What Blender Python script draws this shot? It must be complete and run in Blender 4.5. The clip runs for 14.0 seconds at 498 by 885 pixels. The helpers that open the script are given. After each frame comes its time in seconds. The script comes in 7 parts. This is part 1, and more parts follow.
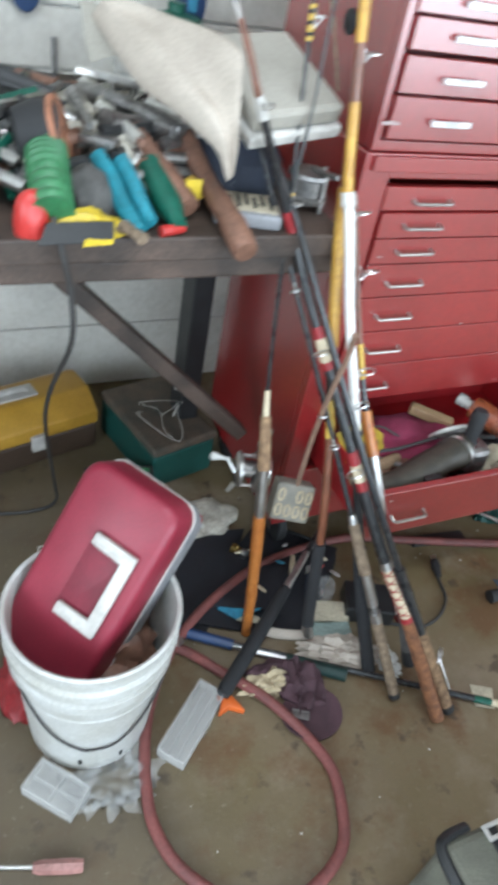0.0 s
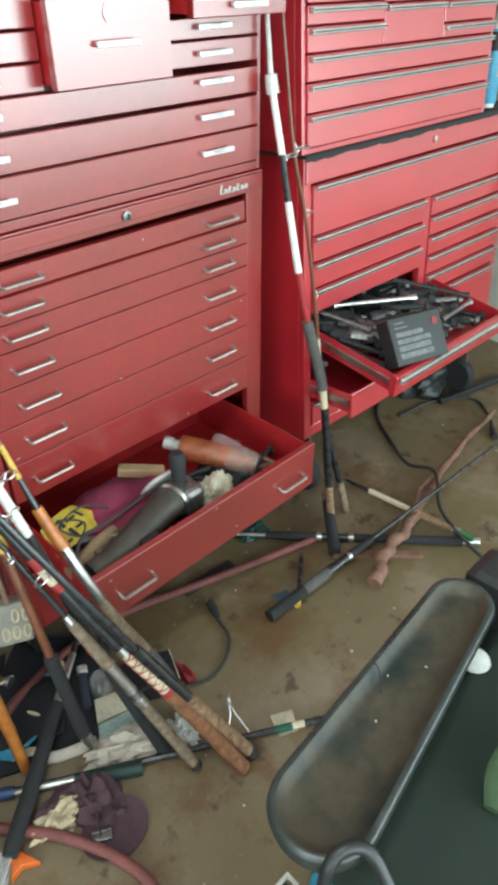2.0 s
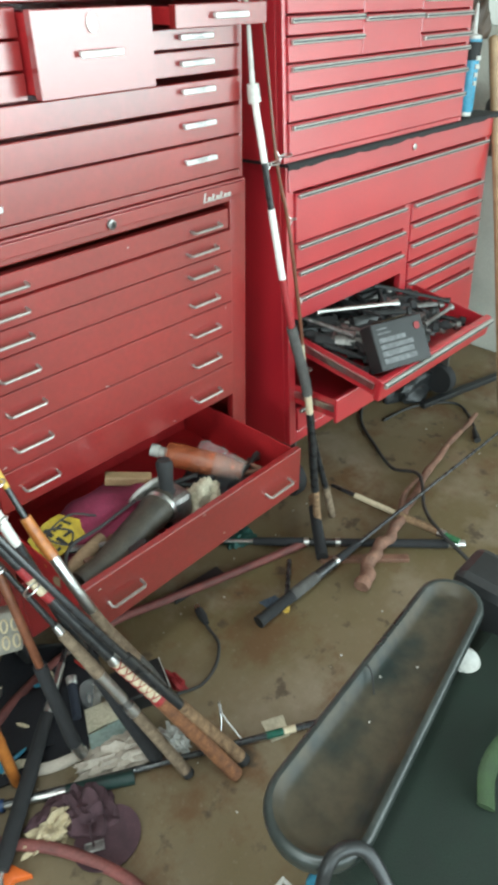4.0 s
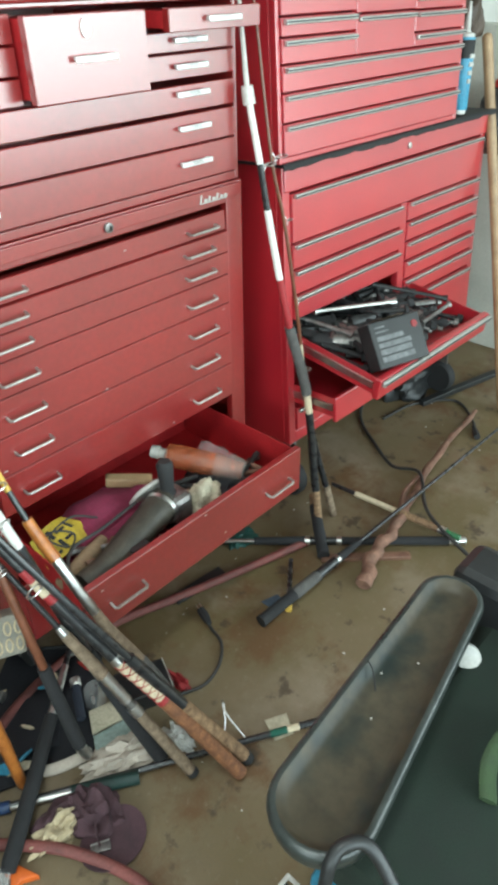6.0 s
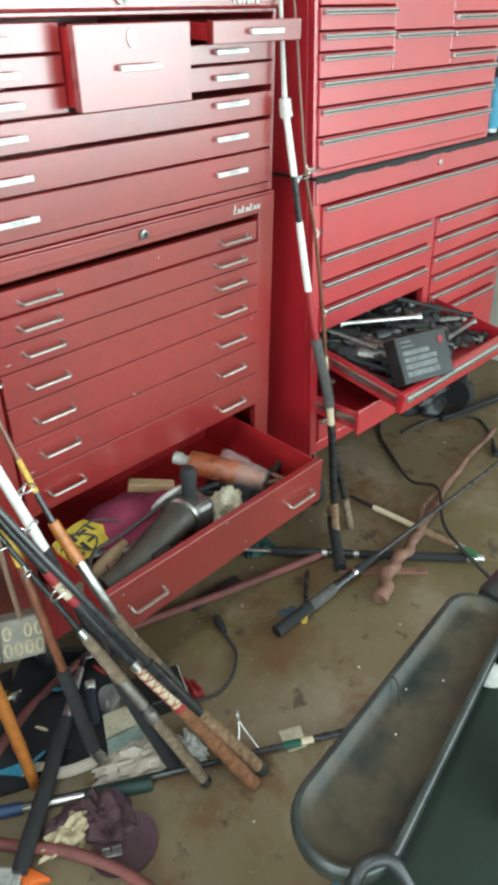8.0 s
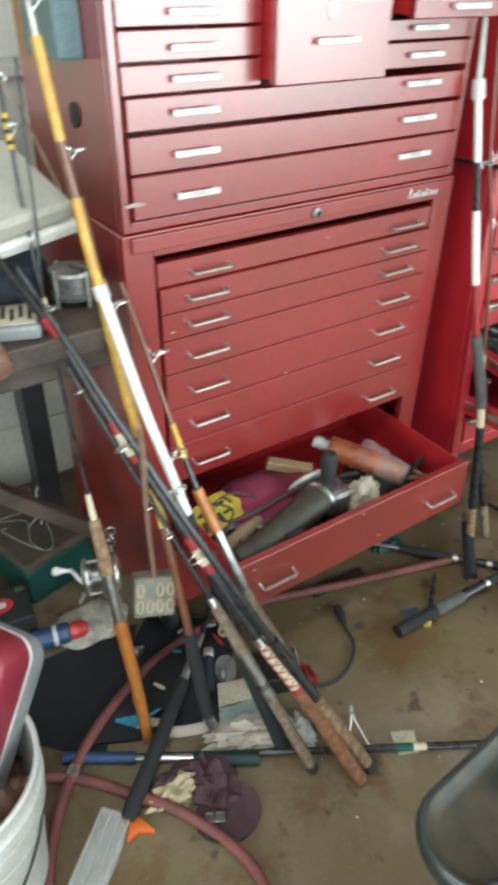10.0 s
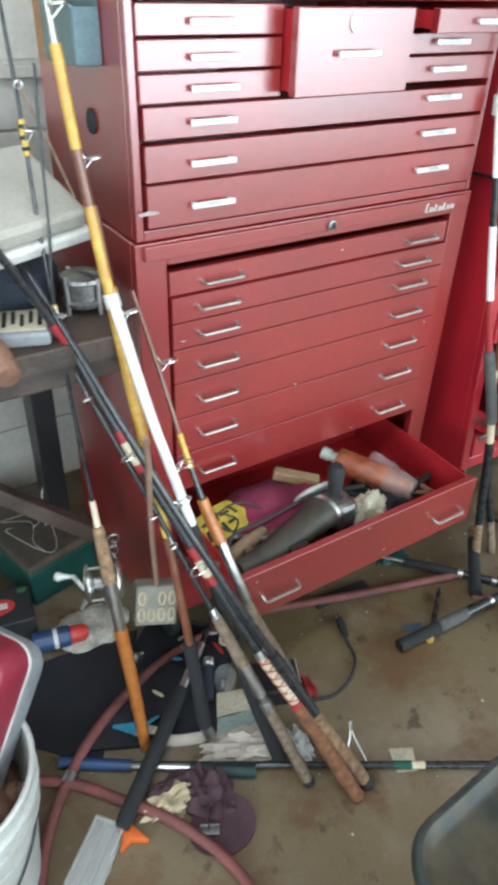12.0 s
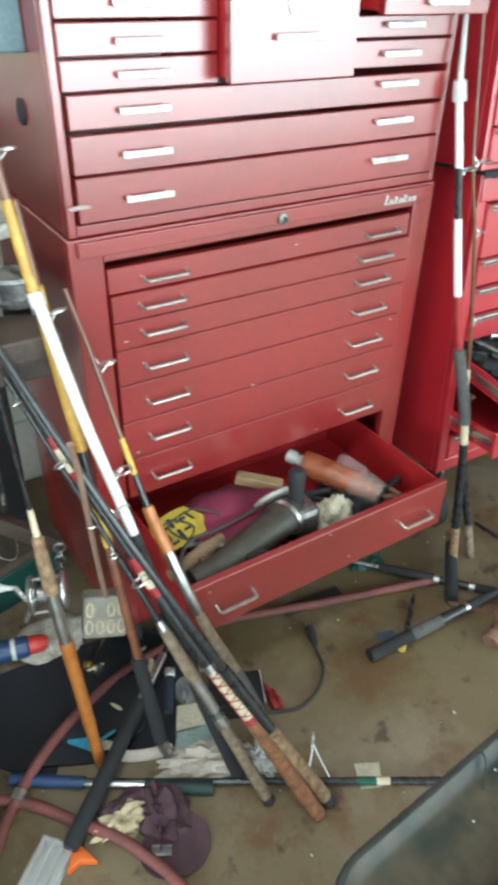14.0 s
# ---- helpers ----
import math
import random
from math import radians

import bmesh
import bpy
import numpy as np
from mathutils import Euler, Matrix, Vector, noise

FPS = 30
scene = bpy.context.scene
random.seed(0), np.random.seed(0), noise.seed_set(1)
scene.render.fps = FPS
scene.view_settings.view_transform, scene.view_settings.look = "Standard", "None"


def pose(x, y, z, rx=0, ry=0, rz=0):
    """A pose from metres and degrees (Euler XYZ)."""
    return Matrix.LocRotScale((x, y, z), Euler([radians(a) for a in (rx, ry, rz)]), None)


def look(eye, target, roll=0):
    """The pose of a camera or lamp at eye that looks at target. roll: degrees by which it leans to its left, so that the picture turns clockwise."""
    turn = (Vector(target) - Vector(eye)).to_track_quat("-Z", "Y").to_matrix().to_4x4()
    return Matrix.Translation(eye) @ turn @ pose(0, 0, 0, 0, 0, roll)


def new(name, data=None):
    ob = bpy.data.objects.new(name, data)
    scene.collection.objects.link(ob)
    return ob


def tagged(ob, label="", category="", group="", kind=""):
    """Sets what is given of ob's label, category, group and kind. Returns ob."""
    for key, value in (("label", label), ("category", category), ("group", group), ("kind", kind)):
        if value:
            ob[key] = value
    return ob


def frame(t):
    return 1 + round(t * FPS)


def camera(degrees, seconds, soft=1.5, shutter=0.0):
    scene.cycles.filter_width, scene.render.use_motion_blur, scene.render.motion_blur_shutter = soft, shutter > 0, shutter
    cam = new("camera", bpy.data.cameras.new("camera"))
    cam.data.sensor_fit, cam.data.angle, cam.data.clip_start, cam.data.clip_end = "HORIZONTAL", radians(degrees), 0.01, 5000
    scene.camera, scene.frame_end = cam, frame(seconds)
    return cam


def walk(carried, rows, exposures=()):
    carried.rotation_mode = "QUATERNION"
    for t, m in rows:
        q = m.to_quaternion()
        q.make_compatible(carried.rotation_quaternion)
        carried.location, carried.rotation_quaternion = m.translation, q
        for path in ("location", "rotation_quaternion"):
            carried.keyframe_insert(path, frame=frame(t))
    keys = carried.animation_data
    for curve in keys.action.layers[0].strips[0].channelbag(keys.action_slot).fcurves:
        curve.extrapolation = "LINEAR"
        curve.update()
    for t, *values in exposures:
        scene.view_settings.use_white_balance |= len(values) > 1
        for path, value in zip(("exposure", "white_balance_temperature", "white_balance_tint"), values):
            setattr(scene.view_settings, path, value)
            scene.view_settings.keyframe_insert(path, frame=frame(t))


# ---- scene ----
cam = camera(39.3, 14.0, soft=4.2, shutter=0.5)
PATH = [
    (0, (-0.8474, -1.0303, 1.3653), (-0.0525, 0.3268, 0.1024), 11.87),
    (0.3, (-0.7766, -1.0597, 1.4099), (0.0450, 0.2975, 0.1645), 8.40),
    (0.5, (-0.7529, -1.0656, 1.4051), (0.1026, 0.3119, 0.2071), 5.97),
    (0.7, (-0.6864, -1.0692, 1.4255), (0.2178, 0.3271, 0.2878), 1.75),
    (1, (-0.5959, -1.1154, 1.4210), (0.4206, 0.2463, 0.3395), -0.65),
    (1.5, (-0.5343, -1.1101, 1.4215), (0.6129, 0.0890, 0.2776), -0.17),
    (2, (-0.5260, -1.1222, 1.4206), (0.6564, 0.0361, 0.2705), -0.06),
    (2.5, (-0.5316, -1.1205, 1.4200), (0.6782, 0.0092, 0.2676), 0.28),
    (5, (-0.5409, -1.1201, 1.4226), (0.6916, 0.0133, 0.2999), -0.24),
    (5.5, (-0.5434, -1.1205, 1.4261), (0.6887, 0.0112, 0.3010), -0.56),
    (6, (-0.5401, -1.1268, 1.4241), (0.6850, 0.0075, 0.2926), -0.85),
    (6.5, (-0.5420, -1.1255, 1.4281), (0.6811, 0.0201, 0.3092), -0.81),
    (7, (-0.5390, -1.1323, 1.4262), (0.7019, -0.0030, 0.3110), -0.60),
    (7.2, (-0.5429, -1.1246, 1.4270), (0.6998, 0.0003, 0.3134), 0.01),
    (9.3, (-0.5814, -1.0931, 1.4265), (0.4992, 0.1938, 0.3251), 0.17),
    (9.5, (-0.5789, -1.0901, 1.4250), (0.4623, 0.2252, 0.3186), 0.01),
    (10, (-0.6004, -1.0641, 1.4106), (0.3334, 0.2970, 0.2747), 0.80),
    (10.2, (-0.6356, -1.0287, 1.4041), (0.2450, 0.3534, 0.2486), 2.37),
    (10.5, (-0.6544, -1.0259, 1.4090), (0.0247, 0.4346, 0.2145), 3.36),
    (10.8, (-0.7113, -1.0258, 1.4066), (-0.0624, 0.4581, 0.2189), 5.16),
    (11, (-0.6996, -1.0268, 1.4136), (-0.0186, 0.4360, 0.2134), 5.04),
    (11.3, (-0.6908, -1.0351, 1.4166), (0.1300, 0.3707, 0.2349), 4.56),
    (11.5, (-0.6614, -1.0468, 1.4230), (0.2048, 0.3445, 0.2573), 3.48),
    (11.7, (-0.6385, -1.0448, 1.4220), (0.2745, 0.3246, 0.2647), 3.13),
    (12, (-0.5893, -1.0492, 1.4229), (0.3300, 0.3309, 0.2828), 2.24),
    (12.5, (-0.4837, -1.0484, 1.3974), (0.3654, 0.3497, 0.2307), 0.44),
    (13, (-0.4576, -1.0466, 1.3983), (0.4320, 0.3160, 0.2257), 1.94),
    (13.5, (-0.4386, -1.0571, 1.3996), (0.5132, 0.2608, 0.2221), 1.80),
    (14, (-0.4705, -1.0632, 1.3997), (0.4283, 0.3245, 0.2618), 1.38),
]
walk(cam, [(t, look(eye, target, roll)) for t, eye, target, roll in PATH], exposures=((0.0, -0.10, 6000, 9.0), (0.7, -0.12, 6200, 5.2), (1.5, -0.12, 6400, 1.0), (7.0, -0.12, 6350, -2.0), (9.5, -0.2, 6500, 1.0), (10.3, -0.14, 6500, 3.0), (11.1, -0.1, 5900, 7.0), (11.6, -0.08, 5800, 7.0), (12.1, -0.08, 6200, 5.0), (12.5, -0.12, 6600, 3.0), (13.2, 0.04, 6200, 0.0), (14.0, 0.02, 6200, 0.0)))

# ---- world and light ----
world = bpy.data.worlds.new("world")
scene.world = world
world.use_nodes = True
_sky = world.node_tree.nodes.new("ShaderNodeTexSky")
_sky.sky_type, _sky.sun_disc = "NISHITA", False
_sky.sun_elevation, _sky.sun_rotation = radians(38), radians(150)
world.node_tree.links.new(_sky.outputs[0], world.node_tree.nodes["Background"].inputs[0])
world.node_tree.nodes["Background"].inputs[1].default_value = 0.10


def area_lamp(name, m, sx, sy, watts, colour):
    d = bpy.data.lights.new(name, "AREA")
    d.shape, d.size, d.size_y, d.energy, d.color = "RECTANGLE", sx, sy, watts, colour
    ob = new(name, d)
    ob.matrix_world = m
    return ob


# daylight through the open garage door behind the camera, plus two added fill lamps
area_lamp("door_daylight", look((0.85, -4.0, 1.42), (0.85, 0, 1.42)), 7.0, 1.95, 345, (0.82, 0.93, 1.0))
# unseen overhead strip, added to brighten the bench top and left-facing sides
area_lamp("overhead_fill", look((-0.75, -0.95, 2.52), (-0.75, -0.95, 0)), 1.2, 0.18, 30, (0.92, 0.97, 1.0))

# unseen side window, added so that west-facing sides get light
area_lamp("west_fill_daylight", look((-3.38, -1.75, 1.60), (0, -1.75, 1.60)), 1.5, 1.1, 75, (0.86, 0.94, 1.0))

# ---- materials ----
NODES = {}


def mat(name, colour, rough=0.5, metal=0.0, var=0.25, scale=18.0, bump=0.1, fine=160.0, dark=None, coat=0.0, spec=0.5, alpha=1.0, trans=0.0, wear=0.5, coat_rough=0.36, coat_ior=1.5):
    """A surface with two scales of variation: broad stains and fine grain."""
    if name in NODES:
        return NODES[name]
    m = bpy.data.materials.new(name)
    m.use_nodes = True
    nt = m.node_tree
    b = nt.nodes["Principled BSDF"]
    co = nt.nodes.new("ShaderNodeTexCoord")
    big, small = nt.nodes.new("ShaderNodeTexNoise"), nt.nodes.new("ShaderNodeTexNoise")
    for n, s, d in ((big, scale, 6.0), (small, fine, 3.0)):
        n.inputs["Scale"].default_value, n.inputs["Detail"].default_value = s, d
        nt.links.new(co.outputs["Object"], n.inputs["Vector"])
    ramp = nt.nodes.new("ShaderNodeValToRGB")
    ramp.color_ramp.elements[0].position, ramp.color_ramp.elements[1].position = 0.32, 0.32 + wear * 0.75
    low = dark or tuple(c * (1 - var) for c in colour)
    ramp.color_ramp.elements[0].color, ramp.color_ramp.elements[1].color = (*low, 1), (*colour, 1)
    nt.links.new(big.outputs["Fac"], ramp.inputs["Fac"])
    mix = nt.nodes.new("ShaderNodeMix")
    mix.data_type, mix.blend_type = "RGBA", "OVERLAY"
    mix.inputs["Factor"].default_value = var
    nt.links.new(ramp.outputs["Color"], mix.inputs["A"])
    nt.links.new(small.outputs["Fac"], mix.inputs["B"])
    nt.links.new(mix.outputs["Result"], b.inputs["Base Color"])
    mr = nt.nodes.new("ShaderNodeMapRange")
    mr.inputs["To Min"].default_value, mr.inputs["To Max"].default_value = max(0.03, rough - 0.12), min(1, rough + 0.14)
    nt.links.new(big.outputs["Fac"], mr.inputs["Value"])
    nt.links.new(mr.outputs["Result"], b.inputs["Roughness"])
    b.inputs["Metallic"].default_value = metal
    b.inputs["Specular IOR Level"].default_value = spec
    b.inputs["Coat Weight"].default_value = coat
    b.inputs["Coat Roughness"].default_value = coat_rough
    b.inputs["Coat IOR"].default_value = coat_ior
    b.inputs["Alpha"].default_value = alpha
    b.inputs["Transmission Weight"].default_value = trans
    if bump:
        bp = nt.nodes.new("ShaderNodeBump")
        bp.inputs["Strength"].default_value, bp.inputs["Distance"].default_value = bump, 0.003
        nt.links.new(small.outputs["Fac"], bp.inputs["Height"])
        nt.links.new(bp.outputs["Normal"], b.inputs["Normal"])
    NODES[name] = m
    return m


def floor_mat():
    """Old concrete: grey-tan slab with olive and rust stains, oil spots and grit."""
    m = bpy.data.materials.new("concrete_slab")
    m.use_nodes = True
    nt = m.node_tree
    b = nt.nodes["Principled BSDF"]
    co = nt.nodes.new("ShaderNodeTexCoord")

    def noise_tex(s, d, rough=0.6, off=0.0):
        n = nt.nodes.new("ShaderNodeTexNoise")
        mp = nt.nodes.new("ShaderNodeMapping")
        mp.inputs["Location"].default_value = (off, off * 0.7, 0)
        n.inputs["Scale"].default_value, n.inputs["Detail"].default_value, n.inputs["Roughness"].default_value = s, d, rough
        nt.links.new(co.outputs["Object"], mp.inputs["Vector"])
        nt.links.new(mp.outputs["Vector"], n.inputs["Vector"])
        return n.outputs["Fac"]

    def layer(base, fac, lo, hi, colour, amount):
        r = nt.nodes.new("ShaderNodeMapRange")
        r.inputs["From Min"].default_value, r.inputs["From Max"].default_value = lo, hi
        r.inputs["To Max"].default_value = amount
        nt.links.new(fac, r.inputs["Value"])
        x = nt.nodes.new("ShaderNodeMix")
        x.data_type = "RGBA"
        nt.links.new(r.outputs["Result"], x.inputs["Factor"])
        nt.links.new(base, x.inputs["A"])
        x.inputs["B"].default_value = (*colour, 1)
        return x.outputs["Result"]

    rgb = nt.nodes.new("ShaderNodeRGB")
    rgb.outputs[0].default_value = (0.160, 0.118, 0.066, 1)
    c = layer(rgb.outputs[0], noise_tex(1.4, 5, off=3), 0.42, 0.62, (0.122, 0.090, 0.036), 0.9)
    c = layer(c, noise_tex(3.2, 6, off=8), 0.50, 0.66, (0.25, 0.20, 0.145), 0.65)
    c = layer(c, noise_tex(4.5, 7, 0.7, 1.5), 0.50, 0.64, (0.115, 0.055, 0.020), 0.85)
    c = layer(c, noise_tex(13, 5, 0.6, 5), 0.60, 0.68, (0.045, 0.030, 0.018), 0.8)
    # shade by the bench, painted in: darker westward with a noise-broken edge
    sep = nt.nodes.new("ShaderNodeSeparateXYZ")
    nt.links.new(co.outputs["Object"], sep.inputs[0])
    west_shade = nt.nodes.new("ShaderNodeMath")
    west_shade.operation = "MULTIPLY_ADD"
    nt.links.new(sep.outputs["X"], west_shade.inputs[0])
    west_shade.inputs[1].default_value = -0.55
    nt.links.new(noise_tex(2.2, 6, 0.6, 11), west_shade.inputs[2])
    c = layer(c, west_shade.outputs[0], 0.62, 1.05, (0.075, 0.060, 0.043), 0.75)
    c = layer(c, noise_tex(60, 4, 0.7, 2), 0.60, 0.72, (0.30, 0.26, 0.20), 0.3)
    c = layer(c, noise_tex(240, 2, 0.5, 4), 0.55, 0.75, (0.10, 0.085, 0.06), 0.4)
    nt.links.new(c, b.inputs["Base Color"])
    mr = nt.nodes.new("ShaderNodeMapRange")
    mr.inputs["To Min"].default_value, mr.inputs["To Max"].default_value = 0.45, 0.85
    nt.links.new(noise_tex(5, 5, off=2), mr.inputs["Value"])
    nt.links.new(mr.outputs["Result"], b.inputs["Roughness"])
    bp = nt.nodes.new("ShaderNodeBump")
    bp.inputs["Strength"].default_value, bp.inputs["Distance"].default_value = 0.25, 0.004
    nt.links.new(noise_tex(90, 8, 0.7), bp.inputs["Height"])
    nt.links.new(bp.outputs["Normal"], b.inputs["Normal"])
    return m


RED = mat("faded_red_enamel", (0.265, 0.011, 0.011), 0.5, var=0.2, scale=3.5, bump=0.03, dark=(0.190, 0.009, 0.009), coat=1.0, spec=0.2, wear=0.6, coat_rough=0.26, coat_ior=2.28, fine=90)
RED_EDGE = mat("worn_red_edge", (0.30, 0.022, 0.026), 0.5, var=0.4, scale=30, bump=0.1)
RED_B = mat("bright_red_enamel", (0.46, 0.014, 0.024), 0.36, var=0.18, scale=5, bump=0.03, dark=(0.38, 0.011, 0.022), coat=1.0, spec=0.4, coat_rough=0.30, coat_ior=2.0, wear=0.5)
# brighter copy of RED: light inside the drawers, put into the colour
RED_IN_LIT = mat("drawer_inside_lit_red", (0.42, 0.013, 0.018), 0.55, var=0.3, scale=12)
CHIP = mat("bare_primer", (0.42, 0.33, 0.31), 0.7, var=0.3, scale=120)
CHROME = mat("dull_chrome", (0.66, 0.65, 0.63), 0.32, metal=1.0, var=0.2, scale=60, bump=0.05)
CHROME_B = mat("bright_label_pull", (0.72, 0.72, 0.71), 0.34, metal=0.45, var=0.12, scale=80, bump=0.04)
ALU = mat("aluminium_trim", (0.56, 0.55, 0.52), 0.36, metal=0.7, var=0.15, scale=50, bump=0.04)
STEEL = mat("greasy_steel", (0.30, 0.29, 0.28), 0.4, metal=0.9, var=0.45, scale=40)
RUBBER = mat("black_rubber", (0.018, 0.018, 0.019), 0.75, var=0.3, scale=30)
FOAM = mat("black_foam", (0.022, 0.022, 0.024), 0.92, var=0.35, scale=60, bump=0.5, fine=500)
FOAM_G = mat("grey_foam", (0.10, 0.095, 0.09), 0.92, var=0.35, scale=60, bump=0.5, fine=500)
CADDY = mat("dull_blue_grey_tin", (0.13, 0.19, 0.21), 0.45, metal=0.3, var=0.3, scale=20)
BRASS = mat("tarnished_brass", (0.46, 0.31, 0.10), 0.35, metal=0.9, var=0.4, scale=60)
CORK = mat("dirty_cork", (0.30, 0.19, 0.105), 0.85, var=0.55, scale=70, bump=0.5, fine=300, dark=(0.13, 0.075, 0.04))
CORK_R = mat("brown_cork", (0.27, 0.115, 0.05), 0.8, var=0.55, scale=60, bump=0.5, fine=260, dark=(0.12, 0.05, 0.025))
CORK_G = mat("grey_cork", (0.25, 0.185, 0.125), 0.85, var=0.5, scale=70, bump=0.4, fine=300, dark=(0.12, 0.085, 0.055))
BLANK = mat("black_graphite_blank", (0.016, 0.017, 0.019), 0.28, var=0.3, scale=40, coat=0.5)
BLANK_BR = mat("brown_glass_blank", (0.17, 0.06, 0.03), 0.32, var=0.35, scale=40, coat=0.4)
YELLOW = mat("yellow_glass_blank", (0.56, 0.33, 0.06), 0.38, var=0.25, scale=40, dark=(0.38, 0.2, 0.035))
WHITE_ROD = mat("white_glass_blank", (0.74, 0.72, 0.68), 0.35, var=0.15, scale=50)
WRAP_RED = mat("red_thread_wrap", (0.33, 0.025, 0.03), 0.45, var=0.3, scale=300)
WRAP_CREAM = mat("cream_thread_wrap", (0.62, 0.52, 0.36), 0.5, var=0.25, scale=200)
WRAP_YEL = mat("yellow_thread_wrap", (0.62, 0.40, 0.07), 0.5, var=0.3, scale=200)
ORANGE_WOOD = mat("varnished_orange_wood", (0.46, 0.17, 0.035), 0.38, var=0.35, scale=30, dark=(0.32, 0.1, 0.02), coat=0.3)
WOOD_DARK = mat("oily_bench_wood", (0.085, 0.056, 0.042), 0.6, var=0.6, scale=11, bump=0.4, dark=(0.025, 0.018, 0.014))
WOOD_GREY = mat("weathered_grey_wood", (0.095, 0.078, 0.066), 0.8, var=0.5, scale=16, bump=0.35, dark=(0.045, 0.038, 0.032))
WOOD_HANDLE = mat("old_tool_handle_wood", (0.20, 0.10, 0.065), 0.55, var=0.45, scale=25, bump=0.2)
WOOD_POLE = mat("smooth_tan_pole", (0.27, 0.17, 0.12), 0.5, var=0.3, scale=25, dark=(0.17, 0.10, 0.07))
WOOD_PALE = mat("pale_broom_wood", (0.40, 0.27, 0.15), 0.5, var=0.3, scale=18, bump=0.1, dark=(0.27, 0.17, 0.09))
WHITE_PAINT = mat("dingy_white_paint", (0.70, 0.67, 0.60), 0.6, var=0.2, scale=4, bump=0.12, dark=(0.50, 0.48, 0.43), fine=60)
WALL_GREY = mat("plain_garage_wall", (0.66, 0.65, 0.61), 0.8, var=0.2, scale=3, bump=0.1)
GREEN_WALL = mat("pale_green_grey_paint", (0.56, 0.57, 0.51), 0.7, var=0.2, scale=5, bump=0.1)
BUCKET_W = mat("white_bucket_plastic", (0.54, 0.54, 0.52), 0.4, var=0.25, scale=14, bump=0.06, dark=(0.42, 0.41, 0.37))
BOX_RED = mat("maroon_plastic", (0.25, 0.022, 0.042), 0.42, var=0.2, scale=12, bump=0.12, fine=220)
# BOX_RED darkened, for the shade in the handle recess
BOX_SHADED = mat("maroon_shaded_plastic", (0.19, 0.016, 0.032), 0.5, var=0.25, scale=14, bump=0.1)
PRINT_GREY = mat("dull_grey_print", (0.16, 0.165, 0.17), 0.55, var=0.5, scale=90)
BOX_GREY = mat("grey_plastic", (0.22, 0.22, 0.23), 0.45, var=0.25, scale=20)
PULL = mat("worn_wire_chrome", (0.46, 0.43, 0.40), 0.38, metal=0.9, var=0.3, scale=70, bump=0.05)
PALE_GREY = mat("pale_grey_plastic", (0.58, 0.56, 0.52), 0.45, var=0.25, scale=25, dark=(0.38, 0.36, 0.33))
CASE_BEIGE = mat("beige_case_plastic", (0.35, 0.325, 0.28), 0.5, var=0.2, scale=9, dark=(0.29, 0.27, 0.23))
FLOAT_GREY = mat("dirty_grey_float_plastic", (0.24, 0.22, 0.18), 0.6, var=0.35, scale=30, dark=(0.13, 0.12, 0.10))
CLOTH_WHITE = mat("off_white_sheet", (0.48, 0.42, 0.355), 0.8, var=0.2, scale=9, bump=0.15, dark=(0.36, 0.31, 0.26))
RAG = mat("dirty_white_rag", (0.52, 0.48, 0.40), 0.95, var=0.5, scale=30, bump=0.5)
GLOVE = mat("cream_glove_cloth", (0.55, 0.45, 0.29), 0.95, var=0.4, scale=35, bump=0.5)
MUSTARD = mat("mustard_yellow_plastic", (0.48, 0.27, 0.035), 0.42, var=0.2, scale=12, dark=(0.36, 0.19, 0.022))
BROWN_PL = mat("brown_plastic", (0.075, 0.048, 0.032), 0.5, var=0.3, scale=14)
GREEN_BOX = mat("dark_teal_green_plastic", (0.012, 0.075, 0.062), 0.45, var=0.3, scale=14)
DUSTY_TOP = mat("dusty_brown_lid", (0.12, 0.085, 0.058), 0.75, var=0.4, scale=16, dark=(0.05, 0.05, 0.04))
BLACK_PL = mat("black_plastic", (0.02, 0.021, 0.022), 0.42, var=0.35, scale=20)
CHAIR_PL = mat("scuffed_black_green_plastic", (0.034, 0.040, 0.037), 0.30, var=0.5, scale=14, bump=0.06, dark=(0.014, 0.018, 0.017), spec=0.55)
CHAIR_DUST = mat("dusty_tray_plastic", (0.050, 0.040, 0.025), 0.45, var=0.5, scale=13, bump=0.05, dark=(0.010, 0.016, 0.014), spec=0.4, wear=0.28, fine=60)
GREEN_CLOTH = mat("dark_green_canvas", (0.010, 0.021, 0.013), 0.85, var=0.4, scale=20, bump=0.3, fine=400)
GREEN_WEB = mat("olive_green_webbing", (0.028, 0.055, 0.016), 0.8, var=0.4, scale=40, bump=0.3, fine=400)
TEAL = mat("teal_vinyl_grip", (0.022, 0.22, 0.28), 0.5, var=0.4, scale=30)
GREEN_PL = mat("bright_green_plastic", (0.04, 0.18, 0.07), 0.45, var=0.4, scale=20)
GREEN_GRIP = mat("dark_green_foam_grip", (0.008, 0.034, 0.028), 0.6, var=0.4, scale=30)
GREEN_DK = mat("bottle_green_plastic", (0.01, 0.10, 0.065), 0.35, var=0.3, scale=20)
YELLOW_PL = mat("yellow_packet_plastic", (0.56, 0.40, 0.02), 0.4, var=0.3, scale=40)
CARD_YEL = mat("grubby_yellow_card", (0.50, 0.36, 0.03), 0.6, var=0.4, scale=45, dark=(0.32, 0.22, 0.02))
RED_PL = mat("red_plastic", (0.48, 0.035, 0.03), 0.35, var=0.2, scale=20)
SALMON = mat("worn_salmon_rubber", (0.34, 0.14, 0.075), 0.6, var=0.4, scale=30)
BLUE_RAG = mat("dusty_blue_cloth", (0.07, 0.10, 0.14), 0.9, var=0.4, scale=40, bump=0.3)
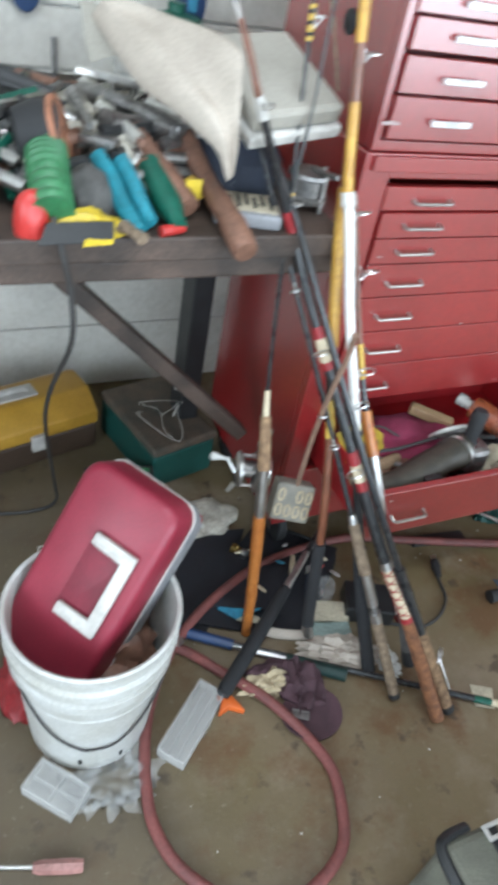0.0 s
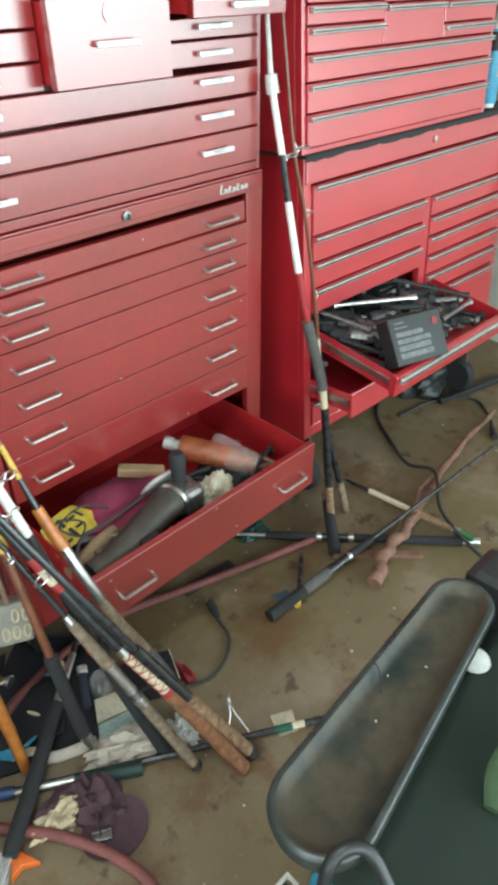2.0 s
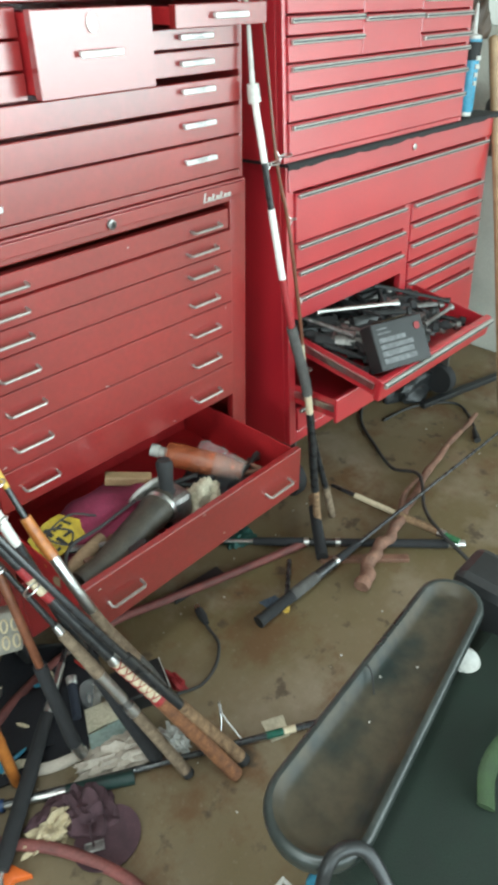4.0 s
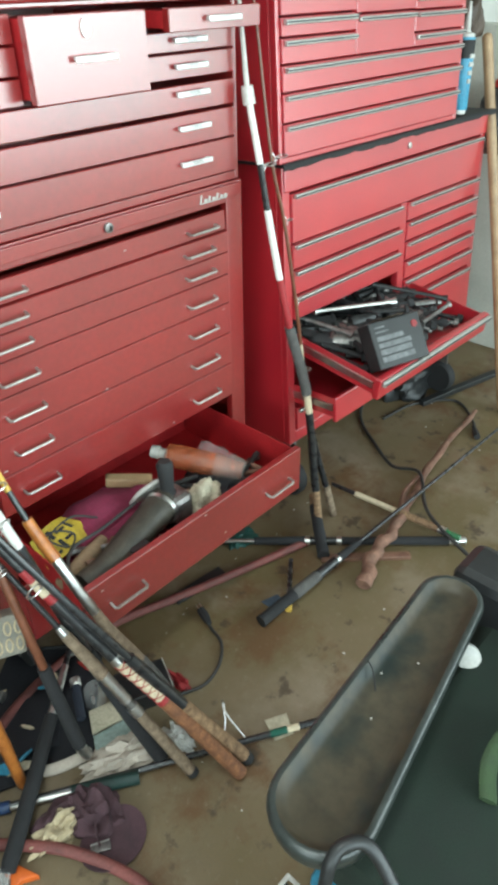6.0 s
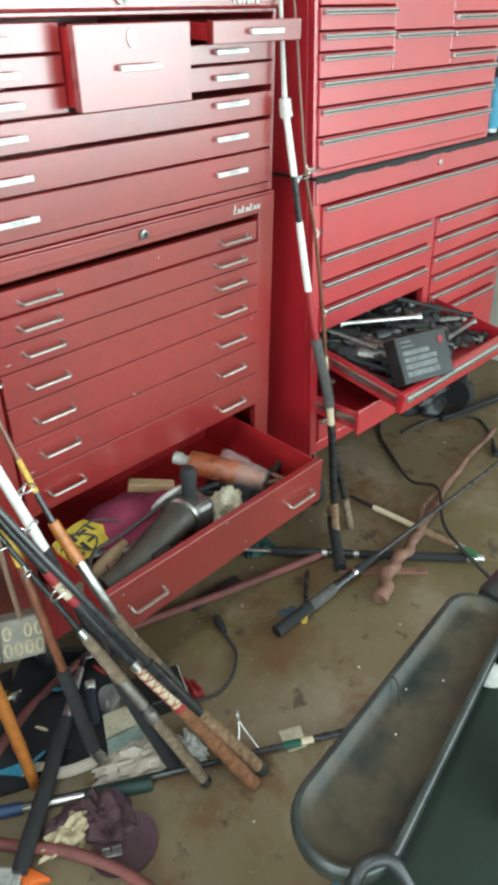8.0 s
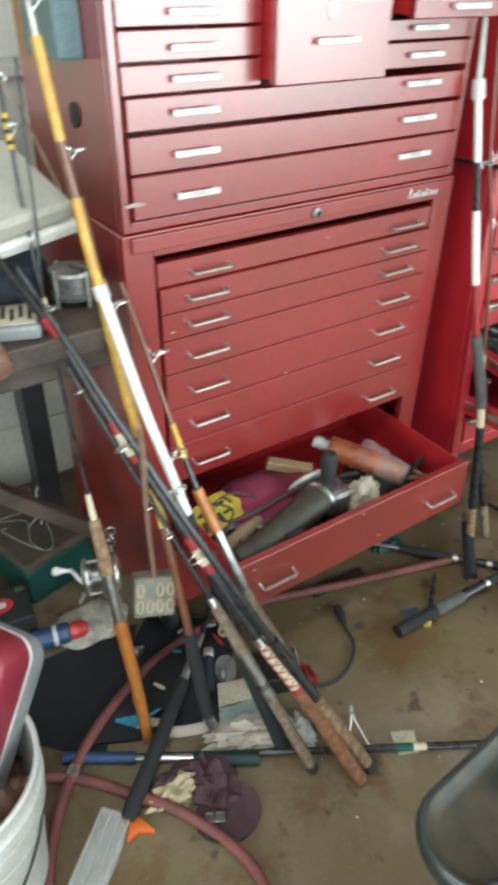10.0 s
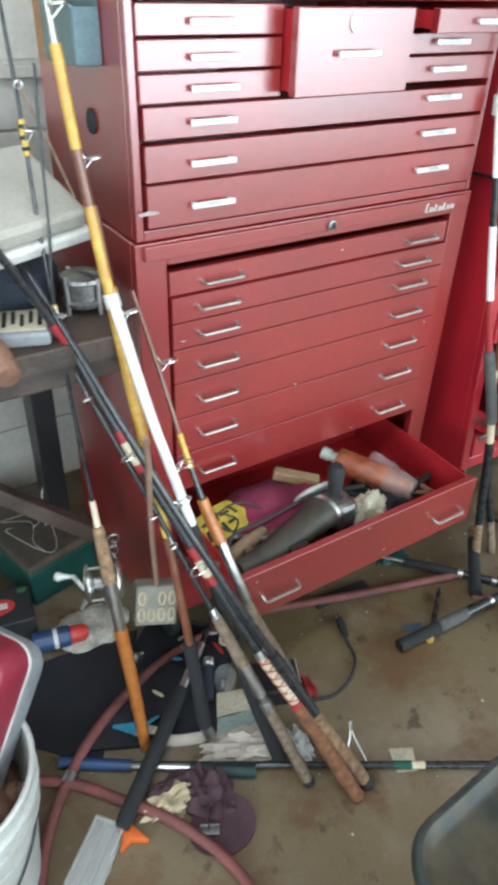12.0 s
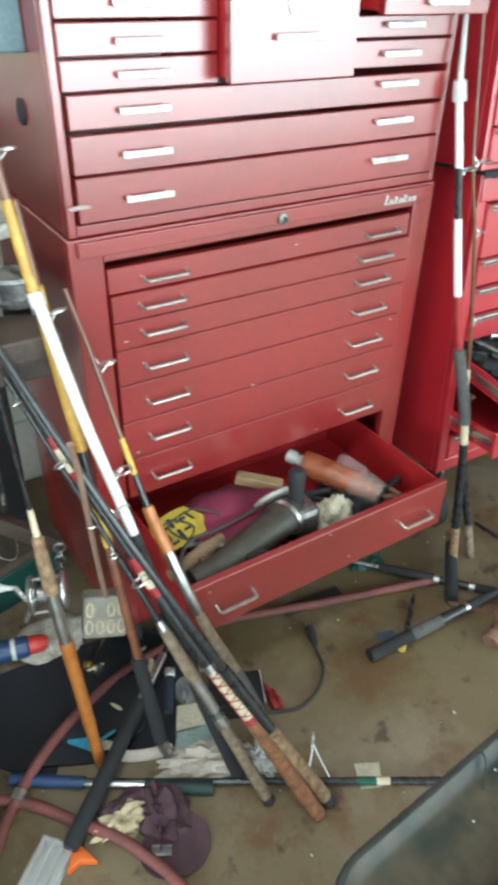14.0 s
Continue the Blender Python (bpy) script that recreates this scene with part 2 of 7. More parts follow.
ORANGE_PL = mat("orange_plastic", (0.66, 0.13, 0.02), 0.45, var=0.25, scale=20)
BLUE_PL = mat("blue_plastic", (0.025, 0.055, 0.14), 0.4, var=0.25, scale=20)
BLUE_LAB = mat("blue_printed_label", (0.06, 0.30, 0.46), 0.45, var=0.35, scale=60)
CLEAR = mat("cloudy_clear_plastic", (0.66, 0.66, 0.64), 0.3, var=0.15, scale=20, alpha=0.16, bump=0.04)
CLEAR_EDGE = mat("cloudy_plastic_walls", (0.66, 0.65, 0.62), 0.35, var=0.15, scale=20, alpha=0.40, bump=0.04)
NAVY = mat("navy_cloth", (0.022, 0.028, 0.045), 0.8, var=0.35, scale=16, bump=0.2)
CANVAS = mat("grey_green_canvas", (0.16, 0.16, 0.125), 0.9, var=0.35, scale=20, bump=0.3, fine=300)
FILM = mat("crinkled_clear_film", (0.8, 0.8, 0.78), 0.10, var=0.1, scale=20, alpha=0.13, bump=0.3, spec=0.9)
HANDLE_PK = mat("cloudy_pink_plastic", (0.34, 0.17, 0.15), 0.3, var=0.4, scale=30)
HOSE = mat("dusty_red_rubber_hose", (0.20, 0.060, 0.052), 0.65, var=0.35, scale=20, dark=(0.12, 0.04, 0.036))
ROPE_BR = mat("brown_twisted_wood", (0.24, 0.125, 0.085), 0.8, var=0.5, scale=30, bump=0.4)
TARP = mat("black_bag_fabric", (0.012, 0.013, 0.018), 0.65, var=0.4, scale=14, bump=0.3)
PURPLE = mat("plum_cap_cloth", (0.075, 0.036, 0.045), 0.92, var=0.4, scale=30, bump=0.4, fine=400)
PAPER = mat("yellowed_paper", (0.56, 0.50, 0.37), 0.85, var=0.35, scale=20, bump=0.15)
PAPER_TEAL = mat("pale_teal_card", (0.30, 0.38, 0.35), 0.8, var=0.35, scale=18)
MAGENTA = mat("magenta_cloth", (0.19, 0.016, 0.050), 0.85, var=0.35, scale=20, bump=0.3)
GRINDER = mat("greasy_grinder_casing", (0.055, 0.047, 0.035), 0.5, var=0.5, scale=25, bump=0.2)
CARDBOARD = mat("kraft_cardboard", (0.30, 0.20, 0.12), 0.85, var=0.3, scale=20)
SIGN_YEL = mat("yellow_green_sign_paint", (0.52, 0.56, 0.13), 0.5, var=0.3, scale=9, dark=(0.36, 0.45, 0.12))
INK = mat("black_ink", (0.015, 0.015, 0.015), 0.7)
TWINE = mat("white_plastic_twine", (0.66, 0.63, 0.57), 0.7)
AMBER = mat("orange_clear_wrap", (0.50, 0.14, 0.055), 0.25, var=0.6, scale=45, alpha=0.55, bump=0.4)
CABLE = mat("dusty_black_cable", (0.035, 0.033, 0.031), 0.6, var=0.4, scale=40)
FLOOR = floor_mat()

# ---- building tools ----
WM = {}
SHIFT = Vector((0, 0, 0))  # moves a whole group of things that was laid out together


def finish(bm, name, material, angle=38):
    me = bpy.data.meshes.new(name)
    bmesh.ops.recalc_face_normals(bm, faces=bm.faces)
    bm.to_mesh(me)
    bm.free()
    me.materials.append(material)
    # box() flags its plane faces; all others are shaded smooth
    plane = [p.use_smooth for p in me.polygons]
    me.set_sharp_from_angle(angle=radians(angle))
    me.polygons.foreach_set("use_smooth", [not s for s in plane])
    return me


def thing(name, m, label, category, group=""):
    """An Empty at a thing's base; its parts hang under it."""
    ob = new(name)
    ob.empty_display_size = 0.05
    m = m if isinstance(m, Matrix) else Matrix.Translation(m)
    ob.matrix_world = Matrix.Translation(SHIFT) @ m
    WM[ob] = m.copy()
    return tagged(ob, label, category, group)


def part(name, bm, material, parent, label="", local=False, angle=38):
    """One mesh under a thing or a part; bm is in world coordinates unless local."""
    if not local:
        bm.transform(WM[parent].inverted())
    ob = new(name, finish(bm, name, material, angle))
    ob.parent = parent
    WM[ob] = WM[parent]
    return tagged(ob, label)


def sub(name, bm, material, parent, label=""):
    """A piece of a part, in the thing's own coordinates."""
    ob = new(name, finish(bm, name, material))
    ob.parent = parent
    return tagged(ob, label)


def solo(name, bm, material, label, category, group="", kind="", angle=38):
    """A thing that is one plain mesh, with its origin at its base."""
    xs = [v.co for v in bm.verts]
    o = Vector((sum(v.x for v in xs) / len(xs), sum(v.y for v in xs) / len(xs), min(v.z for v in xs)))
    bm.transform(Matrix.Translation(-o))
    ob = new(name, finish(bm, name, material, angle))
    ob.location = o + SHIFT
    WM[ob] = Matrix.Translation(o)
    return tagged(ob, label, category, group, kind)


def add(bm, other, m=None):
    if m is not None:
        other.transform(m)
    me = bpy.data.meshes.new("tmp")
    other.to_mesh(me)
    other.free()
    bm.from_mesh(me)
    bpy.data.meshes.remove(me)
    return bm


def box(lo, hi, bev=0.003, seg=2, bm=None, m=None):
    b = bmesh.new()
    bmesh.ops.create_cube(b, size=1)
    lo, hi = Vector(lo), Vector(hi)
    for v in b.verts:
        v.co = Vector([(lo[i] + hi[i]) / 2 + v.co[i] * (hi[i] - lo[i]) for i in range(3)])
    bev = min(bev, 0.45 * min(hi[i] - lo[i] for i in range(3)))
    if bev > 0:
        bmesh.ops.bevel(b, geom=list(b.edges), offset=bev, segments=seg, profile=0.5, affect="EDGES")
    for fc in b.faces:
        fc.smooth = True
    if m is not None:
        b.transform(m)
    return add(bm, b) if bm is not None else b


def curve(pts, k=6):
    """A smooth line through points."""
    p = [Vector(q) for q in pts]
    p = [2 * p[0] - p[1]] + p + [2 * p[-1] - p[-2]]
    out = []
    for i in range(1, len(p) - 2):
        for j in range(k):
            t = j / k
            a, b, c, d = p[i - 1 : i + 3]
            out.append(0.5 * (2 * b + (c - a) * t + (2 * a - 5 * b + 4 * c - d) * t * t + (3 * b - a - 3 * c + d) * t**3))
    return out + [p[-2]]


def tube(pts, rad, n=10, bm=None, flat=1.0):
    """A round bar along a line; rad is one radius or one for each point."""
    bm = bm or bmesh.new()
    pts = [Vector(p) for p in pts]
    rad = [rad] * len(pts) if isinstance(rad, (int, float)) else rad
    side, rings = None, []
    for i, p in enumerate(pts):
        d = (pts[min(i + 1, len(pts) - 1)] - pts[max(i - 1, 0)]).normalized()
        if side is None:
            side = d.orthogonal().normalized()
        side = (side - d * side.dot(d)).normalized()
        up = d.cross(side)
        rings.append([bm.verts.new(p + rad[i] * (math.cos(a) * side + flat * math.sin(a) * up)) for a in (2 * math.pi * j / n for j in range(n))])
    for r, s in zip(rings, rings[1:]):
        for j in range(n):
            bm.faces.new((r[j], r[(j + 1) % n], s[(j + 1) % n], s[j]))
    bm.faces.new(rings[0][::-1])
    bm.faces.new(rings[-1])
    return bm


def lathe(profile, n=24, m=None, bm=None, caps=True):
    """A turned form: (radius, height) from one end to the other about z."""
    b = bmesh.new()
    rings = [[b.verts.new((max(r, 1e-4) * math.cos(2 * math.pi * j / n), max(r, 1e-4) * math.sin(2 * math.pi * j / n), z)) for j in range(n)] for r, z in profile]
    for r, s in zip(rings, rings[1:]):
        for j in range(n):
            b.faces.new((r[j], r[(j + 1) % n], s[(j + 1) % n], s[j]))
    if caps:
        b.faces.new(rings[0][::-1])
        b.faces.new(rings[-1])
    if m is not None:
        b.transform(m)
    return add(bm, b) if bm is not None else b


def ring(centre, normal, r, w, n=14, bm=None):
    """A wire ring."""
    normal = Vector(normal).normalized()
    u = normal.orthogonal().normalized()
    v = normal.cross(u)
    pts = [Vector(centre) + r * (math.cos(a) * u + math.sin(a) * v) for a in (2 * math.pi * j / n for j in range(n + 1))]
    return tube(pts, w, 5, bm)


def crumple(centre, sx, sy, sz, seed, rough=0.35, rings=22, lobes=3.0, m=None):
    """A heap of folded cloth or paper lying on its support."""
    b = bmesh.new()
    bmesh.ops.create_icosphere(b, subdivisions=4, radius=1)
    o = Vector((seed * 3.1, seed * 1.7, seed * 0.9))
    for v in b.verts:
        k = 1 + rough * noise.noise(v.co * lobes * 0.6 + o) + rough * 0.6 * abs(noise.noise(v.co * lobes * 1.7 + o)) - 0.15 * rough * abs(noise.noise(v.co * 9 + o))
        c = v.co * k
        v.co = Vector((c.x * sx, c.y * sy, max(c.z, -0.25) * sz + 0.25 * sz))
    if m is not None:
        b.transform(m)
    b.transform(Matrix.Translation(centre))
    return b


def sheet(corners, z, thick=0.002, n=10, wav=0.006, seed=1, freq=9.0):
    """A thin wavy sheet over four corners (x, y) at height z."""
    b = bmesh.new()
    p = [Vector((c[0], c[1], z if len(c) < 3 else c[2])) for c in corners]
    grid = []
    for i in range(n + 1):
        row = []
        for j in range(n + 1):
            s, t = i / n, j / n
            q = (p[0] * (1 - s) + p[1] * s) * (1 - t) + (p[3] * (1 - s) + p[2] * s) * t
            w = noise.noise(Vector((q.x * freq + seed, q.y * freq, seed * 2.3)))
            row.append(b.verts.new(q + Vector((0.3 * wav * w, 0.3 * wav * w, wav * (0.6 + w)))))
        grid.append(row)
    for i in range(n):
        for j in range(n):
            b.faces.new((grid[i][j], grid[i + 1][j], grid[i + 1][j + 1], grid[i][j + 1]))
    r = bmesh.ops.extrude_face_region(b, geom=list(b.faces))
    for v in r["geom"]:
        if isinstance(v, bmesh.types.BMVert):
            v.co.z += thick
    return b


def words(name, body, size, m, material, parent, label=""):
    """Raised lettering in the built-in font."""
    c = bpy.data.curves.new(name, "FONT")
    c.body, c.size, c.extrude, c.align_x, c.align_y = body, size, 0.0006, "CENTER", "CENTER"
    tmp = bpy.data.objects.new(name, c)
    scene.collection.objects.link(tmp)
    dg = bpy.context.evaluated_depsgraph_get()
    me = bpy.data.meshes.new_from_object(tmp.evaluated_get(dg))
    bpy.data.objects.remove(tmp)
    b = bmesh.new()
    b.from_mesh(me)
    bpy.data.meshes.remove(me)
    b.transform(m)
    return part(name, b, material, parent, label)


def prism(outline, z0, z1, bev=0.0, m=None):
    """An upright solid over an outline of (x, y)."""
    b = bmesh.new()
    f = b.faces.new([b.verts.new((x, y, z0)) for x, y in outline])
    r = bmesh.ops.extrude_face_region(b, geom=[f])
    for v in r["geom"]:
        if isinstance(v, bmesh.types.BMVert):
            v.co.z = z1
    if bev:
        bmesh.ops.recalc_face_normals(b, faces=b.faces)
        bmesh.ops.bevel(b, geom=list(b.edges), offset=bev, segments=2, profile=0.5, affect="EDGES")
    if m is not None:
        b.transform(m)
    return b


def axis_m(p, d, roll=0.0):
    """A frame at p whose z points along d."""
    return Matrix.Translation(p) @ Vector(d).to_track_quat("Z", "Y").to_matrix().to_4x4() @ Matrix.Rotation(radians(roll), 4, "Z")


# ---- the garage shell ----
bm = bmesh.new()
bmesh.ops.create_grid(bm, x_segments=40, y_segments=40, size=1)
for v in bm.verts:
    v.co = Vector((v.co.x * 4.0 + 0.6, v.co.y * 2.6 - 1.6, 0.0))
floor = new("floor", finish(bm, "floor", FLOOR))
tagged(floor, "stained tan concrete garage slab with oil spots", "floor", kind="structure")


def shell(name, lo, hi, material, label, category="wall"):
    ob = new(name, finish(box(lo, hi, 0.0), name, material))
    return tagged(ob, label, category, kind="structure")


WALL_Y = 0.82
wall_north = shell("wall_north", (-3.4, WALL_Y + 0.012, 0), (4.6, WALL_Y + 0.15, 2.7), WALL_GREY, "dingy white boarded garage wall behind the bench")
# west wall in four pieces, leaving an opening for the added lamp
shell("wall_west", (-3.52, -4.2, 0), (-3.4, -2.5, 2.7), WALL_GREY, "plain grey garage side wall")
shell("wall_west_b", (-3.52, -1.0, 0), (-3.4, WALL_Y + 0.15, 2.7), WALL_GREY, "plain grey garage side wall")
shell("wall_west_c", (-3.52, -2.5, 0), (-3.4, -1.0, 1.05), WALL_GREY, "plain grey garage wall under the added window opening")
shell("wall_west_d", (-3.52, -2.5, 2.15), (-3.4, -1.0, 2.7), WALL_GREY, "plain grey garage wall over the added window opening")
shell("wall_east", (4.6, -4.2, 0), (4.72, WALL_Y + 0.15, 2.7), WALL_GREY, "plain grey garage side wall")
shell("wall_south", (-3.4, -4.2, 0), (-2.7, -4.08, 2.7), WALL_GREY, "plain garage wall beside the open door")
shell("wall_south_b", (4.4, -4.2, 0), (4.6, -4.08, 2.7), WALL_GREY, "plain garage wall beside the open door")
shell("wall_south_c", (-2.7, -4.2, 2.42), (4.4, -4.08, 2.7), WALL_GREY, "plain garage wall over the open door")
shell("ceiling", (-3.5, -4.2, 2.7), (4.7, WALL_Y + 0.15, 2.82), WALL_GREY, "plain grey garage ceiling", "ceiling")

# horizontal boards of the north wall, dark joints between them
z = 0.0
for hgt in (0.225, 0.235, 0.235, 0.235, 0.132, 0.135, 0.24, 0.24, 0.24):
    b = box((-1.9, WALL_Y, z + 0.003), (2.55, WALL_Y + 0.0125, z + hgt - 0.003), 0.0035)
    ob = new("board", finish(b, "board", WHITE_PAINT))
    ob.parent = wall_north
    z += hgt

# ---- red tool chests ----


def moved(b, m):
    b.transform(m)
    return b


def wire_pull(x0, x1, y, z, d, parent, material, r=0.0030, drop=0.0):
    b = tube([(x0, y + 0.004, z), (x0, y - d + 0.004, z - drop), (x0 + 0.004, y - d, z - drop), (x1 - 0.004, y - d, z - drop), (x1, y - d + 0.004, z - drop), (x1, y + 0.004, z)], r, 8)
    return part("handle", b, material, parent, "bent chrome wire pull", local=True)


def label_pull(x0, x1, y, z, parent):
    """A flat chrome pull with a paper label slot."""
    b = box((x0, y - 0.0140, z - 0.0050), (x1, y - 0.0105, z + 0.0042), 0.0016)
    box((x0 + 0.001, y - 0.0150, z - 0.0055), (x1 - 0.001, y - 0.0115, z - 0.0032), 0.0010, bm=b)
    box((x0 + 0.004, y - 0.012, z - 0.003), (x0 + 0.012, y + 0.002, z + 0.003), 0.001, bm=b)
    box((x1 - 0.012, y - 0.012, z - 0.003), (x1 - 0.004, y + 0.002, z + 0.003), 0.001, bm=b)
    h = part("handle", b, CHROME_B, parent, "flat chrome pull with a label slot", local=True)
    xm = (x0 + x1) / 2
    k = box((xm - 0.016, y - 0.0146, z + 0.0006), (xm + 0.013, y - 0.0138, z + 0.0022), 0)
    box((xm - 0.012, y - 0.0146, z - 0.0024), (xm + 0.016, y - 0.0138, z - 0.0012), 0, bm=k)
    t = new("label_mark", finish(k, "label_mark", STEEL))
    t.parent = h
    return h


def drawer(x0, x1, z0, z1, y, parent, material, name="drawer", depth=0.0, label="", gap=0.0012):
    """A drawer front; with a depth, the whole pulled-out tray behind it."""
    d = part(name, box((x0, y - 0.006, z0 + gap), (x1, y + 0.012, z1 - gap), min(0.0014, gap * 1.5), 1), material, parent, label, local=True)
    if depth:
        t = 0.004
        for nm, lo, hi in (("drawer_side", (x0 + 0.008, y + 0.0125, z0 + 0.006), (x0 + 0.008 + t, y + depth, z1 - 0.006)), ("drawer_side", (x1 - 0.008 - t, y + 0.0125, z0 + 0.006), (x1 - 0.008, y + depth, z1 - 0.006)),
                           ("drawer_bottom", (x0 + 0.0125, y + 0.0125, z0 + 0.006), (x1 - 0.0125, y + depth - 0.005, z0 + 0.010)), ("drawer_back", (x0 + 0.0125, y + depth - t, z0 + 0.006), (x1 - 0.0125, y + depth, z1 - 0.012))):
            sub(nm, box(lo, hi, 0.0008, 1), RED_IN_LIT if material is RED else material, d)
    return d


def carcass(parent, material, x0, x1, z0, z1, depth, ix0, ix1, iz0, iz1, t=0.006):
    """A sheet-metal case, open at the front inside a face frame."""
    rows = [("side_panel", (x0, 0.0205, z0), (x0 + t, depth, z1)), ("side_panel", (x1 - t, 0.0205, z0), (x1, depth, z1)), ("back_panel", (x0 + t, depth - t, z0), (x1 - t, depth, z1)),
            ("bottom_panel", (x0 + t, 0.0205, z0), (x1 - t, depth - t, z0 + t)), ("top_panel", (x0 + t, 0.0205, z1 - t), (x1 - t, depth - t, z1)),
            ("stile", (x0, 0.0, z0), (ix0, 0.02, z1)), ("stile", (ix1, 0.0, z0), (x1, 0.02, z1))]
    if iz0 - z0 > 0.01:
        rows.append(("face_rail", (ix0, 0.001, z0), (ix1, 0.02, iz0)))
    if z1 - iz1 > 0.01:
        rows.append(("face_rail", (ix0, 0.001, iz1), (ix1, 0.02, z1)))
    for nm, lo, hi in rows:
        part(nm, box(lo, hi, 0.0025, 2), material, parent, local=True)


def caster(parent, x, y, r=0.05):
    b = box((x - 0.03, y - 0.03, 2 * r), (x + 0.03, y + 0.03, 2 * r + 0.008), 0.002)
    box((x - 0.022, y - 0.012, r * 0.8), (x - 0.018, y + 0.02, 2 * r), 0.001, bm=b)
    box((x + 0.018, y - 0.012, r * 0.8), (x + 0.022, y + 0.02, 2 * r), 0.001, bm=b)
    c = part("caster", b, STEEL, parent, local=True)
    w = lathe([(r * 0.3, -0.014), (r * 0.9, -0.014), (r, -0.009), (r, 0.009), (r * 0.9, 0.014), (r * 0.3, 0.014)], 20, Matrix.Translation((x, y, r)) @ Matrix.Rotation(radians(90), 4, "Y"))
    o = new("wheel", finish(w, "wheel", RUBBER))
    o.parent = c


# roll cabinet, older faded chest
cab = thing("roll_cabinet", (0, 0, 0), "faded red steel roll cabinet with the bottom drawer pulled out", "tool chest")
carcass(cab, RED, -0.132, 0.664, 0.115, 1.032, 0.46, -0.074, 0.613, 0.29, 0.988)
part("lid_rail", box((-0.118, -0.010, 1.003), (0.652, 0.004, 1.029), 0.0015), RED, cab, "red lock rail along the top edge", local=True)
part("lock", lathe([(0.010, 0), (0.010, 0.006), (0.0055, 0.007), (0.005, 0.001), (0.002, 0.001)], 16, Matrix.Translation((0.272, -0.010, 1.014)) @ Matrix.Rotation(radians(90), 4, "X")), STEEL, cab, "round chrome lock", local=True)
plate = bmesh.new()
for i, (hgt, wid) in enumerate(((0.018, 0.004), (0.008, 0.009), (0.012, 0.006), (0.008, 0.010), (0.013, 0.005), (0.008, 0.009), (0.008, 0.008))):
    slant = Matrix.Translation((0.520 + i * 0.0125, -0.0115, 1.007)) @ Matrix.Rotation(radians(14), 4, "Y")
    box((0, -0.0012, 0), (wid, 0.0012, hgt), 0.0008, bm=plate, m=slant)
box((0.520, -0.0125, 1.0045), (0.605, -0.0103, 1.0065), 0.0006, bm=plate)
part("maker_plate", plate, ALU, cab, "worn metal script nameplate", local=True)
for zt, zb, zh in ((0.975, 0.928, 0.951), (0.928, 0.878, 0.907), (0.878, 0.825, 0.856), (0.825, 0.753, 0.789), (0.753, 0.672, 0.714), (0.672, 0.586, 0.634), (0.586, 0.492, 0.537)):
    yd = 0.0 if zh < 0.94 else 0.008
    d = drawer(-0.070, 0.609, zb, zt, yd, cab, RED, gap=0.0011)
    off = 0.012 if zh > 0.94 else 0.0
    wire_pull(-0.017 + off, 0.066 + off, yd - 0.004, zh, 0.018, d, PULL, drop=0.004)
    wire_pull(0.470 + off * 1.7, 0.556 + off * 1.7, yd - 0.004, zh - 0.002, 0.018, d, PULL, drop=0.004)
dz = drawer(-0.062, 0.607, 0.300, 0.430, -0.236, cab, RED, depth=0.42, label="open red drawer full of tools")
wire_pull(-0.005, 0.080, -0.240, 0.362, 0.02, dz, PULL, 0.0034, 0.005)
wire_pull(0.476, 0.562, -0.240, 0.360, 0.02, dz, PULL, 0.0034, 0.005)
for x in (-0.08, 0.61):
    for y in (0.06, 0.40):
        caster(cab, x, y)

# top chest that stands on the roll cabinet
top = thing("top_chest", (0, 0, 1.033), "faded red steel top chest with two drawers ajar", "tool chest")


def tpart_z(z):
    return z - 1.033


carcass(top, RED, -0.127, 0.655, 0.002, 0.385, 0.40, -0.113, 0.645, 0.02, 0.345)
lid_top = part("lid", box((-0.132, -0.010, 0.352), (0.668, 0.41, 0.470), 0.006), RED, top, "red hinged lid", local=True)
sub("lock", lathe([(0.011, 0), (0.011, 0.006), (0.006, 0.007), (0.005, 0.001), (0.002, 0.001)], 16, Matrix.Translation((0.261, -0.010, 0.372)) @ Matrix.Rotation(radians(90), 4, "X")), CHROME, lid_top, "round chrome lock")
lid_name = bmesh.new()
for i, (hgt, wid) in enumerate(((0.016, 0.004), (0.008, 0.008), (0.011, 0.006), (0.008, 0.009), (0.012, 0.005), (0.008, 0.008))):
    box((0, -0.0012, 0), (wid, 0.0012, hgt), 0.0008, bm=lid_name, m=Matrix.Translation((0.520 + i * 0.0125, -0.0115, 0.362)) @ Matrix.Rotation(radians(14), 4, "Y"))
sub("maker_plate", lid_name, ALU, lid_top, "worn metal script nameplate")
for zt, zb, zh in ((1.374, 1.331, 1.351), (1.329, 1.286, 1.305), (1.284, 1.242, 1.263)):
    d = drawer(-0.112, 0.140, tpart_z(zb), tpart_z(zt), 0.0, top, RED)
    label_pull(-0.030, 0.056, -0.004, tpart_z(zh), d)
d = drawer(0.137, 0.376, tpart_z(1.245), tpart_z(1.372), -0.045, top, RED, depth=0.25, label="deep centre drawer, slightly open")
label_pull(0.214, 0.300, -0.049, tpart_z(1.308), d)
esc = lathe([(0.013, 0), (0.013, 0.003), (0.006, 0.004), (0.005, 0.002)], 14, Matrix.Translation((0.247, -0.051, tpart_z(1.350))) @ Matrix.Rotation(radians(90), 4, "X") @ Matrix.Diagonal((0.75, 1.1, 1, 1)))
sub("keyhole_plate", esc, CHROME_B, d)
d = drawer(0.412, 0.650, tpart_z(1.333), tpart_z(1.372), -0.065, top, RED, depth=0.25, label="small drawer pulled part way out")
label_pull(0.500, 0.588, -0.069, tpart_z(1.353), d)
